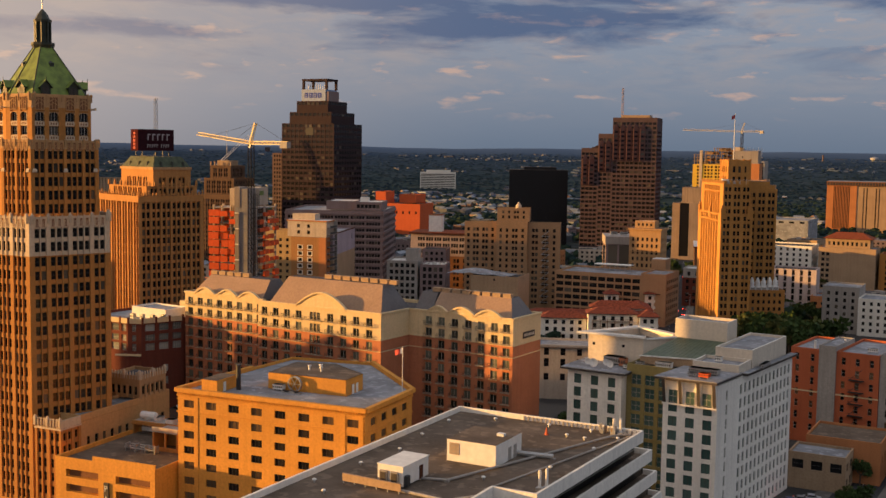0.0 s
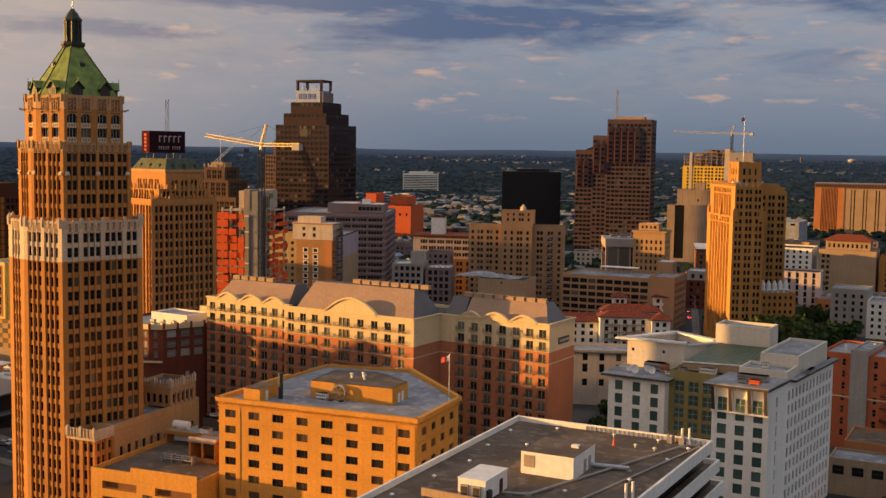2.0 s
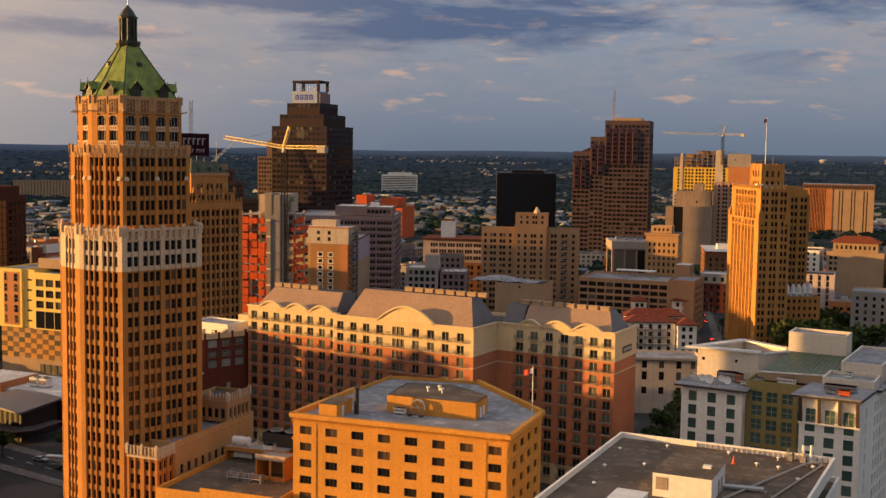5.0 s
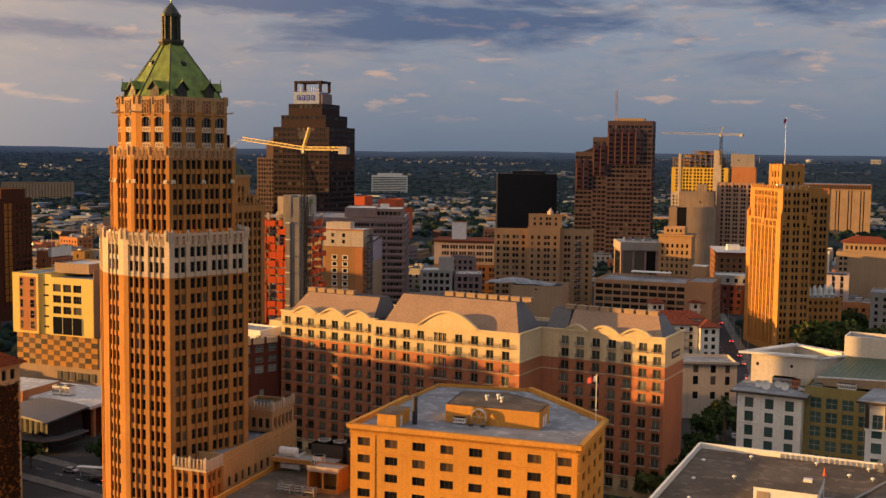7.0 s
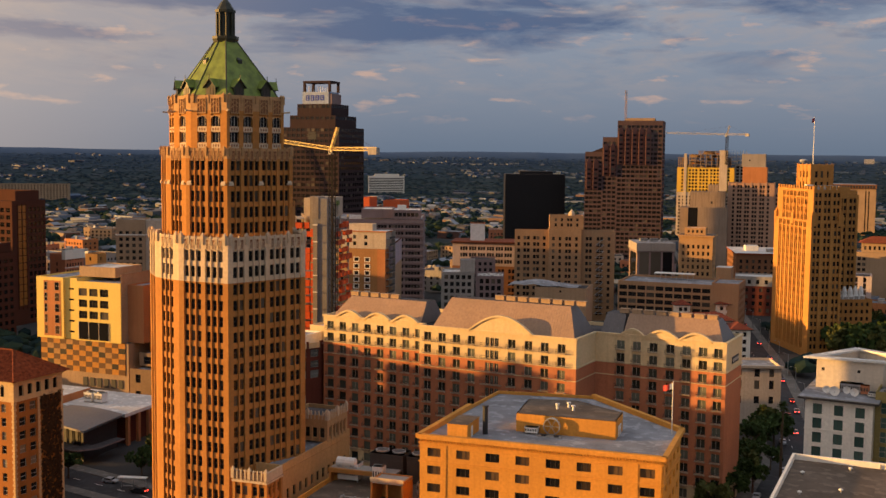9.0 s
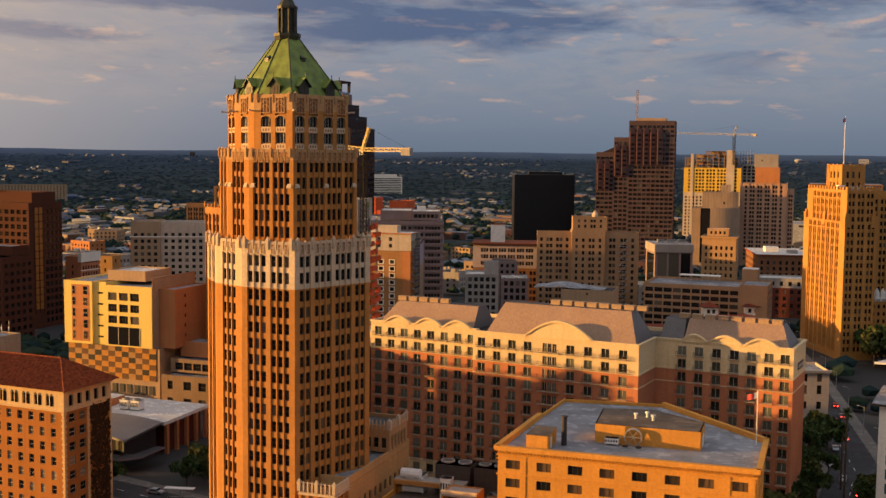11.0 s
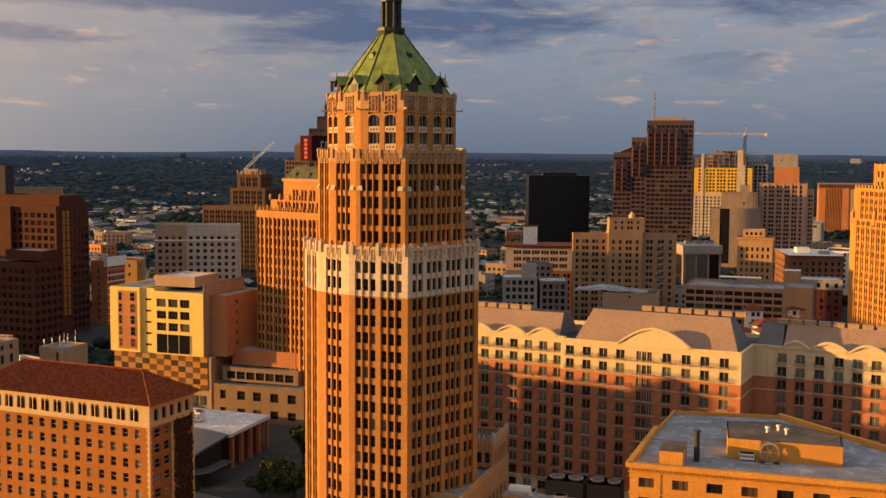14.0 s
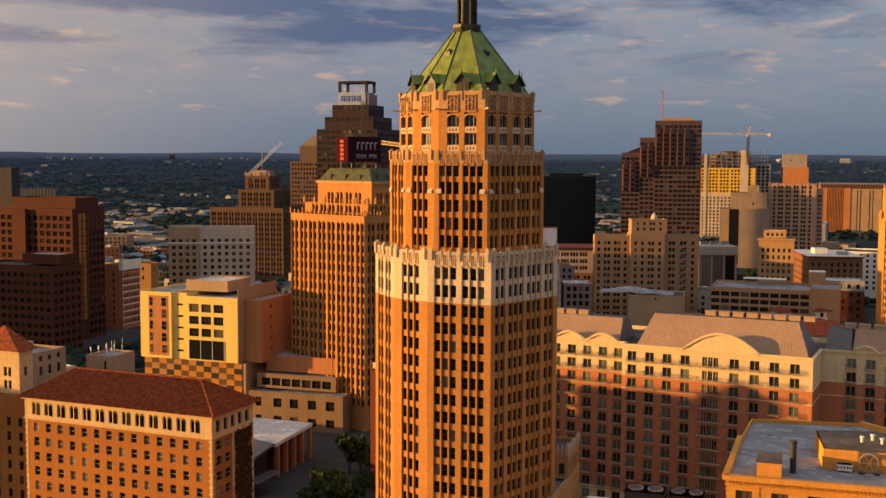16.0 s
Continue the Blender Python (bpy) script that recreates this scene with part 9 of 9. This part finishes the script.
# bus shelter by the pavilion
BUS = thing("bus_shelter", -291, 213, 20, "white roofed bus shelter beside the street", "bus shelter", z=0.24)
m = Mesher(); m.box(-4, -0.9, 2.9, 4, 0.9, 3.1, PAINTW); part("roof", m, BUS)
for x in (-3.5, 0, 3.5):
    m = Mesher(); cyl(m, x, 0.5, 0, 2.9, 0.08, STEEL, 6); part("post", m, BUS)
m = Mesher(); m.box(-3, 0.3, 0.45, 3, 0.7, 0.52, CONC); part("bench", m, BUS)

# ---- middle distance roofscape: low buildings joined by kind ----
rf = random.Random(31)
LOWM = [TANST, CONC, PALEC, PINKBR, REDBR, LILAC]
names = ("tan", "grey", "pale", "orange brick", "red brick", "mauve")


def blocked(x, y, r):
    for (x0, y0), (x1, y1) in zip(MAIN, MAIN[1:]):
        a, b = Vector((x0, y0)), Vector((x1, y1))
        t = max(0, min(1, (Vector((x, y)) - a).dot(b - a) / (b - a).length_squared))
        if (Vector((x, y)) - a.lerp(b, t)).length < r + 10:
            return True
    for bx, by, br in FOOT:
        if math.hypot(x - bx, y - by) < r + br:
            return True
    return False


FOOT = [(-240, 192, 30), (-165, 205, 45), (-97, 140, 60), (-210, 270, 62), (-102, 272, 38), (-345, 325, 34), (-390, 300, 38), (-320, 180, 40), (-585, 735, 50), (-395, 935, 48), (-490, 972, 48), (-165, 530, 36), (-312, 580, 38), (-425, 580, 50), (-365, 585, 28), (-360, 445, 26), (-345, 385, 28), (-250, 632, 22), (-330, 802, 30), (-247, 542, 38), (-290, 522, 24), (-300, 985, 40), (-325, 940, 40), (-400, 1285, 60), (-290, 1420, 80), (-280, 1210, 75), (-560, 405, 60), (-540, 450, 22), (-548, 510, 34), (-630, 670, 46), (-315, 245, 42), (-280, 280, 30), (-620, 1000, 60), (-150, 580, 26), (-115, 555, 40), (-155, 775, 50), (-210, 775, 36), (-65, 370, 45), (-70, 318, 26), (-181, 404, 26), (-206, 500, 34), (-218, 680, 28), (-208, 650, 22), (-138, 545, 26), (-370, 510, 22), (-122, 480, 38), (-680, 810, 45)]
made = 0
tries = 0
while made < 150 and tries < 4000:
    tries += 1
    d = rf.uniform(330, 1250)
    a = radians(rf.uniform(88, 146))
    x, y = -80 + d * math.cos(a), -5 + d * math.sin(a)
    w, dd = rf.uniform(12, 30), rf.uniform(12, 28)
    r = max(w, dd) * 0.6
    if blocked(x, y, r):
        continue
    FOOT.append((x, y, r))
    h = rf.uniform(6, 17) if d > 500 else rf.uniform(6, 12)
    k = rf.randrange(6)
    t = thing("low_city_block", x, y, rf.choice((5, 5, 12, -8, 25)), "low %s city block with flat roof" % names[k], "building", "low city blocks")
    n = max(1, int(h / 3.6))
    tower_block(t, rect(-w / 2, -dd / 2, w / 2, dd / 2), 0, h, LOWM[k], {0: (even(w, max(2, int(w / 4)), 1.8), storeys(1.2, n, 3.5, 1.9)), 1: (even(dd, max(2, int(dd / 4)), 1.8), storeys(1.2, n, 3.5, 1.9))}, rf.choice((ROOFG, ROOFG, ROOFB, ROOFD, ROOFD)), 0.6, limit=0)
    m = Mesher()
    for q in range(rf.randrange(2, 5)):
        px, py, pw = rf.uniform(-w * 0.35, w * 0.25), rf.uniform(-dd * 0.35, dd * 0.25), rf.uniform(1.5, 4)
        m.box(px, py, h - 0.6, px + pw, py + pw * 0.7, h + rf.uniform(0.6, 2.0), rf.choice((STEEL, CONC, CONC)))
    part("roof_plant", m, t, kind="stuff")
    made += 1

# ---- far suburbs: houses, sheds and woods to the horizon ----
# house colours dulled and blued: distance haze is painted into them
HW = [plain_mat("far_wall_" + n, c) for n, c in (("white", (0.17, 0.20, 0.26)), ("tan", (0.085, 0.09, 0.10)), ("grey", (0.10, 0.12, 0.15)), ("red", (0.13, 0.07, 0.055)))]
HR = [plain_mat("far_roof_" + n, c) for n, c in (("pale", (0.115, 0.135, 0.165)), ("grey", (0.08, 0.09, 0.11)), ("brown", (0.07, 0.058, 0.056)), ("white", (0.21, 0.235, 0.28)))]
HF = [plain_mat("hazed_house_" + n, c) for n, c in (("grey", (0.022, 0.042, 0.090)), ("pale", (0.045, 0.080, 0.150)), ("rose", (0.034, 0.045, 0.080)))]
m = Mesher()
for k in range(6500):
    d = 620 + 3900 * rf.random() ** 1.35
    a = radians(rf.uniform(84, 150))
    x, y = -80 + d * math.cos(a), -5 + d * math.sin(a)
    if d < 1300 and blocked(x, y, 12):
        continue
    if noise.noise((x * 0.0025, y * 0.0025, 9)) < -0.15:
        continue
    if d > 1900 and noise.noise((x * 0.0011, y * 0.004, 4)) < (-0.08 if d < 2600 else 0.20 if d < 3900 else 0.0):
        continue
    w, l, h = rf.uniform(6, 12), rf.uniform(8, 18), rf.uniform(3.5, 6)
    if rf.random() < 0.10:
        w, l, h = w * 2.4, l * 2.6, h * 1.5
    q = rf.uniform(-0.25, 0.25) + rf.choice((0, math.pi / 2))
    c, s = math.cos(q), math.sin(q)
    zb = land(x, y) - 1
    h += zb + 1
    P = [(x + c * u - s * v, y + s * u + c * v) for u, v in ((-l / 2, -w / 2), (l / 2, -w / 2), (l / 2, w / 2), (-l / 2, w / 2))]
    if d > 2000:
        h = zb + 1 + (h - zb - 1) * 0.55
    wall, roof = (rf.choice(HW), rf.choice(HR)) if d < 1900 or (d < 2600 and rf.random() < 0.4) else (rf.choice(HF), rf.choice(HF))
    for i in range(4):
        j = (i + 1) % 4
        m.face([(*P[i], zb), (*P[j], zb), (*P[j], h), (*P[i], h)], wall)
    if w < 15:
        e0, e1 = ((P[0][0] + P[3][0]) / 2, (P[0][1] + P[3][1]) / 2, h + w * 0.25), ((P[1][0] + P[2][0]) / 2, (P[1][1] + P[2][1]) / 2, h + w * 0.25)
        m.face([(*P[0], h), (*P[1], h), e1, e0], roof); m.face([(*P[2], h), (*P[3], h), e0, e1], roof)
        m.face([(*P[1], h), (*P[2], h), e1], wall); m.face([(*P[3], h), (*P[0], h), e0], wall)
    else:
        m.face([(*p, h) for p in P], roof)
tagged(part("far_suburb", m, None), "scattered far houses and sheds among trees, blued with painted haze", "suburb", kind="stuff")
# woods turn bluer with distance, haze mixed into the base colour
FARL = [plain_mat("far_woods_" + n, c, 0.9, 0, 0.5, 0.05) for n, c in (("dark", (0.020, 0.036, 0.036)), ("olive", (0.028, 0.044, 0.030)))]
HILLB = plain_mat("hazed_hill_woods", (0.040, 0.066, 0.115), 1.0, 0, 0.3, 0.02)
FARB = plain_mat("hazed_green_woods", (0.018, 0.034, 0.054), 1.0, 0, 0.4, 0.02)
m = Mesher()
ico = [(0, 0, 1), (0.89, 0, 0.45), (0.28, 0.85, 0.45), (-0.72, 0.53, 0.45), (-0.72, -0.53, 0.45), (0.28, -0.85, 0.45), (0.72, 0.53, -0.3), (-0.28, 0.85, -0.3), (-0.89, 0, -0.3), (-0.28, -0.85, -0.3), (0.72, -0.53, -0.3)]
icf = [(0, 1, 2), (0, 2, 3), (0, 3, 4), (0, 4, 5), (0, 5, 1), (1, 6, 2), (2, 7, 3), (3, 8, 4), (4, 9, 5), (5, 10, 1), (2, 6, 7), (3, 7, 8), (4, 8, 9), (5, 9, 10), (1, 10, 6)]
for k in range(50000):
    d = 420 + 4100 * rf.random() ** (0.9 if k < 44000 else 2.6)
    a = radians(rf.uniform(84, 150))
    x, y = -80 + d * math.cos(a), -5 + d * math.sin(a)
    if noise.noise((x * 0.006, y * 0.006, 2)) + rf.uniform(-0.5, 0.5) < -0.2 and d < 2500:
        continue
    if d < 1300 and blocked(x, y, 3):
        continue
    if d > 1900 and rf.random() < min(0.6, (d - 1900) / 2600):
        continue
    r = rf.uniform(2.2, 4.8) * (1 + d / 6500)
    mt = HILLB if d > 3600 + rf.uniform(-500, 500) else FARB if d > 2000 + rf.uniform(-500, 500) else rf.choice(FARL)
    zb = land(x, y)
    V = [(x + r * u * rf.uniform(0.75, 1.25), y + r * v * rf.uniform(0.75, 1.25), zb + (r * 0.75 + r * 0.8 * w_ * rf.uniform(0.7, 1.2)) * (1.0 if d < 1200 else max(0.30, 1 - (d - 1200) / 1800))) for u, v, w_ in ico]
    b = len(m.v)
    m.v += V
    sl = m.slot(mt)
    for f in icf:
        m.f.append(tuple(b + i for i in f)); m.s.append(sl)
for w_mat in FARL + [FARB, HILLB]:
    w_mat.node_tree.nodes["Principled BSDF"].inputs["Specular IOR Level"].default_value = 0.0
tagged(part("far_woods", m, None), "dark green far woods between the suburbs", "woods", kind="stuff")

# concrete this dark because the slab's shade is put into its colour
SLABG = wall_mat("shaded_slab_concrete", (0.05, 0.047, 0.055))
simple("far_grey_slab", -746, 533, 5, 14, 8, 82, SLABG, "plain grey slab tower beyond the dark office", "office building", (1, 1), 1.0, 1.2, 60, limit=0)

# landmarks on the far plain, haze put into their wall colours
FW = plain_mat("hazy_white_wall", (0.30, 0.31, 0.34)); FBR = plain_mat("hazy_brown_wall", (0.10, 0.065, 0.065))
WT = thing("water_tower", -853, 4317, 0, "white water tower far off on the plain", "water tower", z=60)
m = Mesher(); cyl(m, 0, 0, 0, 16, 6, FW, 12); cyl(m, 0, 0, 16, 21, 8, FW, 14, 15); part("stem", m, WT)
m = Mesher(); cyl(m, 0, 0, 21, 27, 15, FW, 14); cyl(m, 0, 0, 27, 30, 15, FW, 14, 6); part("tank", m, WT)
SC = thing("smokestack", -1027, 4278, 0, "slim dark smokestack far off on the plain", "chimney", z=58)
m = Mesher(); cyl(m, 0, 0, 0, 37, 4.2, FBR, 10, 3.0); part("shaft", m, SC)
for nm, x, y, yaw, w, d, z, h, mt, lab in (("far_white_tower", -628, 4355, 8, 34, 20, 45, 46, FW, "white twin tower block far off on the plain"), ("far_brown_block", -590, 4362, 8, 40, 22, 36, 38, FBR, "low brown block beside the far white tower"), ("far_red_tower", -2944, 3385, 40, 20, 16, 58, 37, FBR, "dark red tower block far off on the plain")):
    t = thing(nm, x, y, yaw, lab, "tower block", z=z)
    m, slots = Mesher(), []
    facade(m, slots, (-w / 2, -d / 2), (w / 2, -d / 2), 0, h, even(w, 6, 2.6), storeys(2, int(h / 5), 4.6, 2.4), mt)
    for i in (1, 2, 3):
        q = rect(-w / 2, -d / 2, w / 2, d / 2)
        m.face([(*q[i], 0), (*q[(i + 1) % 4], 0), (*q[(i + 1) % 4], h), (*q[i], h)], mt)
    m.face([(*p, h) for p in rect(-w / 2, -d / 2, w / 2, d / 2)], mt)
    part("wall", m, t)
    windows(t, slots, limit=0)

# ---- unseen blocks towards the setting sun, added to shade hotel and dark offices ----
for x, y, yaw, w, d, h in ((-735, 262, 4, 90, 30, 58), (-492, 106, 4, 34, 22, 47)):
    simple("west_side_block", x, y, yaw, w, d, h, TANST, "plain tan block out of sight, added to cast shade", "office building", (10, 5), 1.8, 2.0, 3.6, limit=0)
